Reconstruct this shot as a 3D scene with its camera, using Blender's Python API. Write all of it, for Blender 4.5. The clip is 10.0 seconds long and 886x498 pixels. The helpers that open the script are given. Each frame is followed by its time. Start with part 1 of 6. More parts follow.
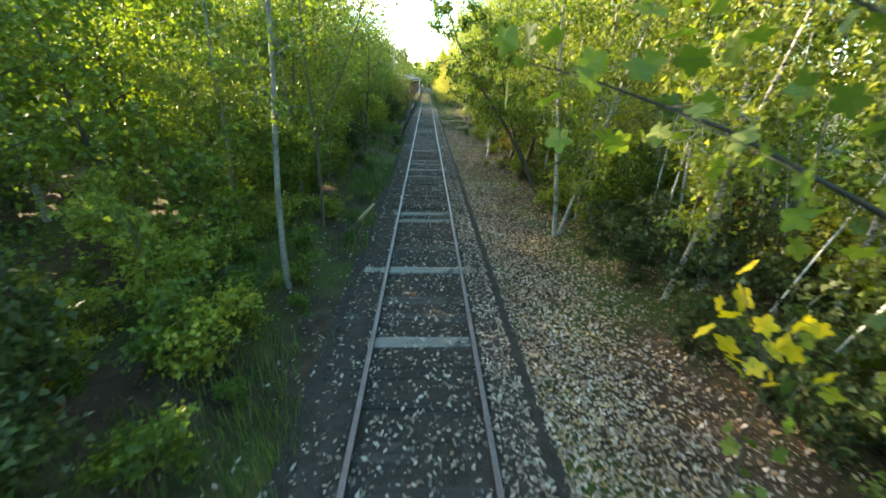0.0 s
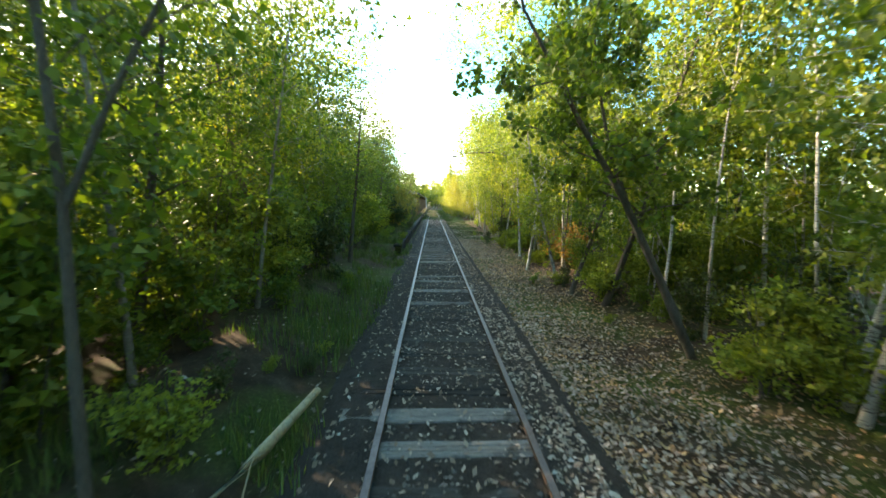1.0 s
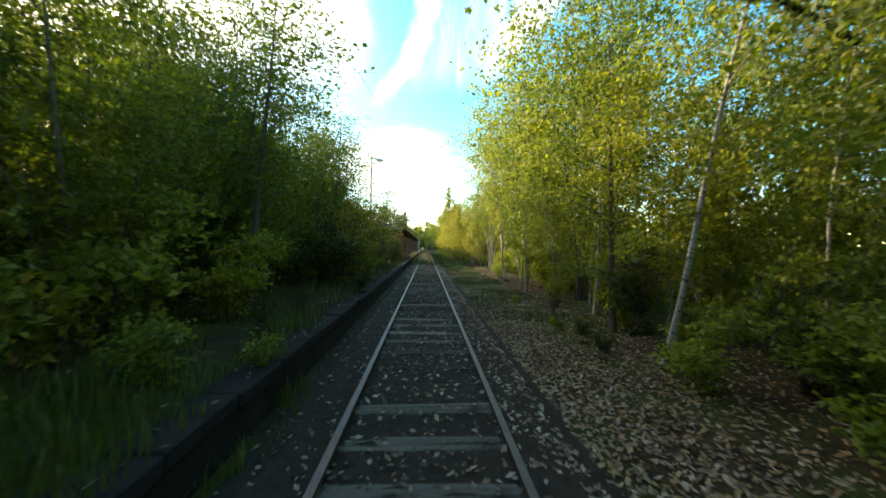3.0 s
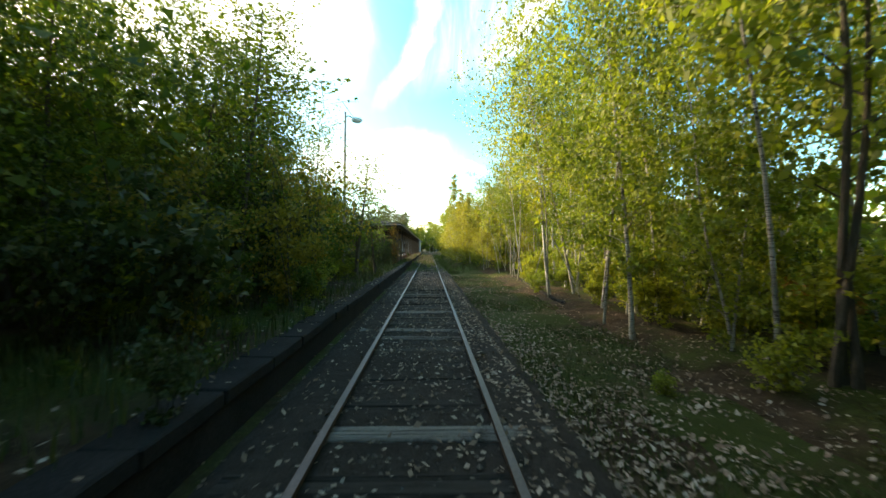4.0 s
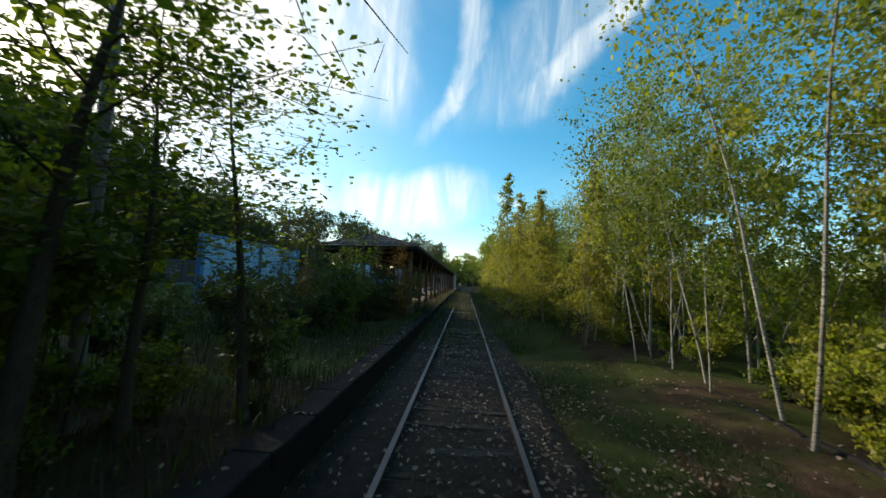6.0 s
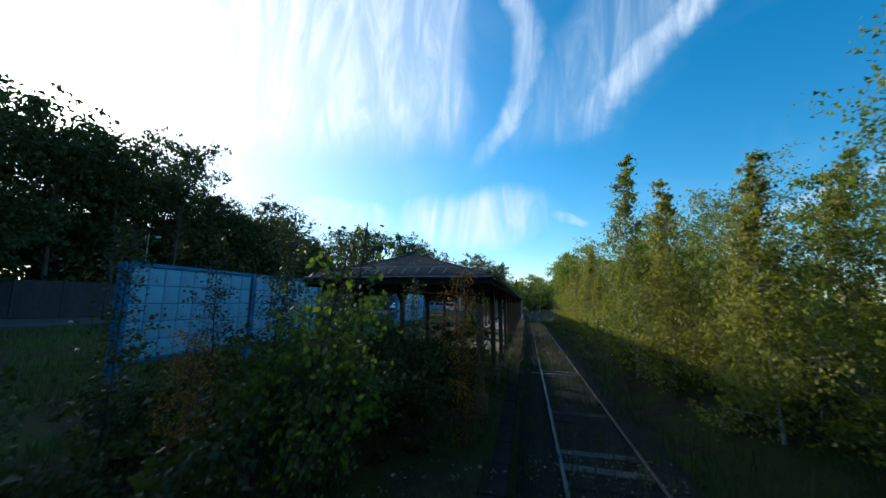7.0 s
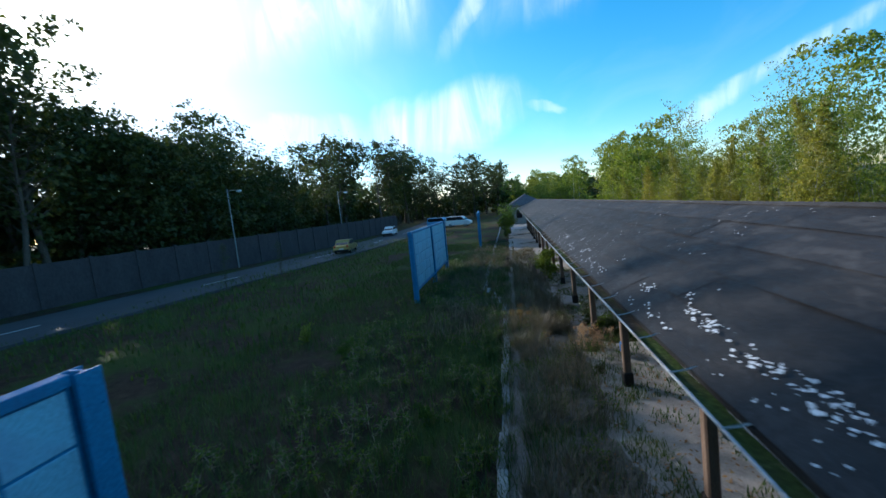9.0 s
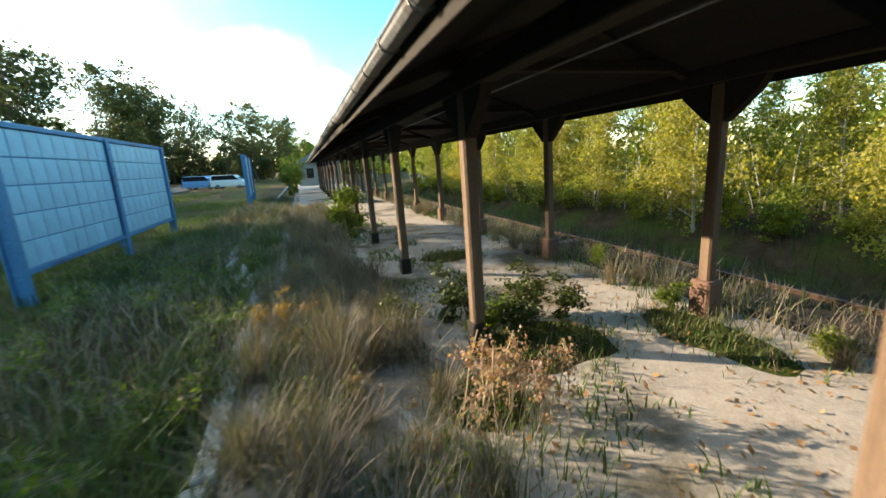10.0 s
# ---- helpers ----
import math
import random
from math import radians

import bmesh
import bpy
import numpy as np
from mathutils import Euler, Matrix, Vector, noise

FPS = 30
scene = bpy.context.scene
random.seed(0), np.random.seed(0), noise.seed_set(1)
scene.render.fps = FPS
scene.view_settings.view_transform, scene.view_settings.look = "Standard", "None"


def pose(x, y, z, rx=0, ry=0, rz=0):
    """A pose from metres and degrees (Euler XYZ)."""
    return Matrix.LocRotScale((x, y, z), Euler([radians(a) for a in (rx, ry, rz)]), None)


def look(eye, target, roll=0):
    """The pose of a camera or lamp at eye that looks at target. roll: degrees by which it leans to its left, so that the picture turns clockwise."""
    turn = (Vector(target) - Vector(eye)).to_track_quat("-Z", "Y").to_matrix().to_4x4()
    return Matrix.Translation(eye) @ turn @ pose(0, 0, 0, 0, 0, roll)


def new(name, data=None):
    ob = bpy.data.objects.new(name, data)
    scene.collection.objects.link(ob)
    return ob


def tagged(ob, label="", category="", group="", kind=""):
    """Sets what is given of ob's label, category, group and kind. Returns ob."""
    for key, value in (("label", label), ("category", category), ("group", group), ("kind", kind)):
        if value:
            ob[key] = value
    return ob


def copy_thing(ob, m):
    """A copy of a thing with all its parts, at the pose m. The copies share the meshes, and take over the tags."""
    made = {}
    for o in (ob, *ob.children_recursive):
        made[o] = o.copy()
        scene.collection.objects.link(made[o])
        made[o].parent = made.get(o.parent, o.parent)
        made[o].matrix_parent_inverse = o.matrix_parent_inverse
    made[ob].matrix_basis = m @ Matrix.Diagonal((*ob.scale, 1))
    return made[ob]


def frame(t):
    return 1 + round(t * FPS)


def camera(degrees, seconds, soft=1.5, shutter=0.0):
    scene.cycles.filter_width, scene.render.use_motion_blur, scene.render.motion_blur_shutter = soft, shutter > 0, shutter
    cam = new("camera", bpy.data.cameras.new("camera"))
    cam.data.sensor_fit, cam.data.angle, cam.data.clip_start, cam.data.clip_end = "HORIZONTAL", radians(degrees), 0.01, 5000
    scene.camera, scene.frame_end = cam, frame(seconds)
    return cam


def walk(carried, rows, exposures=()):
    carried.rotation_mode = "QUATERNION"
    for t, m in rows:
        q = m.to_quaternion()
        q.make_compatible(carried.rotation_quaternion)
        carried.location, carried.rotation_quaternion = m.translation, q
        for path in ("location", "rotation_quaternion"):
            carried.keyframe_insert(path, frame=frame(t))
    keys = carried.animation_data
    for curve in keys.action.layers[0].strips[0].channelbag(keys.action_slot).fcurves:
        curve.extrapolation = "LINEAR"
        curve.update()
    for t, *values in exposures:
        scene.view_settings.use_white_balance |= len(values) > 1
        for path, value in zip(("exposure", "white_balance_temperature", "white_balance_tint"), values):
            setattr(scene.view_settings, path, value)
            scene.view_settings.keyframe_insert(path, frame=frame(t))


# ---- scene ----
# Camera and its flight: along the track, up over the canopy's hipped end, down beside its eave.
cam = camera(97.7, 10.0, soft=1.5, shutter=0.12)
PATH = [
    (0.0, (0.00, 0.60, 3.74), (0.096, 2.43, 2.94), 2.0),
    (0.8, (-0.21, 6.04, 2.57), (-0.153, 8.02, 2.26), 1.0),
    (1.2, (-0.27, 8.94, 2.36), (-0.211, 10.93, 2.17), 1.0),
    (2.5, (-0.10, 19.41, 1.93), (-0.016, 21.41, 1.905), 0.9),
    (3.8, (0.12, 29.97, 1.753), (0.196, 31.96, 1.747), 0.7),
    (4.5, (0.13, 35.72, 1.718), (0.186, 37.72, 1.738), 0.2),
    (5.2, (0.053, 41.3, 1.776), (0.107, 43.3, 1.884), 0.5),
    (6.3, (0.004, 47.375, 2.314), (-0.203, 49.357, 2.494), 2.8),
    (6.7, (-0.606, 50.82, 2.676), (-0.919, 52.784, 2.895), 2.4),
    (7.0, (-1.374, 53.515, 3.01), (-1.797, 55.452, 3.27), 1.9),
    (7.3, (-2.28, 55.75, 3.49), (-2.744, 57.675, 3.768), 1.5),
    (7.5, (-2.83, 57.56, 3.85), (-3.33, 59.482, 4.099), 0.5),
    (8.0, (-3.921, 61.55, 4.33), (-4.578, 63.427, 4.543), -0.6),
    (8.5, (-5.719, 64.704, 4.979), (-6.333, 66.607, 5.012), -3.9),
    (9.0, (-7.7, 68.3, 4.764), (-8.052, 70.256, 4.54), -5.6),
    (9.2, (-8.225, 70.075, 4.427), (-8.406, 72.042, 4.109), -6.5),
    (9.5, (-8.70, 72.588, 3.78), (-8.488, 74.531, 3.358), -5.7),
    (9.8, (-7.9, 75.007, 2.966), (-7.407, 76.894, 2.524), -4.2),
    (10.0, (-7.179, 76.32, 2.615), (-6.54, 78.165, 2.184), -2.7),
]
walk(cam, [(t, look(eye, target, roll)) for t, eye, target, roll in PATH],
     exposures=[(0.0, 3.2, 8900, 10), (0.5, 2.9, 8900, 10), (0.8, 3.05, 9100, 10), (1.6, 2.6, 9000, 10), (2.5, 1.8, 9200, 10), (4.0, 1.9, 9700, 10), (4.5, 1.35, 9500, 10), (5.0, 0.97, 8800, 10), (6.5, 0.25, 6700, 10), (7.0, 0.1, 5800, 10), (7.5, -0.05, 5350, 10), (8.5, -0.05, 5350, 10), (9.0, 0.45, 5700, 10), (9.5, 1.5, 7900, 10), (10.0, 1.85, 8400, 10)])

# Low autumn sun ahead to the left, thin cirrus.
SUN_EL, SUN_AZ = radians(19.3), math.atan2(-0.843, 0.537)
sun_dir = Vector((math.sin(SUN_AZ) * math.cos(SUN_EL), math.cos(SUN_AZ) * math.cos(SUN_EL), math.sin(SUN_EL)))
sun = new("sun", bpy.data.lights.new("sun", "SUN"))
sun.data.energy, sun.data.angle, sun.data.color = 4.2, radians(0.6), (1.0, 0.91, 0.77)
sun.matrix_basis = look((0, 0, 30), Vector((0, 0, 30)) - sun_dir)

world = bpy.data.worlds.new("sky")
scene.world = world
world.use_nodes = True
wt = world.node_tree
wt.nodes.clear()
sky = wt.nodes.new("ShaderNodeTexSky")
sky.sky_type, sky.sun_disc, sky.sun_elevation, sky.sun_rotation = "NISHITA", False, SUN_EL, SUN_AZ
sky.air_density, sky.dust_density, sky.ozone_density = 1.0, 0.4, 3.0
coords = wt.nodes.new("ShaderNodeTexCoord")
sep = wt.nodes.new("ShaderNodeSeparateXYZ")
wt.links.new(coords.outputs["Generated"], sep.inputs[0])


def wmath(op, a, b=None, clamp=False):
    n = wt.nodes.new("ShaderNodeMath")
    n.operation, n.use_clamp = op, clamp
    for k, v in enumerate((a, b)):
        if v is None:
            continue
        if isinstance(v, (int, float)):
            n.inputs[k].default_value = v
        else:
            wt.links.new(v, n.inputs[k])
    return n.outputs[0]


# Cloud layer: the view direction thrown onto a flat sheet high up, so that the wisps run together at the horizon.
zz = wmath("MAXIMUM", sep.outputs[2], 0.02)
lift = wmath("ADD", zz, 0.12)
comb = wt.nodes.new("ShaderNodeCombineXYZ")
wt.links.new(wmath("DIVIDE", sep.outputs[0], lift), comb.inputs[0])
wt.links.new(wmath("DIVIDE", sep.outputs[1], lift), comb.inputs[1])
mapn = wt.nodes.new("ShaderNodeMapping")
mapn.inputs["Rotation"].default_value = (0, 0, radians(-12))
mapn.inputs["Scale"].default_value = (1.5, 0.55, 1)
mapn.inputs["Location"].default_value = (0.35, 0.2, 0)
wt.links.new(comb.outputs[0], mapn.inputs[0])
cn = wt.nodes.new("ShaderNodeTexNoise")
cn.inputs["Scale"].default_value, cn.inputs["Detail"].default_value, cn.inputs["Roughness"].default_value, cn.inputs["Distortion"].default_value = 1.1, 9, 0.52, 0.9
wt.links.new(mapn.outputs[0], cn.inputs["Vector"])
ramp = wt.nodes.new("ShaderNodeMapRange")
ramp.inputs["From Min"].default_value, ramp.inputs["From Max"].default_value = 0.47, 0.86
wt.links.new(cn.outputs["Fac"], ramp.inputs["Value"])
# The veil is thickest towards the sun.
dot = wt.nodes.new("ShaderNodeVectorMath")
dot.operation = "DOT_PRODUCT"
wt.links.new(coords.outputs["Generated"], dot.inputs[0])
dot.inputs[1].default_value = sun_dir
near_sun = wmath("POWER", wmath("MAXIMUM", dot.outputs["Value"], 0.0), 7.0)
glare = wmath("POWER", wmath("MAXIMUM", dot.outputs["Value"], 0.0), 260.0)
veil = wmath("MULTIPLY", near_sun, 0.72)


def wband(v, a, b):
    """0 at a, 1 at b, eased."""
    n = wt.nodes.new("ShaderNodeMapRange")
    n.interpolation_type = "SMOOTHSTEP"
    n.inputs["From Min"].default_value, n.inputs["From Max"].default_value = a, b
    wt.links.new(v, n.inputs["Value"])
    return n.outputs[0]


def wnoise(vec, scale, stretch, turn, detail=6, rough=0.55, bend=0.6):
    m = wt.nodes.new("ShaderNodeMapping")
    m.inputs["Scale"].default_value, m.inputs["Rotation"].default_value = stretch, (0, 0, radians(turn))
    wt.links.new(vec, m.inputs[0])
    n = wt.nodes.new("ShaderNodeTexNoise")
    n.inputs["Scale"].default_value, n.inputs["Detail"].default_value, n.inputs["Roughness"].default_value, n.inputs["Distortion"].default_value = scale, detail, rough, bend
    wt.links.new(m.outputs[0], n.inputs["Vector"])
    return n.outputs["Fac"]


# Cirrus ahead, on a flat sheet square to the line: u to the side, v up.
ahead = wmath("MAXIMUM", sep.outputs[1], 0.05)
in_front = wband(sep.outputs[1], 0.1, 0.4)
u0, v0 = wmath("DIVIDE", sep.outputs[0], ahead), wmath("DIVIDE", sep.outputs[2], ahead)
sheet = wt.nodes.new("ShaderNodeCombineXYZ")
wt.links.new(u0, sheet.inputs[0])
wt.links.new(v0, sheet.inputs[1])
warp = wnoise(sheet.outputs[0], 2.6, (1, 0.7, 1), 0, 9)
cu = wmath("ADD", u0, wmath("MULTIPLY", wmath("SUBTRACT", warp, 0.5), 0.22))
cv = wmath("ADD", v0, wmath("MULTIPLY", wmath("SUBTRACT", wnoise(sheet.outputs[0], 3.1, (0.7, 1, 1), 40), 0.5), 0.2))
fibre = wband(wnoise(sheet.outputs[0], 5.0, (2.6, 0.5, 1), -14, 8, 0.6, 1.2), 0.34, 0.72)


def strand(start, lean, bow, low, width, bottom, top, strength):
    """A curved wisp: it stands at u = start at height low and leans and bows as it climbs."""
    h = wmath("SUBTRACT", cv, low)
    mid_u = wmath("ADD", wmath("ADD", wmath("MULTIPLY", h, lean), start), wmath("MULTIPLY", wmath("MULTIPLY", h, h), bow))
    off = wmath("ABSOLUTE", wmath("SUBTRACT", cu, mid_u))
    body = wmath("MULTIPLY", wband(off, width, width * 0.1), wmath("MULTIPLY", wband(cv, bottom - 0.05, bottom + 0.08), wband(cv, top + 0.2, top)))
    return wmath("MULTIPLY", body, strength)


def tuft(u, v, ru, rv, strength):
    """A small ragged puff."""
    a = wmath("DIVIDE", wmath("SUBTRACT", cu, u), ru)
    b = wmath("DIVIDE", wmath("SUBTRACT", cv, v), rv)
    r = wmath("ADD", wmath("MULTIPLY", a, a), wmath("MULTIPLY", b, b))
    return wmath("MULTIPLY", wband(r, 1.0, 0.05), strength)


edge_veil = wmath("MULTIPLY", wmath("MULTIPLY", wband(cu, -0.13, -0.24), wband(cv, 0.37, 0.56)), wmath("ADD", wmath("MULTIPLY", fibre, 0.4), 0.26))
broken = wmath("ADD", wmath("MULTIPLY", fibre, 0.75), 0.28)
front = strand(-0.11, 0.9, -1.6, 0.406, 0.06, 0.40, 0.9, 0.75)
front = wmath("MAXIMUM", front, strand(0.15, 0.75, 0.0, 0.459, 0.085, 0.43, 1.0, 0.8))
front = wmath("MAXIMUM", front, strand(0.06, 0.6, 0.0, 0.43, 0.2, 0.42, 0.9, 0.4))
front = wmath("MAXIMUM", front, tuft(-0.13, 0.225, 0.22, 0.1, 0.95))
front = wmath("MAXIMUM", front, tuft(-0.52, 0.22, 0.26, 0.06, 0.5))
front = wmath("MAXIMUM", front, tuft(0.08, 0.205, 0.05, 0.018, 0.4))
slant = wmath("SUBTRACT", cv, wmath("MULTIPLY", cu, 0.44))
front = wmath("MAXIMUM", front, wmath("MULTIPLY", wmath("MULTIPLY", wband(wmath("ABSOLUTE", wmath("ADD", slant, 0.035)), 0.035, 0.005), wmath("MULTIPLY", wband(cu, 0.32, 0.42), wband(cu, 0.85, 0.7))), 0.6))
front = wmath("MULTIPLY", wmath("MAXIMUM", wmath("MULTIPLY", front, broken), edge_veil), in_front)
elsewhere = wmath("MULTIPLY", ramp.outputs[0], wmath("SUBTRACT", 0.75, wmath("MULTIPLY", in_front, 0.62)))
cloud = wmath("ADD", wmath("MAXIMUM", elsewhere, front), veil, True)
skyhue = wt.nodes.new("ShaderNodeHueSaturation")
skyhue.inputs["Saturation"].default_value = 1.35
skyhue.inputs["Value"].default_value = 1.3
skyhue.inputs["Hue"].default_value = 0.485
wt.links.new(sky.outputs[0], skyhue.inputs["Color"])
mixc = wt.nodes.new("ShaderNodeMixRGB")
wt.links.new(cloud, mixc.inputs[0])
wt.links.new(skyhue.outputs[0], mixc.inputs[1])
cloudcol = wt.nodes.new("ShaderNodeMixRGB")
wt.links.new(near_sun, cloudcol.inputs[0])
cloudcol.inputs[1].default_value, cloudcol.inputs[2].default_value = (6.0, 6.7, 7.2, 1), (8.6, 8.7, 8.6, 1)
wt.links.new(cloudcol.outputs[0], mixc.inputs[2])
mixs = wt.nodes.new("ShaderNodeMixRGB")
mixs.blend_type = "ADD"
mixs.inputs[0].default_value = 1
wt.links.new(mixc.outputs[0], mixs.inputs[1])
glow = wt.nodes.new("ShaderNodeMixRGB")
glow.inputs[1].default_value, glow.inputs[2].default_value = (0, 0, 0, 1), (30, 28, 24, 1)
wt.links.new(glare, glow.inputs[0])
wt.links.new(glow.outputs[0], mixs.inputs[2])
bg = wt.nodes.new("ShaderNodeBackground")
bg.inputs["Strength"].default_value = 0.138
wt.links.new(mixs.outputs[0], bg.inputs["Color"])
wout = wt.nodes.new("ShaderNodeOutputWorld")
wt.links.new(bg.outputs[0], wout.inputs["Surface"])


# ---- materials ----
def material(name, build):
    m = bpy.data.materials.new(name)
    m.use_nodes = True
    nt = m.node_tree
    bsdf = nt.nodes["Principled BSDF"]
    build(nt, bsdf)
    return m


def link(nt, a, b):
    nt.links.new(a, b)


def noise_node(nt, scale, detail=6, rough=0.6, stretch=None, coord="Object"):
    tc = nt.nodes.new("ShaderNodeTexCoord")
    mp = nt.nodes.new("ShaderNodeMapping")
    if stretch:
        mp.inputs["Scale"].default_value = stretch
    link(nt, tc.outputs[coord], mp.inputs[0])
    n = nt.nodes.new("ShaderNodeTexNoise")
    n.inputs["Scale"].default_value, n.inputs["Detail"].default_value, n.inputs["Roughness"].default_value = scale, detail, rough
    link(nt, mp.outputs[0], n.inputs["Vector"])
    return n.outputs["Fac"]


def ramp_node(nt, fac, stops):
    r = nt.nodes.new("ShaderNodeValToRGB")
    el = r.color_ramp.elements
    while len(el) < len(stops):
        el.new(0.5)
    for e, (p, c) in zip(el, stops):
        e.position, e.color = p, (*c, 1)
    link(nt, fac, r.inputs[0])
    return r.outputs[0]


def mix_node(nt, fac, a, b, blend="MIX"):
    n = nt.nodes.new("ShaderNodeMixRGB")
    n.blend_type = blend
    for k, v in enumerate((fac, a, b)):
        if isinstance(v, (int, float)):
            n.inputs[k].default_value = v
        elif isinstance(v, tuple):
            n.inputs[k].default_value = (*v, 1)
        else:
            link(nt, v, n.inputs[k])
    return n.outputs[0]


def bump_node(nt, bsdf, height, strength, distance=0.02):
    b = nt.nodes.new("ShaderNodeBump")
    b.inputs["Strength"].default_value, b.inputs["Distance"].default_value = strength, distance
    link(nt, height, b.inputs["Height"])
    link(nt, b.outputs[0], bsdf.inputs["Normal"])


def surface(name, dark, light, scale=4.0, fine=40.0, rough=0.85, metal=0.0, bump=0.3, stretch=None, by_object=0.0, stain=None, spec=0.3, dist=0.01):
    """A two-scale procedural surface: broad tone, fine grain, an optional stain colour and a per-object tone."""
    def build(nt, bsdf):
        broad = noise_node(nt, scale, 5, 0.6, stretch)
        grain = noise_node(nt, fine, 4, 0.7, stretch)
        col = ramp_node(nt, broad, [(0.3, dark), (0.7, light)])
        col = mix_node(nt, 0.45, col, ramp_node(nt, grain, [(0.25, tuple(c * 0.35 for c in dark)), (0.75, tuple(min(1, c * 1.5) for c in light))]))
        if stain:
            st = noise_node(nt, scale * 0.45, 8, 0.7)
            col = mix_node(nt, ramp_node(nt, st, [(0.5, (0, 0, 0)), (0.64, (1, 1, 1))]), col, stain)
        if by_object:
            oi = nt.nodes.new("ShaderNodeObjectInfo")
            tone = ramp_node(nt, oi.outputs["Random"], [(0.0, (1 - by_object,) * 3), (1.0, (1 + by_object,) * 3)])
            col = mix_node(nt, 1.0, col, tone, "MULTIPLY")
        link(nt, col, bsdf.inputs["Base Color"])
        bsdf.inputs["Roughness"].default_value, bsdf.inputs["Metallic"].default_value = rough, metal
        bsdf.inputs["Specular IOR Level"].default_value = spec
        bump_node(nt, bsdf, grain, bump, dist)
    return material(name, build)


def foliage(name, stops, translucent=0.45, rough=0.55):
    """Leaves: tone by leaf and by tree, light coming through from behind."""
    def build(nt, bsdf):
        geo = nt.nodes.new("ShaderNodeNewGeometry")
        oi = nt.nodes.new("ShaderNodeObjectInfo")
        patch = noise_node(nt, 0.55, 3, 0.6)
        mixv = nt.nodes.new("ShaderNodeMath")
        mixv.operation = "MULTIPLY_ADD"
        link(nt, geo.outputs["Random Per Island"], mixv.inputs[0])
        mixv.inputs[1].default_value = 0.5
        half = nt.nodes.new("ShaderNodeMath")
        half.operation = "MULTIPLY_ADD"
        link(nt, patch, half.inputs[0])
        half.inputs[1].default_value, half.inputs[2].default_value = 0.6, -0.05
        link(nt, half.outputs[0], mixv.inputs[2])
        col = ramp_node(nt, mixv.outputs[0], stops)
        tone = ramp_node(nt, oi.outputs["Random"], [(0.0, (0.75, 0.85, 0.8)), (0.55, (1.0, 1.0, 1.0)), (1.0, (1.22, 1.1, 0.85))])
        col = mix_node(nt, 1.0, col, tone, "MULTIPLY")
        link(nt, col, bsdf.inputs["Base Color"])
        bsdf.inputs["Roughness"].default_value, bsdf.inputs["Specular IOR Level"].default_value = rough, 0.35
        tr = nt.nodes.new("ShaderNodeBsdfTranslucent")
        link(nt, mix_node(nt, 1.0, col, (1.25, 1.35, 0.65), "MULTIPLY"), tr.inputs["Color"])
        mx = nt.nodes.new("ShaderNodeMixShader")
        mx.inputs[0].default_value = translucent
        link(nt, bsdf.outputs[0], mx.inputs[1])
        link(nt, tr.outputs[0], mx.inputs[2])
        link(nt, mx.outputs[0], nt.nodes["Material Output"].inputs["Surface"])
    return material(name, build)


def ground_build(nt, bsdf):
    # Forest soil with moss, leaf litter flecks and dry patches.
    broad = noise_node(nt, 0.35, 6, 0.65)
    mid = noise_node(nt, 2.5, 6, 0.7)
    fine = noise_node(nt, 26, 5, 0.75)
    col = ramp_node(nt, mid, [(0.3, (0.022, 0.0145, 0.01)), (0.5, (0.052, 0.034, 0.023)), (0.72, (0.1, 0.067, 0.045))])
    moss = ramp_node(nt, broad, [(0.44, (0, 0, 0)), (0.58, (1, 1, 1))])
    green = ramp_node(nt, fine, [(0.3, (0.018, 0.03, 0.008)), (0.7, (0.075, 0.1, 0.022))])
    col = mix_node(nt, moss, col, green)
    fleck = ramp_node(nt, fine, [(0.6, (0, 0, 0)), (0.68, (1, 1, 1))])
    col = mix_node(nt, mix_node(nt, 0.6, (0, 0, 0), fleck), col, (0.22, 0.17, 0.1))
    link(nt, col, bsdf.inputs["Base Color"])
    bsdf.inputs["Roughness"].default_value, bsdf.inputs["Specular IOR Level"].default_value = 0.95, 0.1
    bump_node(nt, bsdf, fine, 0.9, 0.05)


M_ground = material("forest_soil", ground_build)
M_ballast = surface("ballast", (0.016, 0.0135, 0.012), (0.058, 0.048, 0.042), 7, 48, 0.95, bump=1.0, dist=0.03, spec=0.1)
M_stone = surface("ballast_stone", (0.05, 0.042, 0.036), (0.15, 0.125, 0.11), 3, 50, 0.9, bump=0.3, spec=0.2)
M_rail_top = surface("worn_rail_head", (0.055, 0.044, 0.045), (0.135, 0.11, 0.112), 3, 30, 0.5, 0.4, 0.15)
M_rail = surface("rusty_rail", (0.03, 0.018, 0.014), (0.085, 0.05, 0.036), 5, 60, 0.8, 0.2, 0.4)
M_sleeper = surface("weathered_sleeper", (0.022, 0.019, 0.017), (0.075, 0.066, 0.06), 3, 26, 0.95, 0, 0.9, (0.35, 4, 4), 0.5, spec=0.1)
M_sleeper_pale = surface("bleached_sleeper", (0.07, 0.064, 0.06), (0.23, 0.21, 0.195), 3, 26, 0.95, 0, 0.9, (0.35, 5, 5), 0.3, stain=(0.04, 0.035, 0.03), spec=0.1)
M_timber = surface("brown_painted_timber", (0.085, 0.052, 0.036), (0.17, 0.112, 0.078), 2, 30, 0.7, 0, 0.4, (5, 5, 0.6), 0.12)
# Dark brown timber, taken darker still to carry the shade beneath the roof.
M_timber_dark = surface("darkened_timber", (0.012, 0.009, 0.008), (0.03, 0.023, 0.019), 2, 30, 0.85, 0, 0.4, (1, 4, 1))
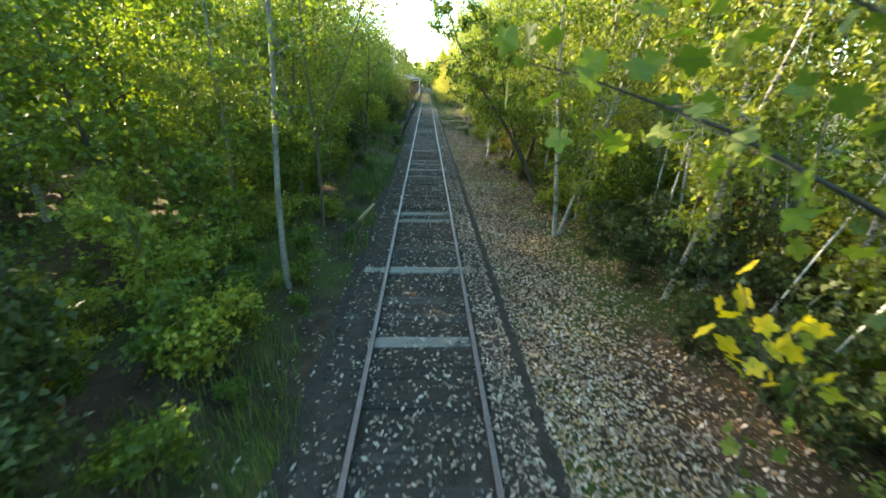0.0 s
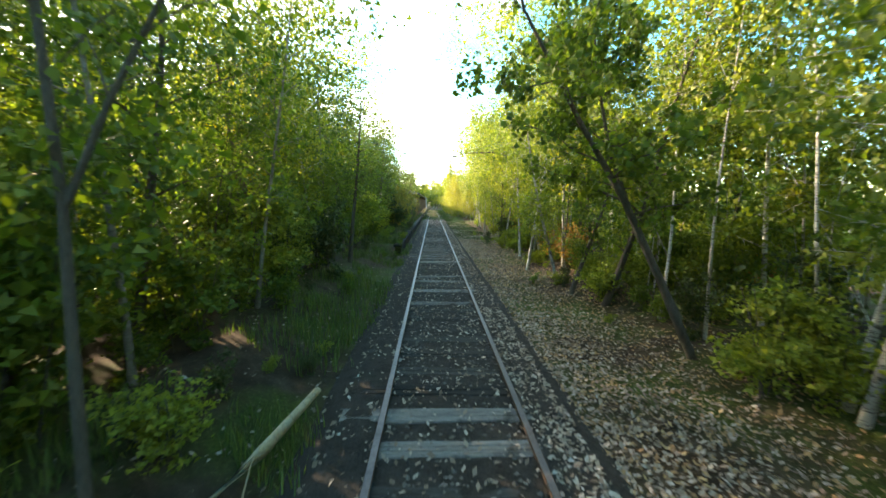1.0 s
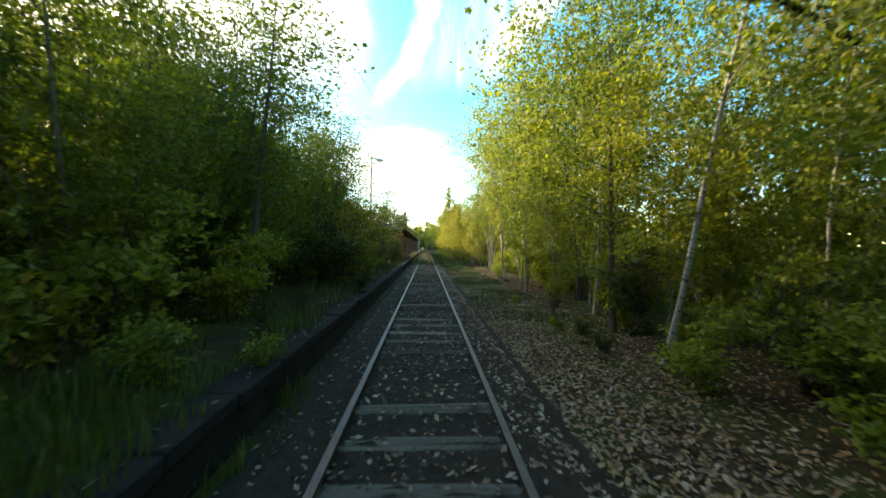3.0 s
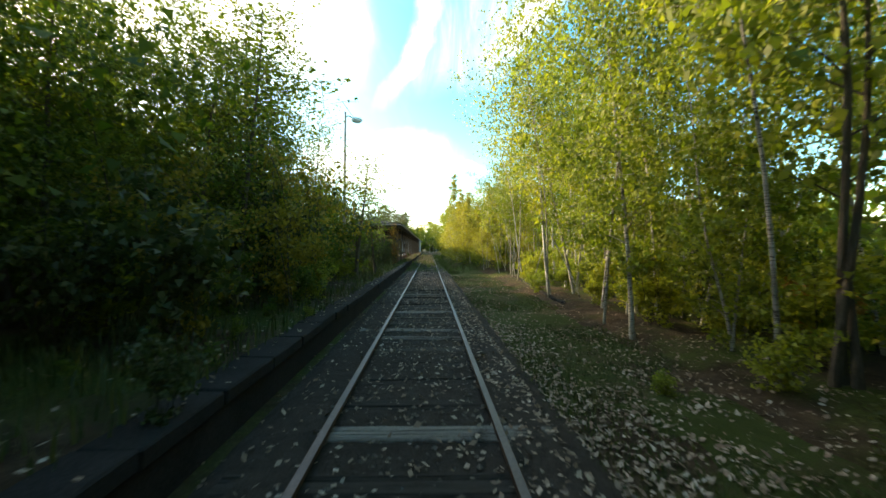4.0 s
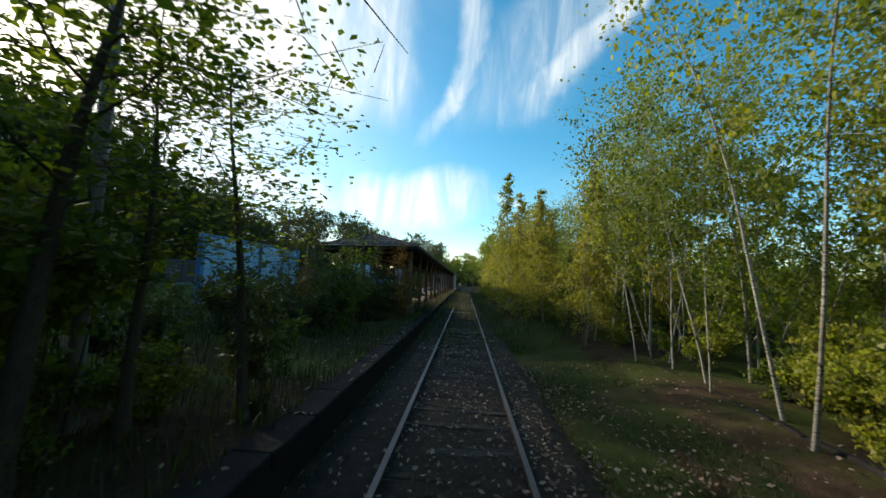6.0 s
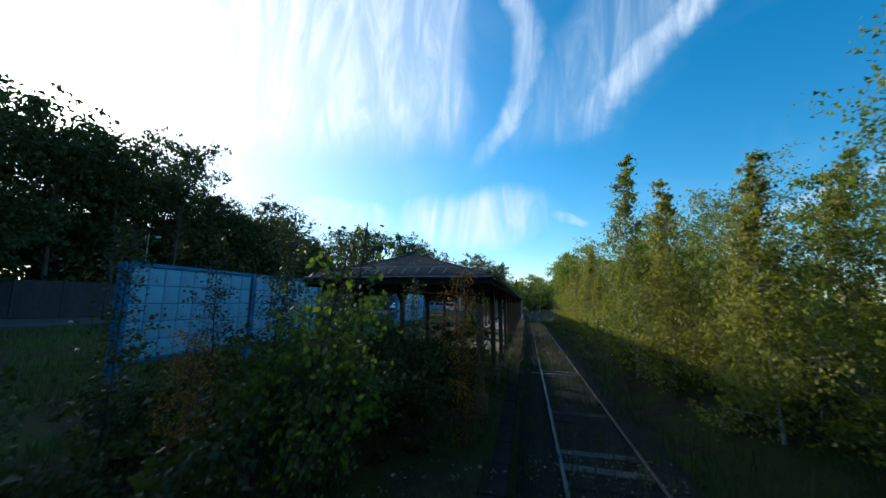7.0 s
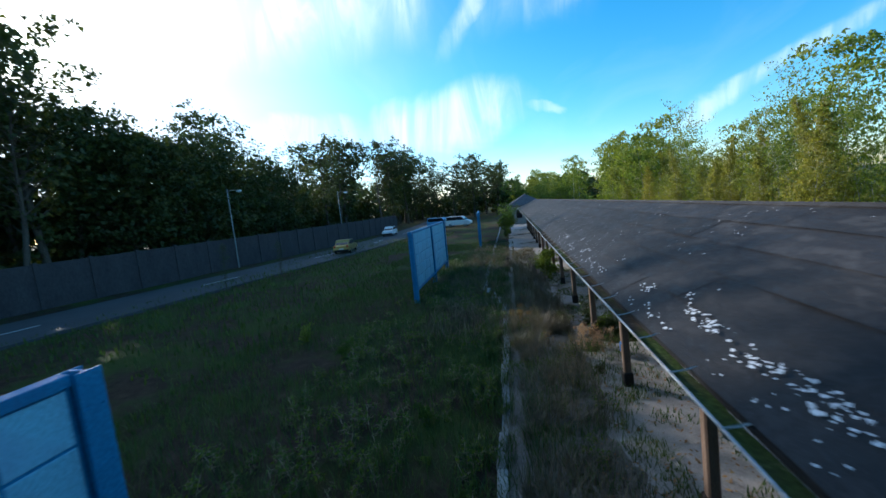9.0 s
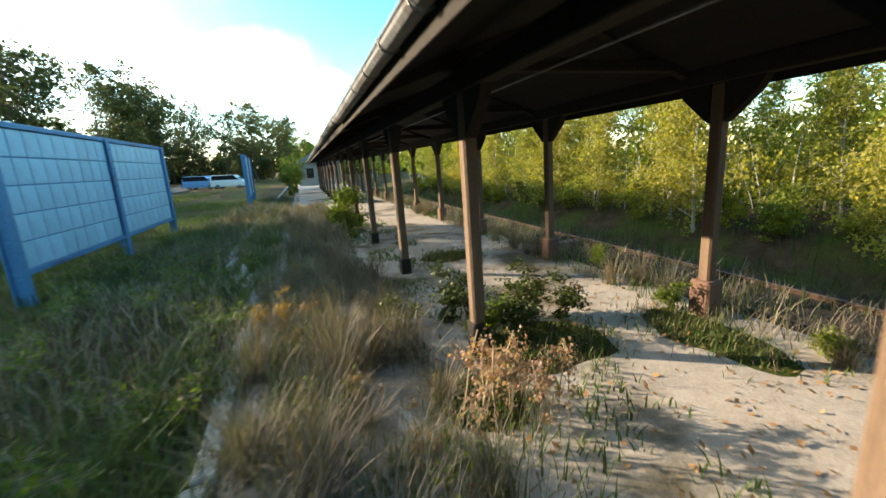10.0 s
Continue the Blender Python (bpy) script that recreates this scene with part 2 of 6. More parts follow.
# Near black: the shade under the roof is part of this board colour.
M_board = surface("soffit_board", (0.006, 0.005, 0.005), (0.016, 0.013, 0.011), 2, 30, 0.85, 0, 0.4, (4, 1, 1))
def felt_build(nt, bsdf):
    # Old bitumen felt: dull black sheets with worn grey scuffs, pale grit and streaks of dirt.
    broad = noise_node(nt, 0.8, 6, 0.65)
    scuff = noise_node(nt, 5.0, 9, 0.72, (1.0, 0.45, 1.0))
    grit = noise_node(nt, 70, 3, 0.7)
    col = ramp_node(nt, broad, [(0.3, (0.009, 0.008, 0.009)), (0.7, (0.024, 0.022, 0.023))])
    col = mix_node(nt, ramp_node(nt, scuff, [(0.52, (0, 0, 0)), (0.6, (0.75, 0.75, 0.75))]), col, (0.042, 0.041, 0.043))
    col = mix_node(nt, ramp_node(nt, grit, [(0.66, (0, 0, 0)), (0.72, (0.5, 0.5, 0.5))]), col, (0.14, 0.145, 0.155))
    oi = nt.nodes.new("ShaderNodeObjectInfo")
    col = mix_node(nt, 1.0, col, ramp_node(nt, oi.outputs["Random"], [(0.0, (0.62, 0.62, 0.64)), (1.0, (1.35, 1.33, 1.33))]), "MULTIPLY")
    link(nt, col, bsdf.inputs["Base Color"])
    link(nt, ramp_node(nt, scuff, [(0.35, (0.62, 0.62, 0.62)), (0.65, (0.9, 0.9, 0.9))]), bsdf.inputs["Roughness"])
    bsdf.inputs["Specular IOR Level"].default_value = 0.28
    bump_node(nt, bsdf, scuff, 0.7, 0.03)


M_felt = material("roofing_felt", felt_build)
M_flake = surface("pale_lichen", (0.35, 0.36, 0.37), (0.62, 0.63, 0.65), 8, 60, 0.9)
M_zinc = surface("zinc_gutter", (0.2, 0.205, 0.215), (0.4, 0.41, 0.43), 2, 25, 0.5, 0.6, 0.2, stain=(0.16, 0.13, 0.11))
M_blue = surface("blue_painted_steel", (0.03, 0.155, 0.31), (0.045, 0.235, 0.43), 1.5, 30, 0.5, 0, 0.12, stain=(0.045, 0.12, 0.24))
M_panel = surface("pale_blue_panel", (0.2, 0.47, 0.65), (0.28, 0.57, 0.75), 0.9, 30, 0.4, 0, 0.08, None, 0.07, stain=(0.2, 0.36, 0.52))
def platform_build(nt, bsdf):
    # Sandy worn concrete, with soil and moss creeping over it in patches.
    broad = noise_node(nt, 0.45, 7, 0.6)
    mid = noise_node(nt, 2.2, 7, 0.7)
    fine = noise_node(nt, 45, 5, 0.7)
    col = ramp_node(nt, mid, [(0.3, (0.27, 0.238, 0.222)), (0.7, (0.46, 0.415, 0.395))])
    col = mix_node(nt, 0.4, col, ramp_node(nt, fine, [(0.3, (0.13, 0.112, 0.098)), (0.7, (0.55, 0.5, 0.455))]))
    soil = ramp_node(nt, broad, [(0.52, (0, 0, 0)), (0.62, (0.9, 0.9, 0.9))])
    col = mix_node(nt, soil, col, ramp_node(nt, fine, [(0.3, (0.04, 0.035, 0.022)), (0.7, (0.12, 0.105, 0.07))]))
    link(nt, col, bsdf.inputs["Base Color"])
    bsdf.inputs["Roughness"].default_value, bsdf.inputs["Specular IOR Level"].default_value = 0.95, 0.12
    bump_node(nt, bsdf, fine, 0.5, 0.015)


M_concrete = material("old_concrete", platform_build)
M_kerb = surface("kerb_stone", (0.2, 0.195, 0.18), (0.38, 0.37, 0.35), 2, 30, 0.9, 0, 0.4, None, 0.2, spec=0.15)
M_dry_soil = surface("dry_gritty_soil", (0.11, 0.092, 0.08), (0.29, 0.245, 0.215), 1.6, 34, 0.95, 0, 0.7, stain=(0.05, 0.055, 0.025), spec=0.1, dist=0.03)
# Colour lowered to near black, so sky light on edge and coping stays dim.
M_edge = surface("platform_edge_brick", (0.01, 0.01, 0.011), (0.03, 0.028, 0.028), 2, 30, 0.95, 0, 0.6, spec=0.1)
M_asphalt = surface("asphalt", (0.05, 0.05, 0.053), (0.085, 0.085, 0.09), 0.6, 60, 0.85, 0, 0.3)
M_paint = surface("white_road_paint", (0.55, 0.55, 0.54), (0.78, 0.78, 0.77), 3, 50, 0.7)
M_plinth = surface("red_sandstone_plinth", (0.1, 0.055, 0.042), (0.19, 0.11, 0.085), 3, 40, 0.9, 0, 0.5)
M_noise_wall = surface("dark_boarded_wall", (0.03, 0.026, 0.03), (0.065, 0.058, 0.06), 1.2, 12, 0.9, 0, 0.5, (1, 1, 0.3))
M_pole = surface("galvanised_pole", (0.18, 0.18, 0.18), (0.3, 0.3, 0.3), 2, 30, 0.55, 0.4)
M_lampglass = surface("lamp_bowl", (0.45, 0.55, 0.6), (0.6, 0.7, 0.74), 3, 20, 0.25)


def birch_build(nt, bsdf):
    # White papery bark with dark dashes across it and black rough patches.
    broad = noise_node(nt, 1.7, 5, 0.6, (1, 1, 0.6))
    dash = noise_node(nt, 9.0, 4, 0.6, (0.7, 0.7, 7.0))
    patch = noise_node(nt, 3.2, 6, 0.7, (1.0, 1.0, 1.6))
    col = ramp_node(nt, broad, [(0.3, (0.21, 0.195, 0.17)), (0.5, (0.4, 0.385, 0.355)), (0.7, (0.56, 0.545, 0.51))])
    col = mix_node(nt, ramp_node(nt, dash, [(0.54, (0, 0, 0)), (0.6, (0.85, 0.85, 0.85))]), col, (0.06, 0.05, 0.043))
    col = mix_node(nt, ramp_node(nt, patch, [(0.56, (0, 0, 0)), (0.62, (0.92, 0.92, 0.92))]), col, (0.035, 0.03, 0.026))
    oi = nt.nodes.new("ShaderNodeObjectInfo")
    col = mix_node(nt, 1.0, col, ramp_node(nt, oi.outputs["Random"], [(0.0, (0.6, 0.58, 0.54)), (1.0, (1.1, 1.1, 1.1))]), "MULTIPLY")
    link(nt, col, bsdf.inputs["Base Color"])
    bsdf.inputs["Roughness"].default_value = 0.85
    bsdf.inputs["Specular IOR Level"].default_value = 0.2
    bump_node(nt, bsdf, patch, 0.6, 0.012)


M_birch = material("birch_bark", birch_build)
M_bark = surface("dark_bark", (0.035, 0.028, 0.022), (0.1, 0.085, 0.068), 3, 24, 0.95, 0, 0.9, (5, 5, 0.7), 0.2, dist=0.03)
M_grey_bark = surface("grey_bark", (0.075, 0.068, 0.056), (0.21, 0.195, 0.17), 3, 18, 0.9, 0, 0.6, (1, 1, 4), 0.15, stain=(0.05, 0.05, 0.035))
M_twig = surface("dry_stalk", (0.16, 0.12, 0.075), (0.36, 0.29, 0.19), 3, 30, 0.9, by_object=0.2)
M_leaf_birch = foliage("birch_leaves", [(0.1, (0.075, 0.105, 0.02)), (0.45, (0.17, 0.2, 0.035)), (0.7, (0.27, 0.285, 0.05)), (0.95, (0.4, 0.3, 0.05))], 0.52)
M_leaf_olive = foliage("olive_birch_leaves", [(0.1, (0.1, 0.11, 0.02)), (0.45, (0.215, 0.205, 0.04)), (0.7, (0.33, 0.29, 0.055)), (0.95, (0.43, 0.31, 0.06))], 0.5)
M_leaf_green = foliage("green_leaves", [(0.1, (0.032, 0.06, 0.012)), (0.5, (0.085, 0.13, 0.02)), (0.8, (0.16, 0.195, 0.028)), (1.0, (0.32, 0.25, 0.03))], 0.5)
M_leaf_dark = foliage("dark_leaves", [(0.1, (0.02, 0.034, 0.011)), (0.55, (0.045, 0.065, 0.018)), (0.9, (0.1, 0.1, 0.026)), (1.0, (0.2, 0.11, 0.03))], 0.3)
M_leaf_yellow = foliage("yellow_leaves", [(0.1, (0.2, 0.2, 0.02)), (0.5, (0.42, 0.33, 0.02)), (0.9, (0.52, 0.36, 0.03))])
M_leaf_rust = foliage("rust_leaves", [(0.1, (0.12, 0.07, 0.02)), (0.5, (0.26, 0.13, 0.03)), (0.9, (0.36, 0.22, 0.05))])
M_leaf_ochre = foliage("ochre_leaves", [(0.1, (0.07, 0.075, 0.018)), (0.5, (0.19, 0.155, 0.03)), (0.9, (0.34, 0.24, 0.04))], 0.5)
M_leaf_red = foliage("red_leaves", [(0.1, (0.2, 0.09, 0.07)), (0.6, (0.36, 0.22, 0.18)), (0.9, (0.5, 0.4, 0.35))])
M_litter = foliage("fallen_leaves", [(0.1, (0.085, 0.05, 0.038)), (0.4, (0.2, 0.13, 0.1)), (0.7, (0.36, 0.27, 0.23)), (0.95, (0.56, 0.48, 0.44))], 0.1, 0.8)
M_moss = surface("moss", (0.018, 0.028, 0.008), (0.052, 0.072, 0.019), 1.4, 70, 0.95, 0, 1.0, dist=0.03, stain=(0.07, 0.055, 0.03), spec=0.1)
M_litter_brown = foliage("brown_fallen_leaves", [(0.1, (0.12, 0.06, 0.03)), (0.5, (0.27, 0.15, 0.075)), (0.9, (0.42, 0.28, 0.15))], 0.15, 0.7)
M_grass_green = foliage("green_grass", [(0.1, (0.03, 0.055, 0.012)), (0.6, (0.07, 0.11, 0.025)), (1.0, (0.16, 0.17, 0.05))], 0.35)
M_grass_dry = foliage("dry_grass", [(0.1, (0.07, 0.055, 0.042)), (0.5, (0.155, 0.125, 0.098)), (0.85, (0.3, 0.255, 0.205)), (1.0, (0.6, 0.54, 0.46))], 0.2, 0.75)
M_glass = surface("car_glass", (0.01, 0.012, 0.015), (0.02, 0.022, 0.026), 2, 10, 0.08, 0, 0.0, spec=0.6)
M_rubber = surface("tyre_rubber", (0.012, 0.012, 0.012), (0.025, 0.025, 0.025), 3, 30, 0.9)
M_mustard = surface("mustard_car_paint", (0.3, 0.21, 0.06), (0.4, 0.29, 0.1), 1, 10, 0.3, 0.5, 0.02)
M_white = surface("white_car_paint", (0.7, 0.71, 0.72), (0.8, 0.8, 0.8), 1, 10, 0.3, 0, 0.02)
M_vanblue = surface("blue_van_paint", (0.1, 0.28, 0.5), (0.14, 0.34, 0.58), 1, 10, 0.3, 0, 0.02)
M_slate = surface("slate_roof", (0.06, 0.058, 0.066), (0.13, 0.125, 0.135), 2, 12, 0.75, 0, 0.4)
M_plaster = surface("grey_plaster", (0.2, 0.19, 0.175), (0.32, 0.3, 0.28), 1, 20, 0.9)
M_lens = surface("red_lamp_lens", (0.3, 0.01, 0.01), (0.4, 0.02, 0.02), 3, 20, 0.2)
M_inkblue = surface("blue_marker_paint", (0.03, 0.16, 0.5), (0.05, 0.22, 0.6), 3, 20, 0.6)


# ---- building helpers ----
def part(name, bm, mat, parent=None, label="", smooth=False):
    me = bpy.data.meshes.new(name)
    bm.to_mesh(me)
    bm.free()
    if smooth:
        me.polygons.foreach_set("use_smooth", [True] * len(me.polygons))
    me.materials.append(mat)
    ob = new(name, me)
    ob.parent = parent
    return tagged(ob, label) if label else ob


def mesh_part(name, verts, faces, mat, parent=None, label="", smooth=False):
    me = bpy.data.meshes.new(name)
    me.from_pydata(verts, [], faces)
    me.update()
    if smooth:
        me.polygons.foreach_set("use_smooth", [True] * len(me.polygons))
    me.materials.append(mat)
    ob = new(name, me)
    ob.parent = parent
    return tagged(ob, label) if label else ob


def shared(name, me, parent, m):
    ob = new(name, me)
    ob.parent = parent
    ob.matrix_basis = m
    return ob


def thing(name, label, category, group="", at=(0, 0, 0)):
    ob = new(name)
    ob.location = at
    return tagged(ob, label, category, group)


def box(bm, x0, x1, y0, y1, z0, z1, bevel=0.0):
    r = bmesh.ops.create_cube(bm, size=1.0)
    for v in r["verts"]:
        v.co = ((x0 + x1) / 2 + v.co.x * (x1 - x0), (y0 + y1) / 2 + v.co.y * (y1 - y0), (z0 + z1) / 2 + v.co.z * (z1 - z0))
    if bevel:
        edges = list({e for v in r["verts"] for e in v.link_edges})
        bmesh.ops.bevel(bm, geom=edges, offset=bevel, segments=1, affect="EDGES")
    return bm


def boxes(*specs, bevel=0.0):
    bm = bmesh.new()
    for s in specs:
        box(bm, *s, bevel=bevel)
    return bm


def prism(bm, outline, y0, y1, axis="y"):
    """An outline of (a, z) pairs pulled along y, or of (a, z) = (y, z) along x."""
    def at(a, z, d):
        return (a, d, z) if axis == "y" else (d, a, z)
    lo = [bm.verts.new(at(a, z, y0)) for a, z in outline]
    hi = [bm.verts.new(at(a, z, y1)) for a, z in outline]
    n = len(outline)
    bm.faces.new(lo)
    bm.faces.new(hi[::-1])
    for k in range(n):
        bm.faces.new((lo[k], hi[k], hi[(k + 1) % n], lo[(k + 1) % n]))
    bmesh.ops.recalc_face_normals(bm, faces=bm.faces)
    return bm


def tube(V, F, pts, rad, sides=6):
    """A tapered tube along points, appended to lists of vertices and faces."""
    base = len(V)
    pts = [Vector(p) for p in pts]
    for k, p in enumerate(pts):
        d = (pts[min(k + 1, len(pts) - 1)] - pts[max(k - 1, 0)]).normalized()
        u = d.cross(Vector((0.31, 0.95, 0.12)))
        u = u.normalized() if u.length > 1e-4 else Vector((1, 0, 0))
        w = d.cross(u)
        for s in range(sides):
            a = 2 * math.pi * s / sides
            V.append(tuple(p + (u * math.cos(a) + w * math.sin(a)) * rad[k]))
    for k in range(len(pts) - 1):
        for s in range(sides):
            a, b = base + k * sides + s, base + k * sides + (s + 1) % sides
            F.append((a, b, b + sides, a + sides))
    F.append(tuple(base + (len(pts) - 1) * sides + s for s in range(sides)))


def smooth(a, b, v):
    t = min(1.0, max(0.0, (v - a) / (b - a)))
    return t * t * (3 - 2 * t)


PLAT_L, PLAT_R, PLAT_Z, PLAT_Y0, PLAT_Y1 = -8.04, -1.66, 0.5, 25.0, 140.0


def ground_z(x, y):
    left = 0.42 * smooth(-1.75, -3.2, x)
    far = 0.1 * noise.noise((x * 0.12, y * 0.12, 3.1)) * smooth(2.0, 6.0, abs(x))
    small = 0.035 * noise.noise((x * 0.9, y * 0.9, 7.7)) * smooth(1.2, 2.5, abs(x))
    right = 0.12 * smooth(3.6, 4.6, x) - 0.1 * smooth(5, 12, x)
    right += 0.55 * smooth(2.2, 3.6, x) * smooth(55, 63, y)
    if x < -7 and y > 20:
        left += 0.06
    z = left + right + far + small
    if y > 23 and -7.9 < x < -1.5:
        z = min(z, 0.3)
    return z


# ---- ground ----
def axis_steps(lo, hi, step, reach):
    mid = list(np.arange(lo, hi + 1e-6, step))
    out, d, v = [], step, hi
    while v < reach:
        d *= 1.35
        v += d
        out.append(v)
    low, d, v = [], step, lo
    while v > -reach:
        d *= 1.35
        v -= d
        low.append(v)
    return low[::-1] + mid + out


gx, gy = axis_steps(-14, 12, 0.4, 1800), axis_steps(-8, 130, 0.75, 1800)
gv = [(x, y, ground_z(x, y)) for y in gy for x in gx]
nx = len(gx)
gf = [(j * nx + i, j * nx + i + 1, (j + 1) * nx + i + 1, (j + 1) * nx + i) for j in range(len(gy) - 1) for i in range(nx - 1)]
tagged(mesh_part("ground", gv, gf, M_ground, smooth=True), "dark forest soil with moss and rotting leaves", "ground", kind="structure")

# Track bed: a low crowned strip of ballast.
bx = np.linspace(-1.6, 1.6, 15)
by = np.arange(-9, 150, 0.4)
bv = [(x, y, (0.1 + 0.035 * smooth(0.7, 0.95, abs(x))) * smooth(1.62, 1.25, abs(x)) - 0.03 + 0.02 * noise.noise((x * 3, y * 3, 0)) + 0.012 * noise.noise((x * 9, y * 9, 2))) for y in by for x in bx]
bf = [(j * 15 + i, j * 15 + i + 1, j * 15 + i + 16, j * 15 + i + 15) for j in range(len(by) - 1) for i in range(14)]
tagged(mesh_part("track_bed", bv, bf, M_ballast, smooth=True), "old dark gravel track bed strewn with leaves", "gravel", kind="structure")


def rail_outline(x):
    half = [(0.036, 0.17), (0.036, 0.135), (0.01, 0.12), (0.01, 0.055), (0.062, 0.04), (0.062, 0.028)]
    return [(x + a, z) for a, z in half] + [(x - a, z) for a, z in half[::-1]]


for x in (-0.7535, 0.7535):
    bm = prism(bmesh.new(), rail_outline(x), -9, 150)
    rail = tagged(part("rail", bm, M_rail), "rusty steel rail on wooden sleepers", "rail", "rails of the track")
    bm = boxes((x - 0.03, x + 0.03, -9, 150, 0.1695, 0.1725))
    part("running_surface", bm, M_rail_top, rail, "dull polished rail head")

# Wooden sleepers, each cracked and worn in its own way.
rng = random.Random(4)
sleeper_meshes = []
for k in range(6):
    bm = bmesh.new()
    top = [(-0.125, -0.08), (-0.127, 0.085), (-0.115, 0.1)]
    for g in sorted(rng.uniform(-0.09, 0.09) for _ in range(3)):
        d = rng.uniform(0.006, 0.02)
        top += [(g - 0.008, 0.1 + rng.uniform(-0.006, 0.004)), (g, 0.1 - d), (g + 0.009, 0.1 + rng.uniform(-0.008, 0.003))]
    top += [(0.114, 0.099), (0.126, 0.083), (0.125, -0.08)]
    n = len(top)
    rings = []
    cuts = (-1.25 + rng.uniform(-0.04, 0.06), -0.8, -0.3, 0.25, 0.75, 1.25 + rng.uniform(-0.06, 0.04))
    for x in cuts:
        rings.append([bm.verts.new((x, a + rng.uniform(-0.004, 0.004), z + (rng.uniform(-0.007, 0.005) if z > 0 else 0))) for a, z in top])
    for p, q in zip(rings, rings[1:]):
        for i in range(n - 1):
            bm.faces.new((p[i], p[i + 1], q[i + 1], q[i]))
        bm.faces.new((p[n - 1], p[0], q[0], q[n - 1]))
    bm.faces.new(rings[0][::-1])
    bm.faces.new(rings[-1])
    bmesh.ops.recalc_face_normals(bm, faces=bm.faces)
    me = bpy.data.meshes.new("sleeper")
    bm.to_mesh(me)
    bm.free()
    me.materials.append(M_sleeper if k < 4 else M_sleeper_pale)
    sleeper_meshes.append(me)
# They lie closer together at the start of the line; bleached ones come in ones and twos.
y, pale = -8.0, 0
while y < 148:
    if not pale and rng.random() < 0.2:
        pale = rng.choice((1, 1, 2))
    kind = rng.randrange(4, 6) if pale else rng.randrange(4)
    pale = max(0, pale - 1)
    ob = new("sleeper", sleeper_meshes[kind])
    ob.matrix_basis = pose(rng.uniform(-0.06, 0.06), y + rng.uniform(-0.05, 0.05), rng.uniform(-0.035, -0.005) + 0.012 * (kind > 3), rng.uniform(-1.5, 1.5), rng.uniform(-0.6, 0.6), rng.uniform(-1.6, 1.6))
    tagged(ob, "bleached pale grey wooden sleeper under the rails" if kind > 3 else "dark weathered wooden sleeper under the rails", "sleeper", "sleepers of the track")
    y += 0.61 if y < 18 else 0.73

# ---- platform ----
platform = tagged(part("platform", boxes((PLAT_L + 0.04, PLAT_R - 0.28, 60.6, PLAT_Y1, -0.4, PLAT_Z)), M_concrete), "worn sandy concrete platform with cracks and weeds", "platform", kind="structure")
# Overgrown soil; past y 61 the dark sheet stands in for the canopy's shade.
V, F = [], []
px, py = np.linspace(-9.0, PLAT_R - 0.24, 20), np.arange(PLAT_Y0 - 2, 73.0, 0.4)
for y in py:
    for x in px:
        hump = 0.08 * noise.noise((x * 0.7, y * 0.7, 5)) + 0.03 * noise.noise((x * 2.5, y * 2.5, 1))
        V.append((x, y, PLAT_Z - 0.03 + hump * smooth(PLAT_R - 0.2, PLAT_R - 1.0, x) * smooth(73.0, 60.0, y) - 0.75 * smooth(PLAT_Y0 + 0.6, PLAT_Y0 - 2, y) - 0.13 * smooth(70.5, 72.9, y) + 0.09 * smooth(59.5, 61.0, y)))
F = [(j * 20 + i, j * 20 + i + 1, j * 20 + i + 21, j * 20 + i + 20) for j in range(len(py) - 1) for i in range(19)]
mesh_part("overgrown_soil", V, F, M_ground, platform, "soil and moss over the platform, standing in for shade under the canopy", True)
V, F = [], []
px, py = np.linspace(PLAT_L + 0.02, -5.7, 14), np.arange(68.0, 101, 0.3)
for y in py:
    for x in px:
        edge = smooth(-5.75, -6.5, x + 0.45 * noise.noise((y * 0.8, 3.3, 1.0)) + 0.2 * noise.noise((y * 3.1, 1.3, x)))
        V.append((x, y, PLAT_Z - 0.03 + 0.05 * edge + 0.035 * noise.noise((x * 1.9, y * 1.9, 6)) * edge))
F = [(j * 14 + i, j * 14 + i + 1, j * 14 + i + 15, j * 14 + i + 14) for j in range(len(py) - 1) for i in range(13)]
mesh_part("soil_strip", V, F, M_dry_soil, platform, "pale dry soil over the outer platform", True)
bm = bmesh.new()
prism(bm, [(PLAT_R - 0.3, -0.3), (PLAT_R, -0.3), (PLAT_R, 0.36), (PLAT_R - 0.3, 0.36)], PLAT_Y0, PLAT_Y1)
part("edge_wall", bm, M_edge, platform, "near-black platform edge wall with shade in its colour")
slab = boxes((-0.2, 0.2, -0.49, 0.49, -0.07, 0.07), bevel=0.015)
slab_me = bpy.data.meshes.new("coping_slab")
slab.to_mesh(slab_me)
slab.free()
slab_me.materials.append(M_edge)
kerb = boxes((-0.085, 0.085, -0.49, 0.49, -0.15, 0.15), bevel=0.02)
kerb_me = bpy.data.meshes.new("kerb_stone")
kerb.to_mesh(kerb_me)
kerb.free()
kerb_me.materials.append(M_kerb)
stone = boxes((-0.07, 0.07, -0.3, 0.3, -0.14, 0.13), bevel=0.025)
edging_me = bpy.data.meshes.new("edging_stone")
stone.to_mesh(edging_me)
stone.free()
edging_me.materials.append(M_edge)
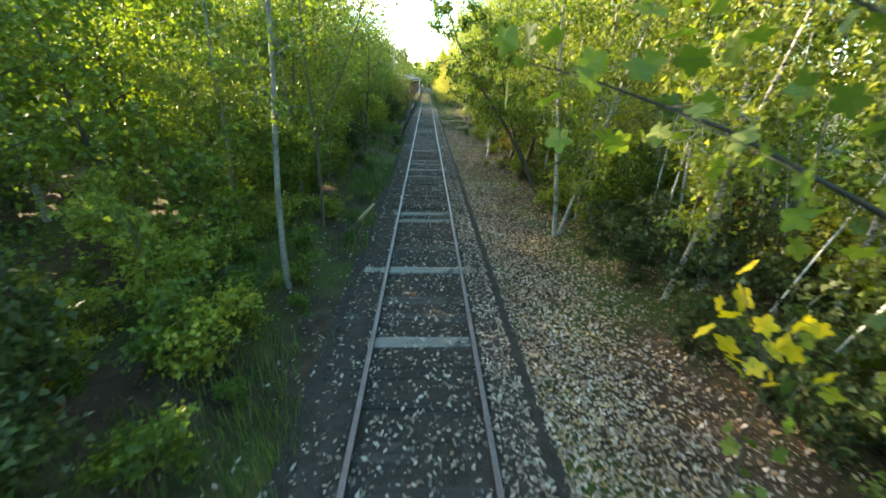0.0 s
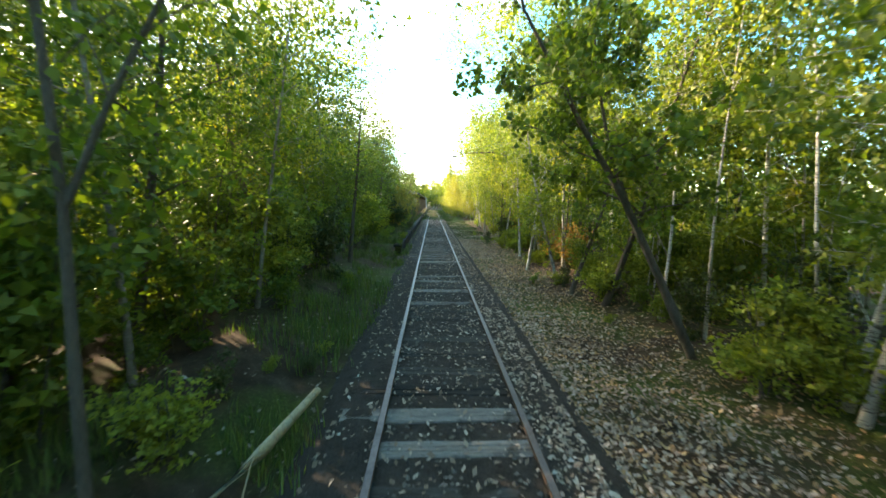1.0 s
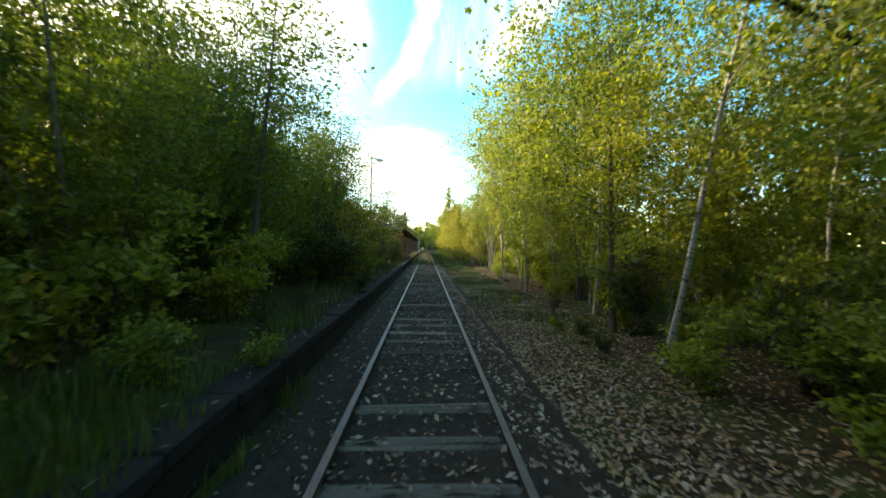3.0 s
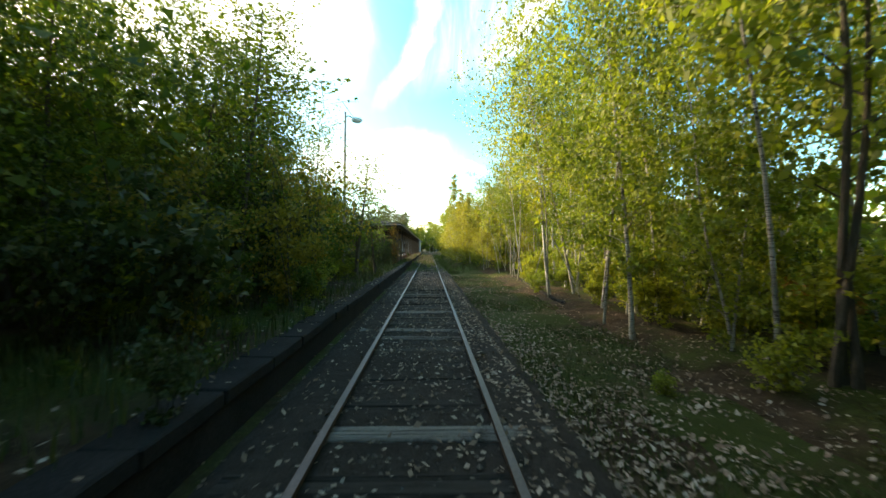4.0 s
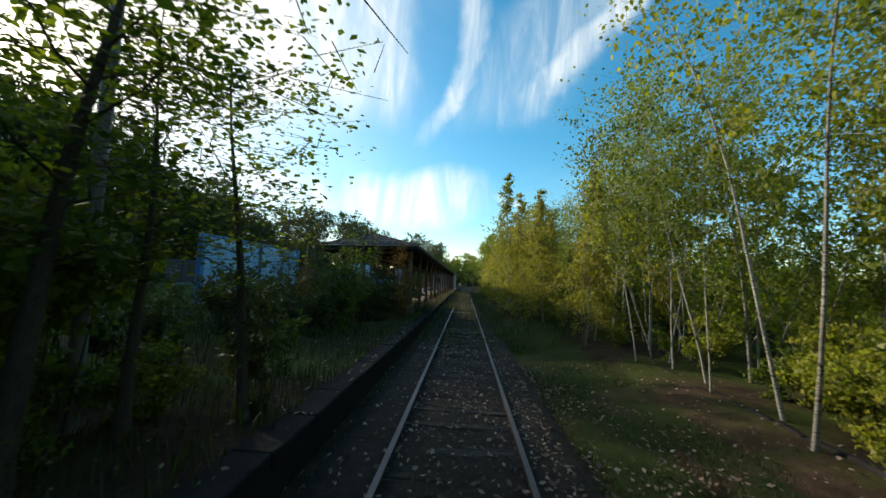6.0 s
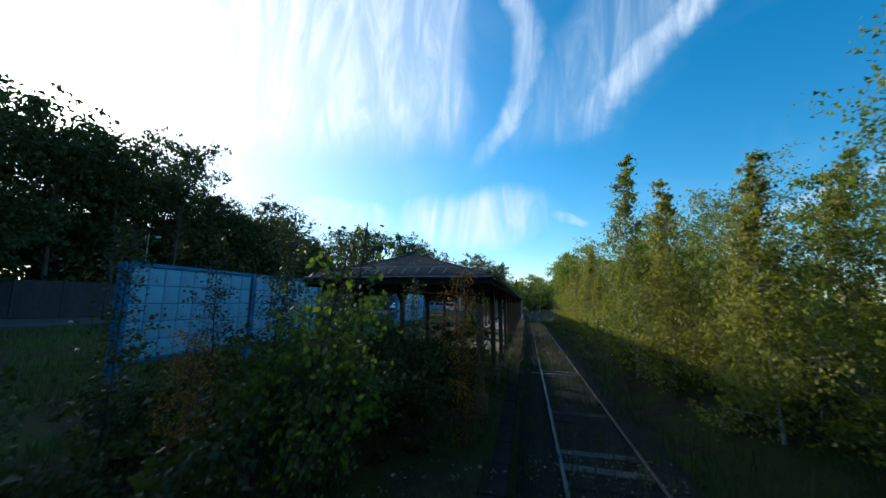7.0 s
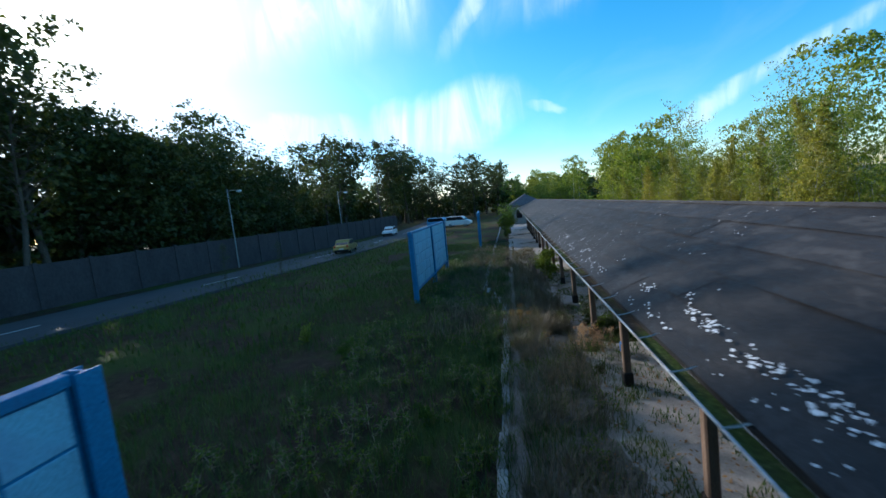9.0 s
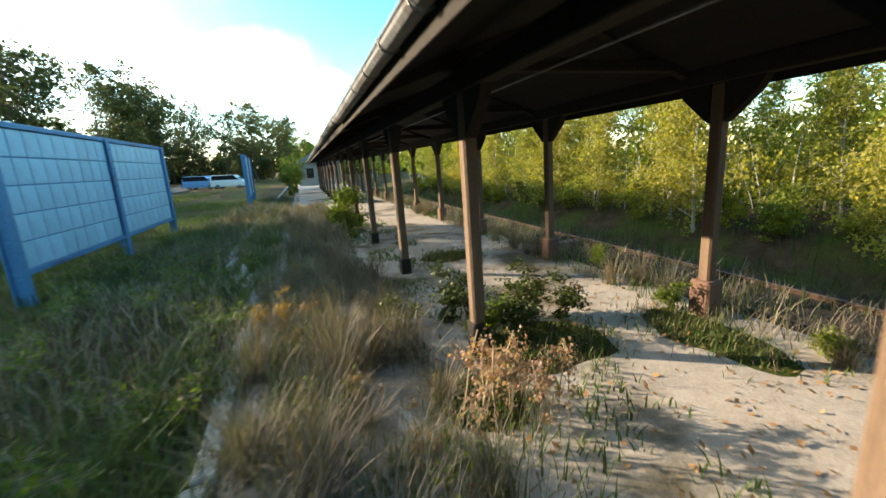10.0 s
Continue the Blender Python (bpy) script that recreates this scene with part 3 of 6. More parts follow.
for k in range(int(PLAT_Y1 - PLAT_Y0)):
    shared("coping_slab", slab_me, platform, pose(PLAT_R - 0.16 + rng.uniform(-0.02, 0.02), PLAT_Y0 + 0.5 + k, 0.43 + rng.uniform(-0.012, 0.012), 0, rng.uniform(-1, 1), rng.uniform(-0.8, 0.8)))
    if k > 43:
        shared("kerb_stone", kerb_me, platform, pose(PLAT_L - 0.06 - 1.15 * smooth(82, 88, PLAT_Y0 + k) + rng.uniform(-0.03, 0.03), PLAT_Y0 + 0.5 + k, 0.405 + rng.uniform(-0.04, 0.03), rng.uniform(-1.5, 1.5), rng.uniform(-5, 5), rng.uniform(-2.5, 2.5)))

# Sunken stone edging on the far side of the moss strip.
edging = thing("stone_edging", "half-buried dark stone edging beside the moss", "kerb", at=(4.3, 42.0, 0.1))
for k in range(22):
    yy = 43.6 + 0.62 * k
    shared("edging_stone", edging_me, edging, Matrix.Translation((-4.3, -42.0, -0.1)) @ pose(4.1 + 0.1 * smooth(40, 55, yy) * 9 + rng.uniform(-0.03, 0.03), yy, 0.03 + rng.uniform(-0.03, 0.02), rng.uniform(-3, 3), rng.uniform(-6, 6), -5 + rng.uniform(-4, 4)))

# ---- canopy ----
CX, HALF, EAVE_Z, RIDGE_Z, FRONT, BACK, APEX, SUNK = -4.2, 2.23, 3.48, 4.35, 61.8, 121.0, 63.4, 0.17
canopy = thing("platform_canopy", "long open timber platform canopy with hipped felt roof", "canopy", at=(CX, FRONT, PLAT_Z))
canopy.rotation_euler = (0, radians(-1.6), 0)  # it leans towards the road


def to_canopy(ob):
    ob.parent = canopy
    ob.matrix_parent_inverse = Matrix.Translation((-CX, -FRONT, -PLAT_Z))
    return ob


POST_Y = [62.84 + 3.47 * k for k in range(18)]
# Roof body under the felt: boarded slab, its soffit's shade put into a near-black colour.
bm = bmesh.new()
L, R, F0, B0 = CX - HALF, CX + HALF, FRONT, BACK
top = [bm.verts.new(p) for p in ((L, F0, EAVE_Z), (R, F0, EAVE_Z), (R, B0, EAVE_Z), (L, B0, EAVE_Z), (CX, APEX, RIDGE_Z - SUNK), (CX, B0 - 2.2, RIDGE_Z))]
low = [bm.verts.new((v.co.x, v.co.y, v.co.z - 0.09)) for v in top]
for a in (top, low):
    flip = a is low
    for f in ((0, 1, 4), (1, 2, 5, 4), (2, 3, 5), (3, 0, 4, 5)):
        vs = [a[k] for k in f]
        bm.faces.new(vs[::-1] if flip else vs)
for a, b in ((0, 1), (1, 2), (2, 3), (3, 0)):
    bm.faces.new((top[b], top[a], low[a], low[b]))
to_canopy(part("roof_boarding", bm, M_board, None, "roof boarding with the shade of its underside in the colour"))


def ridge_z(y):
    # The ridge has sunk towards the hipped end.
    return RIDGE_Z - SUNK * (1 - smooth(APEX, APEX + 7, y))


def slope_z(inward, y):
    return EAVE_Z + (ridge_z(y) - EAVE_Z) * inward / HALF


def roof_z(x, y):
    return min(slope_z(HALF - abs(x - CX), y), EAVE_Z + (y - FRONT) * (ridge_z(APEX) - EAVE_Z) / (APEX - FRONT))


# Felt sheets laid along the slopes, each lapping over the one below.
rng = random.Random(9)
ROWS = 5
for side in (-1, 1):
    for row in range(ROWS):
        y = FRONT
        first = True
        while y < BACK - 0.4:
            ln = rng.uniform(5.5, 9.5) if not first else rng.uniform(3.5, 6)
            y1 = min(BACK, y + ln)
            V, F = [], []
            ny, nr = max(2, int((y1 - y) / 0.6)), 4
            for j in range(ny + 1):
                for i in range(nr + 1):
                    yy = y - 0.04 + (y1 - y + 0.08) * j / ny
                    fr = (row - 0.06 + 1.06 * i / nr) / ROWS
                    xx = HALF * (1 - max(0, fr))
                    lim = FRONT + (HALF - xx) * (APEX - FRONT) / HALF
                    yy = max(yy, lim)
                    up = 0.012 + 0.011 * (1 - i / nr) + 0.018 * noise.noise((xx * 2, yy * 1.3, row + side * 5)) + 0.004 * (j == 0)
                    V.append((CX + side * xx, yy, slope_z(HALF - xx, yy) + up))
            for j in range(ny):
                for i in range(nr):
                    q = (j * (nr + 1) + i, j * (nr + 1) + i + 1, (j + 1) * (nr + 1) + i + 1, (j + 1) * (nr + 1) + i)
                    F.append(q if side < 0 else q[::-1])
            to_canopy(mesh_part("felt_sheet", V, F, M_felt, None, smooth=True))
            y = y1
            first = False
for row in range(4):
    V, F = [], []
    n = 22
    for i in range(3):
        fr = max(0, (row - 0.06 + 1.06 * i / 2) / 4)
        yy = FRONT + (APEX - FRONT) * fr
        for j in range(n + 1):
            xx = (HALF * (1 - fr)) * (2 * j / n - 1)
            V.append((CX + xx, yy, EAVE_Z + (ridge_z(APEX) - EAVE_Z) * fr + 0.014 + 0.005 * (1 - i / 2) + 0.008 * noise.noise((xx * 2, yy * 2, 4.4))))
    for i in range(2):
        for j in range(n):
            F.append((i * (n + 1) + j, i * (n + 1) + j + 1, (i + 1) * (n + 1) + j + 1, (i + 1) * (n + 1) + j))
    to_canopy(mesh_part("felt_sheet", V, F, M_felt, None, smooth=True))
# Ridge capping and hip strips.
V, F = [], []
tube(V, F, [(CX, y, ridge_z(y) + 0.005) for y in [APEX + 0.7 * k for k in range(11)] + [BACK - 2.2]], [0.05] * 12, 6)
to_canopy(mesh_part("ridge_cap", V, F, M_felt, None))
for side in (-1, 1):
    V, F = [], []
    tube(V, F, [(CX + side * HALF, FRONT, EAVE_Z + 0.005), (CX, APEX, ridge_z(APEX) + 0.005)], [0.035, 0.035], 6)
    to_canopy(mesh_part("hip_strip", V, F, M_felt, None))
# Bent snow irons and a metal strip at the hipped end.
fs = (ridge_z(APEX) - EAVE_Z) / (APEX - FRONT)
V, F = [], []
for j in range(25):
    x = CX - 2.05 + 4.1 * j / 24
    for d, up in ((0.05, 0.032), (0.30, 0.036)):
        V.append((x, FRONT + d + 0.01 * noise.noise((x * 3, d, 1)), EAVE_Z + fs * d + up))
for j in range(24):
    F.append((2 * j, 2 * j + 2, 2 * j + 3, 2 * j + 1))
to_canopy(mesh_part("eave_flashing", V, F, M_felt, None, "dull metal eave strip"))
for x in np.linspace(CX - 1.1, CX + 1.15, 8):
    V, F = [], []
    tube(V, F, [(x - 0.05, FRONT + 0.1, EAVE_Z + fs * 0.1 + 0.045), (x, FRONT + 0.34, EAVE_Z + fs * 0.34 + 0.085), (x + 0.01, FRONT + 0.4, EAVE_Z + fs * 0.4 + 0.03)], [0.013, 0.013, 0.013], 5)
    to_canopy(mesh_part("snow_iron", V, F, M_pole, None, "bent metal roof iron"))
V, F = [], []
tube(V, F, [(CX - 1.2 + 0.3 * k, FRONT + 0.34, EAVE_Z + fs * 0.34 + 0.1 + 0.008 * math.sin(2.3 * k)) for k in range(9)], [0.014] * 9, 5)
to_canopy(mesh_part("snow_rail", V, F, M_pole, None, "thin metal snow guard rail"))


# Half-round gutters hung in sections along the eaves.
def gutter(name, p0, p1, out, radius=0.075):
    p0, p1, out = Vector(p0), Vector(p1), Vector(out)
    V, F = [], []
    n, segs = 7, max(1, int((p1 - p0).length / 2))
    for j in range(segs + 1):
        c = p0.lerp(p1, j / segs) + Vector((0, 0, 0.012 * math.sin(j * 1.7)))
        for ring, rr in ((0, radius), (1, radius - 0.008)):
            for i in range(n):
                a = math.pi * i / (n - 1)
                V.append(tuple(c - out * rr * math.cos(a) - Vector((0, 0, rr * math.sin(a)))))
    w = 2 * n
    for j in range(segs):
        for i in range(n - 1):
            F.append((j * w + i, j * w + i + 1, (j + 1) * w + i + 1, (j + 1) * w + i))
            F.append((j * w + n + i + 1, j * w + n + i, (j + 1) * w + n + i, (j + 1) * w + n + i + 1))
        F.append((j * w + n - 1, j * w + w - 1, (j + 1) * w + w - 1, (j + 1) * w + n - 1))
        F.append((j * w, (j + 1) * w, (j + 1) * w + n, j * w + n))
    # rolled outer bead
    tube(V, F, [p0 + out * radius, p1 + out * radius], [0.011, 0.011], 6)
    return to_canopy(mesh_part(name, V, F, M_zinc, None, "grey zinc half-round gutter"))


gz = EAVE_Z - 0.02
yy = FRONT - 0.05
k = 0
while yy < BACK:
    y1 = min(BACK, yy + 7.0)
    dz = (0.0, 0.012, -0.015, 0.008)[k % 4]
    V = [(L - 0.06 + a, b, gz + dz - 0.022 + 0.012 * noise.noise((a * 9, b * 3, 2))) for b in np.arange(yy + 0.02, y1 - 0.03, 0.25) for a in (-0.068, -0.02, 0.03, 0.068)]
    F = [(4 * j + i, 4 * j + i + 1, 4 * j + i + 5, 4 * j + i + 4) for j in range(len(V) // 4 - 1) for i in range(3)]
    to_canopy(mesh_part("gutter_debris", V, F, M_ground, None, "rotten leaves and moss in the gutter"))
    g = gutter("gutter", (L - 0.06, yy, gz + dz), (L - 0.06, y1 - 0.03, gz + dz - 0.01), (-1, 0, 0))
    for b in np.arange(yy + 0.35, y1 - 0.1, 0.7):
        V, F = [], []
        tube(V, F, [(L + 0.05, b, gz + 0.05), (L - 0.06, b, gz + dz + 0.012), (L - 0.145, b, gz + dz + 0.004), (L - 0.125, b, gz + dz - 0.055), (L - 0.06, b, gz + dz - 0.084), (L + 0.01, b, gz + dz - 0.05)], [0.008] * 6, 4)
        hook = mesh_part("gutter_bracket", V, F, M_pole, g)
        hook.matrix_parent_inverse = Matrix.Identity(4)
    gutter("gutter", (R + 0.06, yy, gz + dz), (R + 0.06, y1 - 0.03, gz + dz - 0.01), (1, 0, 0))
    yy = y1
    k += 1
gutter("gutter", (L, FRONT - 0.035, gz + 0.03), (R, FRONT - 0.035, gz + 0.02), (0, -1, 0), 0.03)
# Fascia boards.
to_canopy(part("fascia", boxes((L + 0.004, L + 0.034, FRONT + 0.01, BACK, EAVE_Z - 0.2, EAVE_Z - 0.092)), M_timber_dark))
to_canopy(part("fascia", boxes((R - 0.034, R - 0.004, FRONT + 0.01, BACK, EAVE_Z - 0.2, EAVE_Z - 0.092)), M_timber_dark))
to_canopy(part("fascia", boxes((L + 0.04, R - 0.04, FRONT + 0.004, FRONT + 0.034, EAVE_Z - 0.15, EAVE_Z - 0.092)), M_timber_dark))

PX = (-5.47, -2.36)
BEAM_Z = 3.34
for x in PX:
    to_canopy(part("long_beam", boxes((x - 0.09, x + 0.09, FRONT + 0.25, BACK - 0.3, BEAM_Z, BEAM_Z + 0.2), bevel=0.012), M_timber_dark, None, "dark longitudinal beam with under-roof shade in its colour"))
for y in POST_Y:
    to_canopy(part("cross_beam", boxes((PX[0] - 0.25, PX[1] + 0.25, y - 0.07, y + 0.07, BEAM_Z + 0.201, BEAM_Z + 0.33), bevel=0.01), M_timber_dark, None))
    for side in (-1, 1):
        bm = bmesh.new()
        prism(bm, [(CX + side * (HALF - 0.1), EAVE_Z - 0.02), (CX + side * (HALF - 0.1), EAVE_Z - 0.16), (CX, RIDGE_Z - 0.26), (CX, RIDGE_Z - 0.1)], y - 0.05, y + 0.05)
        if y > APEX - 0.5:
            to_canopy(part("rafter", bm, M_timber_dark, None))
        else:
            bm.free()

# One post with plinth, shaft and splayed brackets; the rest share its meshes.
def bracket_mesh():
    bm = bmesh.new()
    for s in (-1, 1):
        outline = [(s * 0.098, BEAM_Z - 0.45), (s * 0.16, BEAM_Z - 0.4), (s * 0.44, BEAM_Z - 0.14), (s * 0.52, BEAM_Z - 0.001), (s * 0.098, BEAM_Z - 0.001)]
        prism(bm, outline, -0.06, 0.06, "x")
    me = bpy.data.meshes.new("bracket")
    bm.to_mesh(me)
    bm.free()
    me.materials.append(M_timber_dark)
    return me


def mesh_of(name, bm, mat):
    me = bpy.data.meshes.new(name)
    bm.to_mesh(me)
    bm.free()
    me.materials.append(mat)
    return me


shaft_me = mesh_of("post", boxes((-0.075, 0.075, -0.075, 0.075, PLAT_Z + 0.3, BEAM_Z - 0.002), bevel=0.022), M_timber)
plinth_me = mesh_of("plinth", boxes((-0.14, 0.14, -0.14, 0.14, PLAT_Z - 0.1, PLAT_Z + 0.42), bevel=0.03), M_plinth)
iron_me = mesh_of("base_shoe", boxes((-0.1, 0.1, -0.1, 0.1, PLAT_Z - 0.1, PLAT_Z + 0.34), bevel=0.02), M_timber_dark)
brk_me = bracket_mesh()
for k, y in enumerate(POST_Y):
    for x in PX:
        if k == 4 and x == PX[0]:
            y += 0.12
        elif k == 4:
            y -= 0.15
        post = to_canopy(shared("post", shaft_me, None, pose(x + 0.03, y - (0.42 if x == PX[1] else 0), 0, rng.uniform(-0.25, 0.25), -0.3 + rng.uniform(-0.25, 0.25), 0)))
        shared("plinth" if x == PX[1] else "base_shoe", plinth_me if x == PX[1] else iron_me, post, Matrix())
        shared("bracket", brk_me, post, Matrix())

V, F = [], []
tube(V, F, [(PX[0] + 0.2, FRONT + 1.5, BEAM_Z - 0.02), (PX[0] + 0.22, 80.0, BEAM_Z - 0.03), (PX[0] + 0.2, 100.0, BEAM_Z - 0.02), (PX[0] + 0.2, BACK - 1, BEAM_Z - 0.02)], [0.009] * 4, 5)
to_canopy(mesh_part("cable", V, F, M_zinc, None, "grey cable clipped below the beam"))

# Crusts of peeling coating along the lowest lap, on the road side.
V, F = [], []
for k in range(3200):
    y = FRONT + 0.9 + rng.random() ** 1.4 * 17
    x = L + 0.3 + rng.gauss(0, 0.1) + 0.12 * noise.noise((y * 0.6, 2.0, 1.0))
    if noise.noise((y * 1.6, x * 5, 8.0)) < 0.06 + 0.015 * (y - FRONT) or not L + 0.03 < x < CX:
        continue
    s, a, b = rng.uniform(0.004, 0.02), rng.uniform(0, 6.3), len(V)
    n = rng.choice((5, 6, 7))
    for i in range(n):
        q = a + 2 * math.pi * i / n
        rr = s * rng.uniform(0.35, 1.3)
        px, py = x + rr * math.cos(q), y + rr * math.sin(q) * 1.5
        V.append((px, py, roof_z(px, py) + 0.048))
    F.append(tuple(range(b, b + n)))
tagged(to_canopy(mesh_part("peeling_coating", V, F, M_flake, None, "pale blistered crust along the eave")), kind="stuff")

# Pale lichen and leaf flecks lying on the felt, thickest along the eaves.
V, F = [], []
for k in range(3000):
    y = FRONT + 0.15 + (rng.random() ** 2.0) * 40
    e = rng.random() ** (2.6 if rng.random() < 0.6 else 1.0)
    x = CX + (1 if rng.random() < 0.4 else -1) * HALF * (0.98 - 0.96 * e)
    clump = noise.noise((x * 0.8, y * 0.45, 5)) + 0.15 * rng.random()
    if clump < 0.02:
        continue
    s = rng.uniform(0.005, 0.014) * (2.2 if rng.random() < 0.04 else 1)
    if y < FRONT + 0.3:
        continue
    a = rng.uniform(0, 6.3)
    b = len(V)
    n = rng.choice((5, 6, 7))
    for i in range(n):
        q = a + 2 * math.pi * i / n
        rr = s * rng.uniform(0.45, 1.3)
        px, py = x + rr * math.cos(q) * 0.8, y + rr * math.sin(q) * 1.4
        V.append((px, py, roof_z(px, py) + 0.045))
    F.append(tuple(range(b, b + n)))
tagged(to_canopy(mesh_part("lichen_flecks", V, F, M_flake, None, "pale lichen and leaf flecks")), kind="stuff")


# ---- blue panel walls ----
def panel_wall(x, y0, y1, z0, z1, turn=0.0, bays=2):
    wall = thing("panel_wall", "weathered blue steel wall with pale square panels in the grass", "wall", "blue panel walls", (x, y0, 0.4))
    wall.rotation_euler = (0, 0, radians(turn))
    inv = Matrix.Identity(4)
    length = y1 - y0
    g = z1 - 0.4
    for k in range(bays + 1):
        y = length * k / bays
        bm = boxes((-0.11, -0.09, y - 0.1, y + 0.1, -0.3, g), (0.09, 0.11, y - 0.1, y + 0.1, -0.3, g), (-0.088, 0.088, y - 0.012, y + 0.012, -0.3, g - 0.002))
        post = part("steel_post", bm, M_blue, wall, "blue painted steel post")
        for h in np.arange(0.5, g, 0.5):
            V, F = [], []
            for s in (-0.06, 0.06):
                tube(V, F, [(0.11, y + s, h), (0.128, y + s, h)], [0.014, 0.014], 6)
            mesh_part("bolt", V, F, M_blue, post)
    part("top_rail", boxes((-0.07, 0.07, 0.102, length - 0.102, g - 0.09, g + 0.012), bevel=0.008), M_blue, wall)
    part("bottom_rail", boxes((-0.07, 0.07, 0.102, length - 0.102, z0 - 0.4 - 0.1, z0 - 0.4), bevel=0.008), M_blue, wall)
    part("backing", boxes((-0.02, 0.02, 0.11, length - 0.11, z0 - 0.399, g - 0.092)), M_blue, wall)
    bay = length / bays - 0.24
    cols, rows = 9, 5
    h = (g - 0.1 - (z0 - 0.4)) / rows
    w = bay / cols
    tile = mesh_of("panel", boxes((-0.034, 0.034, -w / 2 + 0.014, w / 2 - 0.014, -h / 2 + 0.014, h / 2 - 0.014), bevel=0.006), M_panel)
    for b in range(bays):
        for c in range(cols):
            for r in range(rows):
                shared("panel", tile, wall, pose(rng.uniform(-0.004, 0.004), length * b / bays + 0.12 + w * (c + 0.5), z0 - 0.4 + h * (r + 0.5), 0, rng.uniform(-0.5, 0.5), rng.uniform(-0.5, 0.5)))
    return wall


panel_wall(-11.3, 61.4, 70.8, 1.22, 3.71)
panel_wall(-12.17, 85.2, 94.1, 1.05, 3.70)
panel_wall(-10.6, 104.3, 112.5, 1.05, 3.75, 4)

# ---- road, wall beyond it, street lamps ----
ROAD = [(-52, -40), (-42, 30), (-34.5, 72), (-30.3, 93), (-27.2, 108), (-25.6, 122), (-25.5, 150), (-30, 200), (-45, 280)]


def along(line, step):
    out = []
    for (x0, y0), (x1, y1) in zip(line, line[1:]):
        n = max(1, int(math.hypot(x1 - x0, y1 - y0) / step))
        out += [(x0 + (x1 - x0) * k / n, y0 + (y1 - y0) * k / n) for k in range(n)]
    return out + [line[-1]]


pts = along(ROAD, 3)
for _ in range(6):
    pts = [pts[0]] + [((a[0] + 2 * b[0] + c[0]) / 4, (a[1] + 2 * b[1] + c[1]) / 4) for a, b, c in zip(pts, pts[1:], pts[2:])] + [pts[-1]]
road_z = 0.62


def side_points(off):
    out = []
    for k, (x, y) in enumerate(pts):
        a, b = pts[max(0, k - 1)], pts[min(len(pts) - 1, k + 1)]
        d = Vector((b[0] - a[0], b[1] - a[1])).normalized()
        out.append((x + d.y * off, y - d.x * off))
    return out


def ribbon(name, a, b, z, mat, label, category, skirt=0.5):
    V, F = [], []
    l, r = side_points(a), side_points(b)
    for p, q in zip(l, r):
        V += [(*p, z - skirt), (*p, z), (*q, z), (*q, z - skirt)]
    for k in range(len(l) - 1):
        for i in range(3):
            F.append((4 * k + i, 4 * k + i + 1, 4 * k + 5 + i, 4 * k + 4 + i))
    return tagged(mesh_part(name, V, F, mat), label, category, kind="structure")


road = ribbon("road", -3.4, 3.4, road_z, M_asphalt, "grey asphalt road behind a grass verge", "road")
mid = side_points(0.0)
for k in range(0, len(mid) - 1, 4):
    a, b = Vector((*mid[k], road_z)), Vector((*mid[k + 1], road_z))
    d = (b - a).normalized()
    n = Vector((d.y, -d.x, 0)) * 0.07
    up = Vector((0, 0, 0.006))
    V = [tuple(p + up) for p in (a - n, b - n, b + n, a + n)]
    V += [(x, yy_, z - 0.03) for x, yy_, z in V]
    mesh_part("lane_mark", V, [(0, 1, 2, 3)[::-1], (0, 1, 5, 4), (1, 2, 6, 5), (2, 3, 7, 6), (3, 0, 4, 7)], M_paint, road, "white dashed lane mark")

# Boarded wall on the far side: posts and panels.
wl = side_points(-7.0)
far_wall = tagged(new("boarded_wall"), "tall dark weathered boarded wall beyond the road", "wall", kind="structure")
for p, q in zip(wl, wl[1:]):
    if not (20 < p[1] < 150):
        continue
    a, b = Vector((*p, 0.3)), Vector((*q, 0.3))
    d = (b - a).normalized()
    n = Vector((d.y, -d.x, 0))
    bm = bmesh.new()
    hh = 3.2
    c = [a + n * 0.06, b + n * 0.06, b - n * 0.06, a - n * 0.06]
    vs = [bm.verts.new(v) for v in c] + [bm.verts.new(v + Vector((0, 0, hh))) for v in c]
    for f in ((0, 1, 5, 4), (1, 2, 6, 5), (2, 3, 7, 6), (3, 0, 4, 7), (4, 5, 6, 7)):
        bm.faces.new([vs[k] for k in f])
    bmesh.ops.recalc_face_normals(bm, faces=bm.faces)
    part("wall_panel", bm, M_noise_wall, far_wall)
    part("wall_post", boxes((a.x - 0.12, a.x + 0.12, a.y - 0.12, a.y + 0.12, 0.2, 0.3 + hh + 0.1)), M_noise_wall, far_wall)


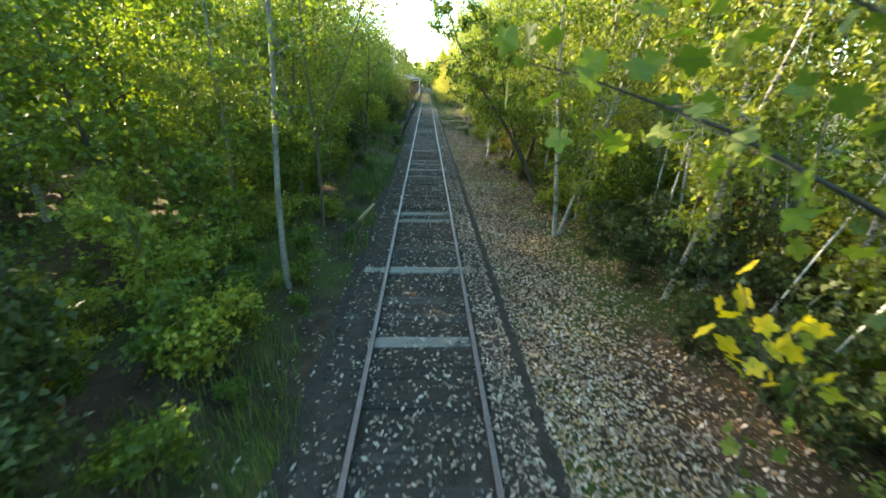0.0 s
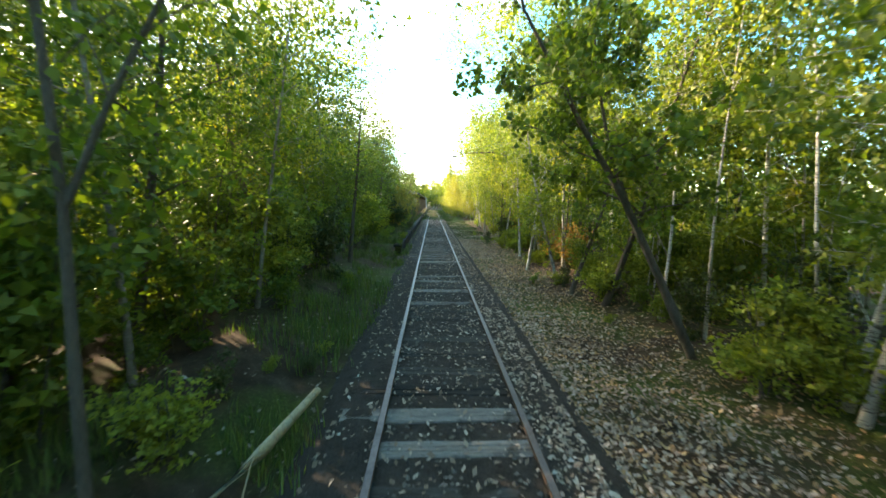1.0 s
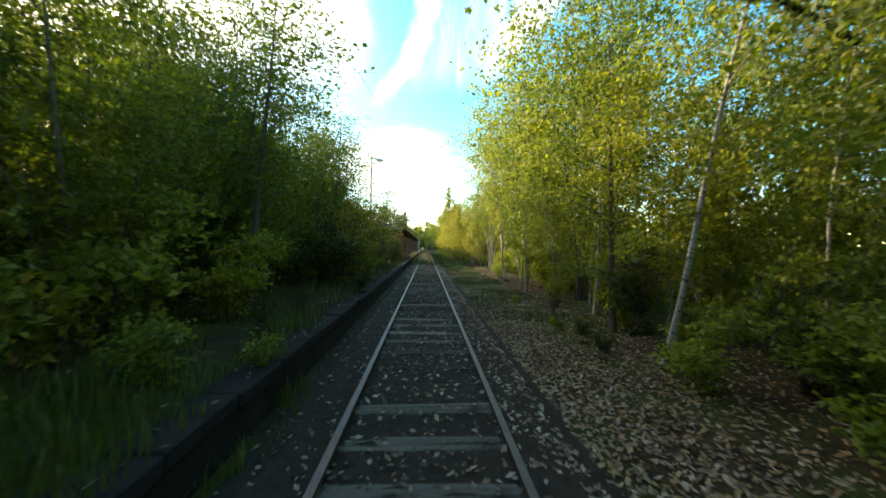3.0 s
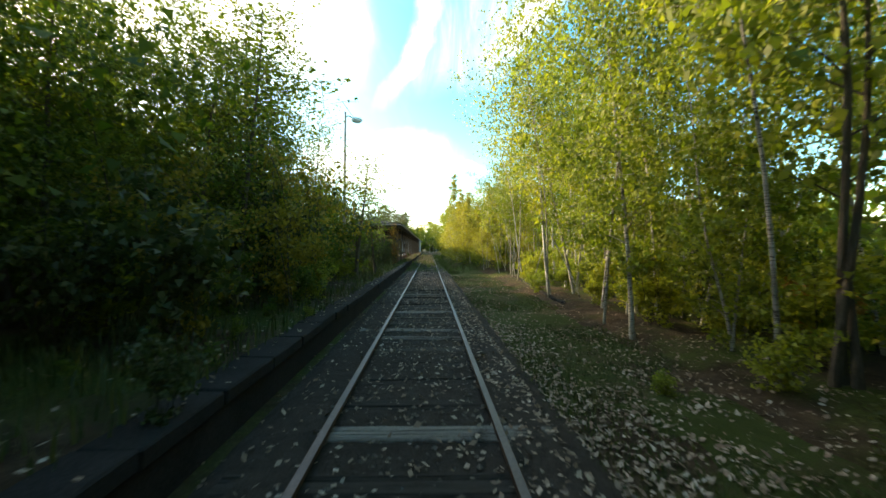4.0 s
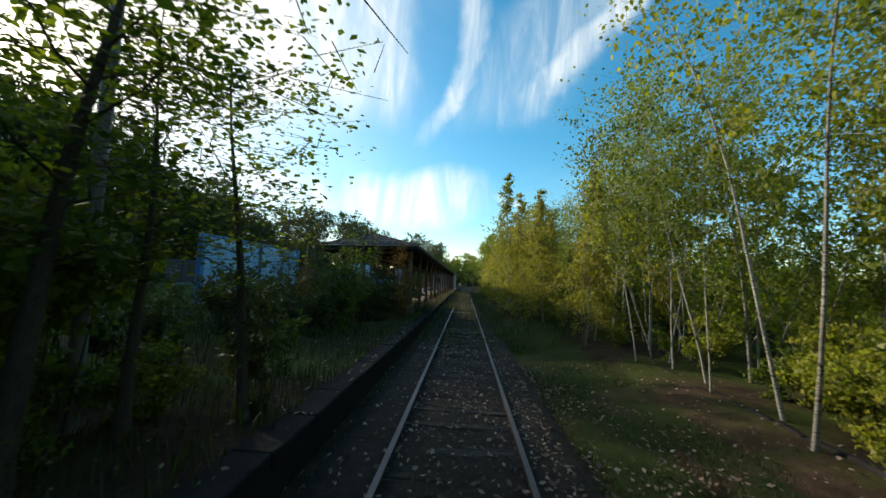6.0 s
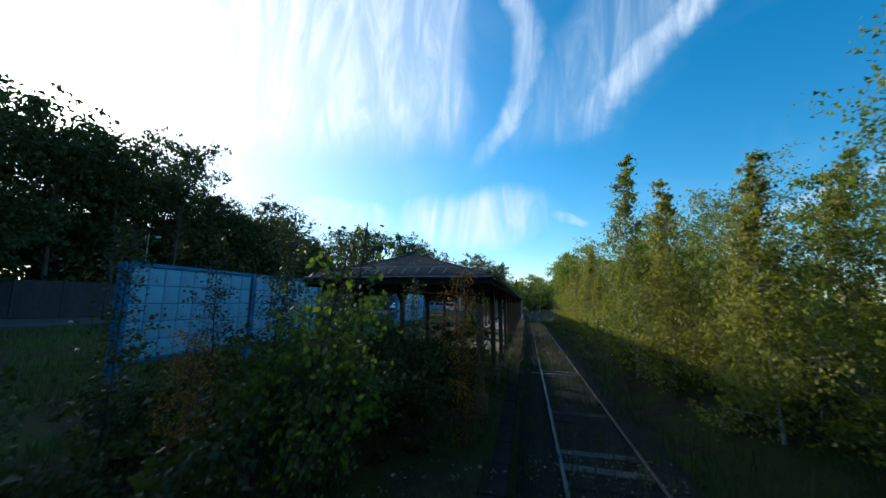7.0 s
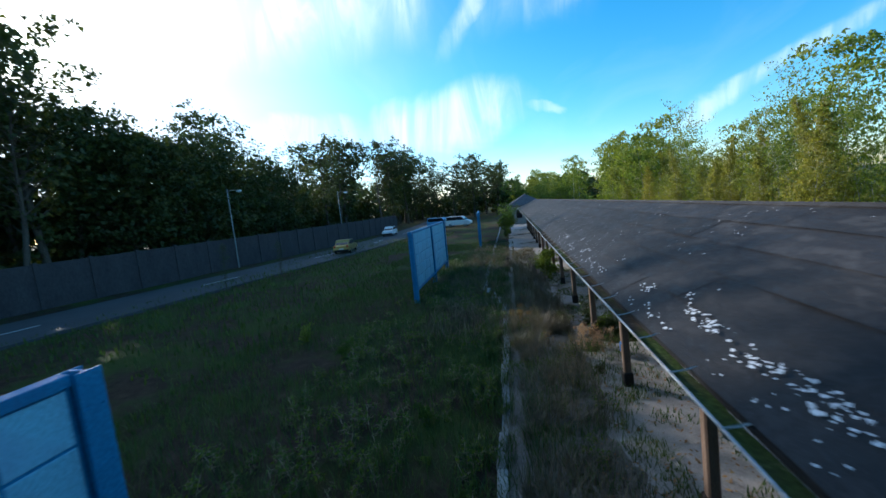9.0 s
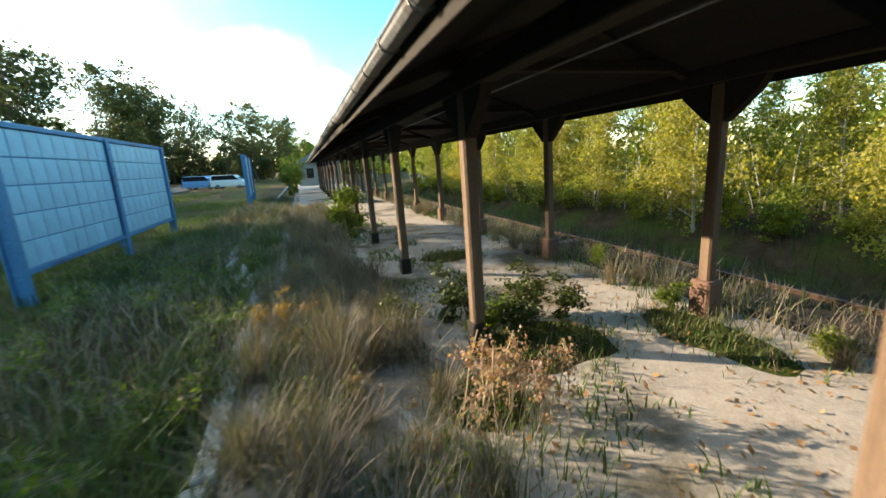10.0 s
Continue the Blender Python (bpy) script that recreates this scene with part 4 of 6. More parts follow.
def street_lamp(x, y, z, h, reach, turn, head=True):
    lamp = thing("street_lamp", "slim grey street lamp with a drooping bowl head", "street lamp", "street lamps", (x, y, z))
    lamp.rotation_euler = (0, 0, radians(turn))
    V, F = [], []
    tube(V, F, [(0, 0, -0.3), (0, 0, h * 0.5), (0, 0, h)], [0.075, 0.062, 0.05], 8)
    mesh_part("pole", V, F, M_pole, lamp, smooth=True)
    V, F = [], []
    tube(V, F, [(0, 0, h - 0.25), (reach * 0.4, 0, h - 0.15), (reach, 0, h - 0.22)], [0.028, 0.026, 0.024], 6)
    mesh_part("arm", V, F, M_pole, lamp)
    bm = bmesh.new()
    bmesh.ops.create_uvsphere(bm, u_segments=14, v_segments=8, radius=1.0)
    for v in bm.verts:
        zz_ = v.co.z
        v.co = (reach + 0.16 + v.co.x * 0.27, v.co.y * 0.15, h - 0.26 + (zz_ * 0.09 if zz_ > 0 else zz_ * 0.17))
    part("lamp_bowl", bm, M_lampglass, lamp, "pale bowl-shaped lamp head", True)
    return lamp


street_lamp(-3.7, 49.1, 0.4, 7.4, 0.35, 20)
street_lamp(-37.5, 84.0, 0.4, 8.0, 1.0, 0)
street_lamp(-35.0, 103.0, 0.4, 8.0, 1.0, 10)
street_lamp(-33.0, 124.0, 0.4, 8.0, 1.0, 20)


# ---- trees and shrubs ----
def leaf_quads(rs, centres, size, hang=0.0, spread=0.4, tri=False):
    """Small leaf blades: one bent diamond each, at random angles; hang pulls the tips downwards."""
    n = len(centres)
    u = rs.normal(size=(n, 3))
    u[:, 2] -= hang * 2.2
    u /= np.linalg.norm(u, axis=1)[:, None]
    w = np.cross(u, rs.normal(size=(n, 3)))
    w /= np.linalg.norm(w, axis=1)[:, None]
    s = size * rs.uniform(0.6, 1.35, (n, 1))
    c = np.asarray(centres)
    if tri:
        V = np.stack([c - u * s * 0.5 - w * s * 0.3, c + u * s * 0.6, c - u * s * 0.2 + w * s * 0.55], 1).reshape(-1, 3)
        return V, np.arange(3 * n).reshape(-1, 3)
    V = np.stack([c - u * s * 0.5, c + w * s * spread - u * s * 0.08, c + u * s * 0.55, c - w * s * spread - u * s * 0.08], 1).reshape(-1, 3)
    F = np.arange(4 * n).reshape(-1, 4)
    return V, F


def tree_template(name, seed, H, r0, limbs, first, reach, rise, droop, leaves, leaf, clump, bark, leafmat, lean=0.05, hang=0.3, stems=1, taper=1.0, sides=5, twig=0.1, tri=False, label="", category="tree", group="", cone=0.0, sprigs=3):
    """A tree: tapered, wandering trunk(s) with limbs and side twigs, and a crown of leaves strung along fine sprigs on them; cone draws it up to a spire."""
    rs = np.random.RandomState(seed)
    V, F, sprays, weight = [], [], [], []
    for st in range(stems):
        off = rs.normal(size=2) * (0.0 if stems == 1 else 0.16)
        tilt = rs.normal(size=2) * lean * (1 if stems == 1 else 2.5)
        hh = H * (1 if st == 0 else rs.uniform(0.6, 0.95))
        n = 10 if category == "tree" else 5
        path, rad = [], []
        bend = rs.normal(size=(2, 2)) * 0.035
        for k in range(n + 1):
            f = k / n
            wob = [bend[a, 0] * math.sin(3.1 * f + a) * hh + bend[a, 1] * math.sin(7 * f + 2 * a) * hh * 0.5 - (bend[a, 0] * math.sin(a) + bend[a, 1] * 0.5 * math.sin(2 * a)) * hh for a in (0, 1)]
            path.append((off[0] + tilt[0] * hh * f + wob[0] * f, off[1] + tilt[1] * hh * f + wob[1] * f, hh * f - 0.15 * (k == 0)))
            rad.append(max(0.008, (r0 / math.sqrt(stems)) * (1 - f) ** taper * (1.25 if k == 0 else 1)))
        tube(V, F, path, rad, sides)
        nl = max(3, limbs // stems)
        for i in range(nl):
            f = first + (0.98 - first) * (i + rs.uniform(0, 0.9)) / nl
            k = min(n - 1, int(f * n))
            p = Vector(path[k]).lerp(Vector(path[k + 1]), f * n - k)
            az = i * 2.4 + rs.uniform(-0.6, 0.6)
            shape = math.sin(math.pi * min(1, max(0.06, (1.04 - f) / (1.06 - first))) ** 0.75) * 0.85 + 0.18
            shape = shape * (1 - cone) + cone * (0.1 + 1.0 * (1 - f))
            ln = reach * hh * shape * rs.uniform(0.65, 1.2)
            d = Vector((math.cos(az), math.sin(az), rise + rs.uniform(-0.15, 0.25)))
            d.normalize()
            q = [p]
            for j in range(1, 5):
                step = d * ln / 4
                step.z -= droop * ln * 0.05 * j
                q.append(q[-1] + step + Vector(rs.normal(size=3)) * ln * 0.03)
            lr = max(0.006, rad[k] * 0.42)
            tube(V, F, q, [lr, lr * 0.75, lr * 0.5, lr * 0.3, lr * 0.12], 3)
            for j in range(1, 5):
                sprays.append((q[j], clump * ln * 0.30 + 0.05 + 0.06 * cone))
                weight.append((ln + 0.5 * cone) * (0.35 + 0.2 * j))
                for _ in range(2 if j > 1 else 1):
                    t = Vector(rs.normal(size=3))
                    t.z = t.z * 0.5 + 0.15 - 0.5 * droop
                    t.normalize()
                    e = q[j] + t * ln * rs.uniform(0.2, 0.42)
                    if rs.rand() < twig:
                        tube(V, F, [q[j], (q[j] + e) / 2 + Vector((0, 0, 0.02)), e], [lr * 0.3, lr * 0.18, 0.003], 3)
                    sprays.append((e, clump * ln * 0.26 + 0.04))
                    weight.append((ln + 0.5 * cone) * 0.9)
    root = new(name)
    tagged(root, label, category, group)
    # Sprigs: fine shoots out of every spray, drooping a little; the leaves sit along them.
    shoots = []
    for k, (p, r) in enumerate(sprays):
        for _ in range(sprigs):
            d = rs.normal(size=3)
            d[2] = d[2] * 0.6 - 0.5 * droop - 0.15 * hang + 0.1
            d *= r * rs.uniform(1.1, 2.1) / np.linalg.norm(d)
            shoots.append((k, np.array(p), d, r))
            if rs.rand() < twig * 2.5:
                tube(V, F, [p, p + Vector(d)], [0.0045, 0.002], 3)
    mesh_part("trunk" if category == "tree" else "stem", V, F, bark, root, smooth=True)
    wts = np.array([weight[k] for k, _, _, _ in shoots]) * rs.uniform(0.15, 1.85, len(shoots))
    pick = rs.choice(len(shoots), leaves, p=wts / wts.sum())
    base = np.array([sh[1] for sh in shoots])[pick]
    shoot = np.array([sh[2] for sh in shoots])[pick]
    size_ = np.array([sh[3] for sh in shoots])[pick][:, None]
    cen = base + shoot * rs.rand(leaves, 1) ** 0.8 + rs.normal(size=(leaves, 3)) * (0.02 + 0.17 * size_)
    cen[:, 2] = np.maximum(cen[:, 2], 0.05)
    LV, LF = leaf_quads(rs, cen, leaf, hang, tri=tri)
    mesh_part("crown" if category == "tree" else "foliage", LV.tolist(), LF.tolist(), leafmat, root)
    return root


used = set()


def plant(template, x, y, scale=1.0, turn=0.0, tilt=(0, 0), z=None, wide=1.0):
    zz_ = ground_z(x, y) if z is None else z
    m = pose(x, y, zz_ - 0.03, tilt[0], tilt[1], turn) @ Matrix.Diagonal((scale * wide, scale * wide, scale, 1))
    if template not in used:
        used.add(template)
        template.matrix_basis = m
        return template
    return copy_thing(template, m)


B = dict(group="birches beside the track", label="slender birch with white bark and yellowing leaves")
birches = [
    tree_template("birch_tree", 11, 11.0, 0.062, 26, 0.16, 0.20, 0.75, 0.5, 7500, 0.085, 1.0, M_birch, M_leaf_green, hang=0.6, tri=True, **B),
    tree_template("birch_tree", 12, 9.5, 0.055, 24, 0.12, 0.23, 0.8, 0.5, 7500, 0.086, 1.0, M_birch, M_leaf_birch, lean=0.08, hang=0.6, tri=True, **B),
    tree_template("birch_tree", 13, 12.0, 0.07, 26, 0.24, 0.18, 0.7, 0.6, 7000, 0.088, 1.05, M_birch, M_leaf_birch, lean=0.06, hang=0.6, tri=True, **B),
    tree_template("birch_tree", 14, 8.0, 0.055, 24, 0.06, 0.27, 0.8, 0.4, 10500, 0.08, 1.05, M_birch, M_leaf_birch, lean=0.1, hang=0.6, tri=True, stems=2, **B),
]
mid_birches = [tree_template("birch_tree", 18, 11.0, 0.062, 20, 0.14, 0.21, 0.75, 0.5, 8000, 0.1, 1.05, M_birch, M_leaf_birch, hang=0.6, tri=True, **B),
               tree_template("birch_tree", 19, 9.5, 0.055, 20, 0.1, 0.24, 0.8, 0.5, 8000, 0.097, 1.05, M_birch, M_leaf_birch, lean=0.08, hang=0.6, tri=True, **B)]
poles = [tree_template("birch_tree", 20, 9.5, 0.034, 16, 0.42, 0.17, 0.8, 0.4, 1500, 0.1, 1.0, M_birch, M_leaf_birch, lean=0.06, hang=0.5, group="birches beside the track", label="thin birch pole with sparse leaves high up"),
         tree_template("birch_tree", 29, 8.0, 0.03, 16, 0.35, 0.17, 0.8, 0.4, 1300, 0.09, 1.0, M_birch, M_leaf_green, lean=0.09, hang=0.5, group="birches beside the track", label="thin birch pole with sparse leaves high up")]
grey_poles = [tree_template("young_ash_tree", 81, 9.0, 0.062, 18, 0.3, 0.2, 0.7, 0.3, 2600, 0.085, 1.0, M_grey_bark, M_leaf_green, lean=0.02, tri=True, group="young trees along the cutting", label="young grey-barked tree with thin leafy branches"),
              tree_template("young_ash_tree", 82, 7.5, 0.045, 18, 0.24, 0.22, 0.7, 0.3, 2600, 0.085, 1.0, M_grey_bark, M_leaf_green, lean=0.05, tri=True, group="young trees along the cutting", label="young grey-barked tree with thin leafy branches")]
S = dict(group="birches beside the track", label="narrow pointed birch with olive-yellow leaves to the ground", cone=1.0, tri=True, hang=0.6)
spires = [tree_template("birch_tree", 83, 9.0, 0.055, 40, 0.06, 0.2, 0.9, 0.4, 8500, 0.1, 1.0, M_birch, M_leaf_olive, lean=0.02, **S),
          tree_template("birch_tree", 84, 7.5, 0.05, 36, 0.05, 0.24, 0.85, 0.4, 8000, 0.1, 1.0, M_birch, M_leaf_olive, lean=0.04, **S)]
stripes = [tree_template("birch_tree", 85, 7.0, 0.036, 14, 0.5, 0.16, 0.8, 0.4, 900, 0.1, 1.0, M_birch, M_leaf_birch, lean=0.05, hang=0.5, tri=True, group="birches beside the track", label="thin white birch stem bare below its crown"),
           tree_template("birch_tree", 86, 6.0, 0.03, 14, 0.45, 0.18, 0.8, 0.4, 900, 0.1, 1.0, M_birch, M_leaf_birch, lean=0.09, hang=0.5, tri=True, stems=2, group="birches beside the track", label="forked thin white birch bare below its crown")]
G = dict(group="young trees along the cutting", label="young broadleaf tree with dense green leaves")
greens = [
    tree_template("broadleaf_tree", 21, 8.5, 0.09, 24, 0.06, 0.30, 0.6, 0.2, 8500, 0.09, 1.1, M_bark, M_leaf_green, tri=True, **G),
    tree_template("broadleaf_tree", 22, 7.0, 0.075, 24, 0.03, 0.34, 0.55, 0.2, 8500, 0.088, 1.15, M_bark, M_leaf_green, stems=2, tri=True, **G),
    tree_template("broadleaf_tree", 23, 9.5, 0.10, 24, 0.15, 0.28, 0.7, 0.25, 8500, 0.09, 1.05, M_bark, M_leaf_green, lean=0.09, tri=True, **G),
]
thin_birches = [tree_template("birch_tree", 15, 11.0, 0.07, 14, 0.2, 0.2, 0.75, 0.5, 2600, 0.21, 1.05, M_birch, M_leaf_birch, hang=0.5, twig=0.1, tri=True, **B),
                tree_template("birch_tree", 16, 9.5, 0.06, 14, 0.15, 0.23, 0.75, 0.5, 2600, 0.21, 1.05, M_birch, M_leaf_birch, lean=0.08, hang=0.5, twig=0.1, tri=True, **B)]
thin_greens = [tree_template("broadleaf_tree", 28, 8.5, 0.09, 14, 0.08, 0.3, 0.6, 0.2, 5000, 0.15, 1.1, M_bark, M_leaf_green, twig=0.1, tri=True, **G)]


def drawn_tree(name, stems, seed, limbs, reach, leaves, leaf, bark, leafmat, label, first=0.35, rise=0.3):
    """A tree with stems of a set course: (points, root radius) each; limbs, sprigs and leaves grow on their upper parts."""
    rs_ = np.random.RandomState(seed)
    root = tagged(new(name), label, "tree", "young trees along the cutting")
    V, F, shoots = [], [], []
    for pts_, r0 in stems:
        p = [Vector(q) for q in pts_]
        n = len(p) - 1
        tube(V, F, p, [max(0.006, r0 * (1 - 0.92 * k / n)) for k in range(n + 1)], 7)
        for i in range(limbs):
            f = (first + (0.97 - first) * (i + rs_.rand()) / limbs) * n
            k = min(n - 1, int(f))
            b_ = p[k].lerp(p[k + 1], f - k)
            ln = reach * rs_.uniform(0.5, 1.2) * (1.15 - 0.6 * f / n)
            d = Vector((math.cos(2.4 * i), math.sin(2.4 * i), rise + rs_.uniform(-0.3, 0.3))).normalized()
            q = [b_]
            for j in range(3):
                q.append(q[-1] + d * ln / 3 + Vector(rs_.normal(size=3)) * ln * 0.06)
            lr = max(0.006, r0 * (1 - 0.9 * f / n) * 0.4)
            tube(V, F, q, [lr, lr * 0.7, lr * 0.4, 0.003], 4)
            for j in (1, 2, 3):
                for _ in range(4):
                    e = Vector(rs_.normal(size=3)) * 0.5 + d * 0.3
                    e = e.normalized() * rs_.uniform(0.2, 0.55) * reach * 0.6
                    shoots.append((np.array(q[j]), np.array(e)))
                    tube(V, F, [q[j], q[j] + e], [0.004, 0.002], 3)
    mesh_part("trunk", V, F, bark, root, smooth=True)
    pick = rs_.randint(0, len(shoots), leaves)
    cen = np.array([shoots[k][0] for k in pick]) + np.array([shoots[k][1] for k in pick]) * rs_.rand(leaves, 1) + rs_.normal(size=(leaves, 3)) * 0.06
    LV, LF = leaf_quads(rs_, cen, leaf, 0.3)
    mesh_part("crown", LV.tolist(), LF.tolist(), leafmat, root)
    return root


gnarled = tree_template("willow_tree", 25, 8.5, 0.1, 24, 0.3, 0.34, 0.8, 0.2, 4200, 0.13, 1.0, M_bark, M_leaf_birch, stems=3, lean=0.07, label="dark many-stemmed willow with spreading branches", group="young trees along the cutting")
forked = tagged(new("forked_tree"), "thin grey tree forking low with sparse leaves", "tree", "young trees along the cutting")
V, F = [], []
tube(V, F, [(0, 0, -0.15), (0.02, 0, 1.1), (0.03, 0.02, 2.2), (-0.06, 0.06, 3.6), (-0.1, 0.1, 5.2), (-0.05, 0.12, 6.8)], [0.045, 0.036, 0.031, 0.024, 0.016, 0.005], 7)
tube(V, F, [(0.03, 0.02, 2.15), (0.3, 0.08, 2.8), (0.72, 0.2, 3.7), (1.1, 0.3, 4.7), (1.3, 0.35, 5.6)], [0.024, 0.02, 0.016, 0.011, 0.004], 6)
ends = []
for k in range(16):
    b = Vector((0.3 + 0.125 * (k // 2), 0.09 + 0.035 * (k // 2), 2.85 + 0.33 * (k // 2))) if k % 2 else Vector((-0.03 - 0.01 * k, 0.03 + 0.005 * k, 2.9 + 0.22 * k))
    e = b + Vector((0.65 * math.cos(2.4 * k), 0.65 * math.sin(2.4 * k), 0.55))
    tube(V, F, [b, (b + e) / 2 + Vector((0, 0, 0.06)), e], [0.011, 0.007, 0.002], 4)
    ends += [e, (b + e) / 2]
mesh_part("trunk", V, F, M_bark, forked, smooth=True)
rs = np.random.RandomState(36)
LV, LF = leaf_quads(rs, np.array([tuple(ends[k]) for k in rs.randint(0, len(ends), 900)]) + rs.normal(size=(900, 3)) * 0.2, 0.075, 0.3)
mesh_part("crown", LV.tolist(), LF.tolist(), M_leaf_green, forked)
maple = tree_template("maple_tree", 26, 6.0, 0.06, 22, 0.3, 0.24, 0.7, 0.2, 2400, 0.10, 1.0, M_bark, M_leaf_birch, label="young maple with yellow-green autumn leaves", group="young trees along the cutting")
poplar = tree_template("aspen_tree", 27, 6.0, 0.045, 28, 0.3, 0.15, 0.9, 0.1, 2300, 0.052, 0.8, M_bark, M_leaf_green, label="thin young aspen with sparse round leaves", group="young trees along the cutting")
D = dict(group="tall trees beyond the road", label="tall dark oak with dense rounded crown")
oaks = [
    tree_template("oak_tree", 31, 15.0, 0.26, 24, 0.12, 0.30, 0.6, 0.1, 4700, 0.33, 0.72, M_bark, M_leaf_dark, tri=True, **D),
    tree_template("oak_tree", 32, 17.0, 0.28, 24, 0.15, 0.26, 0.7, 0.1, 4700, 0.33, 0.72, M_bark, M_leaf_dark, tri=True, **D),
    tree_template("oak_tree", 33, 13.0, 0.22, 24, 0.06, 0.36, 0.55, 0.1, 4700, 0.32, 0.75, M_bark, M_leaf_dark, tri=True, **D),
]
bare = tree_template("ash_tree", 34, 16.0, 0.24, 34, 0.3, 0.28, 0.9, 0.0, 300, 0.2, 1.1, M_bark, M_leaf_dark, label="tall half-bare ash with thin dark branches", group="tall trees beyond the road")
SH = dict(category="shrub", group="undergrowth along the track", tri=True, twig=0.02)
shrubs = [
    tree_template("shrub", 41, 1.7, 0.03, 12, 0.05, 0.42, 0.6, 0.2, 1200, 0.104, 1.25, M_bark, M_leaf_green, stems=5, label="low green leafy shrub in the undergrowth", sides=5, **SH),
    tree_template("shrub", 42, 2.6, 0.035, 14, 0.05, 0.36, 0.7, 0.2, 1500, 0.128, 1.25, M_bark, M_leaf_dark, stems=6, label="dense dark green shrub in the undergrowth", sides=5, **SH),
    tree_template("shrub", 43, 1.1, 0.02, 12, 0.02, 0.5, 0.5, 0.2, 1150, 0.082, 1.25, M_bark, M_leaf_birch, stems=5, label="low yellow-green bramble on the ground", sides=5, **SH),
]
thickets = [
    tree_template("thicket_shrub", 44, 3.6, 0.04, 18, 0.04, 0.32, 0.7, 0.2, 2100, 0.13, 1.25, M_bark, M_leaf_green, stems=6, label="tall dense green hazel shrub in the thicket", sides=5, **SH),
    tree_template("thicket_shrub", 45, 3.0, 0.035, 18, 0.03, 0.36, 0.6, 0.2, 2100, 0.126, 1.25, M_bark, M_leaf_birch, stems=6, label="tall yellow-green shrub at the wood edge", sides=5, **SH),
]
bushy = tree_template("birch_tree", 17, 6.5, 0.045, 26, 0.03, 0.25, 0.7, 0.4, 8000, 0.092, 1.1, M_birch, M_leaf_birch, lean=0.08, hang=0.5, stems=2, tri=True, group="birches beside the track", label="bushy young birch leafy to the ground")
golden_maple = tree_template("maple_tree", 28, 6.6, 0.055, 22, 0.35, 0.2, 0.7, 0.2, 1500, 0.10, 1.0, M_bark, M_leaf_yellow, label="slender young maple turned golden yellow", group="young trees along the cutting")
golden_shrub = tree_template("thicket_shrub", 47, 3.2, 0.035, 18, 0.06, 0.34, 0.6, 0.2, 2600, 0.075, 1.25, M_bark, M_leaf_ochre, stems=5, label="tall shrub with ochre and green autumn leaves", sides=5, **dict(SH, tri=False))
rusty = tree_template("shrub", 46, 1.5, 0.025, 14, 0.03, 0.42, 0.6, 0.2, 1300, 0.085, 1.25, M_bark, M_leaf_rust, stems=5, label="low shrub with rusty autumn leaves", sides=5, **SH)
saplings = [
    tree_template("sapling", 51, 3.6, 0.02, 34, 0.06, 0.10, 0.9, 0.1, 1100, 0.042, 0.9, M_bark, M_leaf_dark, label="thin dark green sapling on the overgrown platform", sides=5, group="saplings before the canopy"),
    tree_template("sapling", 52, 3.1, 0.02, 34, 0.04, 0.13, 0.9, 0.1, 2000, 0.042, 0.9, M_bark, M_leaf_rust, label="thin sapling with orange autumn leaves", sides=5, group="saplings before the canopy"),
]
leafy_sapling = tree_template("sapling", 53, 3.5, 0.018, 22, 0.12, 0.15, 0.8, 0.2, 420, 0.07, 0.9, M_bark, M_leaf_green, label="thin sapling with broad green leaves", sides=5, stems=2, group="saplings before the canopy", hang=0.5)
rng = random.Random(77)


def scatter(templates, x0, x1, y0, y1, count, lo, hi, gap, keep=None, wide=(0.9, 1.15), bank=None):
    placed = [] if bank is None else bank
    made = tries = 0
    rng = random.Random(int(x0 * 31 + x1 * 17 + y0 * 7 + y1 * 3 + len(templates)))
    while made < count and tries < count * 30:
        tries += 1
        x, y = rng.uniform(x0, x1), rng.uniform(y0, y1)
        if any((x - a) ** 2 + (y - b) ** 2 < gap * gap for a, b in placed) or (keep and not keep(x, y)):
            continue
        placed.append((x, y))
        z = PLAT_Z if PLAT_L < x < PLAT_R and y > PLAT_Y0 else None
        plant(rng.choice(templates), x, y, rng.uniform(lo, hi), rng.uniform(0, 360), (rng.uniform(-3, 3), rng.uniform(-3, 3)), z, rng.uniform(*wide))
        made += 1
    return placed


# Trees that stand out along the way.
bank = []
for k, x, y, s, lean_x in ((0, 3.5, 10.15, 0.95, 0), (1, 3.62, 10.3, 1.0, -13), (1, 4.6, 11.6, 1.0, 4), (0, 5.05, 6.6, 1.15, -5), (1, 4.4, 6.6, 0.95, 1), (2, 6.6, 5.6, 0.9, 0), (0, 4.45, 11.3, 1.0, -4),
                           (1, 4.9, 17.9, 0.95, -4), (0, 5.6, 23.8, 0.9, -3), (2, 4.6, 21.4, 1.0, -13), (1, 4.85, 26.6, 0.85, -6), (0, 5.3, 27.2, 0.9, 0), (2, 6.0, 27.0, 0.95, 2), (1, 5.3, 25.4, 0.8, -3),
                           (2, 4.5, 33.6, 1.0, -4), (0, 4.9, 42.1, 0.9, -3), (2, 4.5, 45.5, 1.0, -8), (0, 5.5, 45.7, 0.95, -8), (1, 5.9, 46.6, 0.95, -2), (2, 6.7, 51.6, 1.0, -8), (0, 6.1, 48.3, 1.0, -5), (1, 6.4, 54.6, 0.85, 0), (2, 5.6, 57.6, 0.72, 0)):
    plant(birches[k], x, y, s, rng.uniform(0, 360), (rng.uniform(-3, 3), lean_x))
    bank.append((x, y))
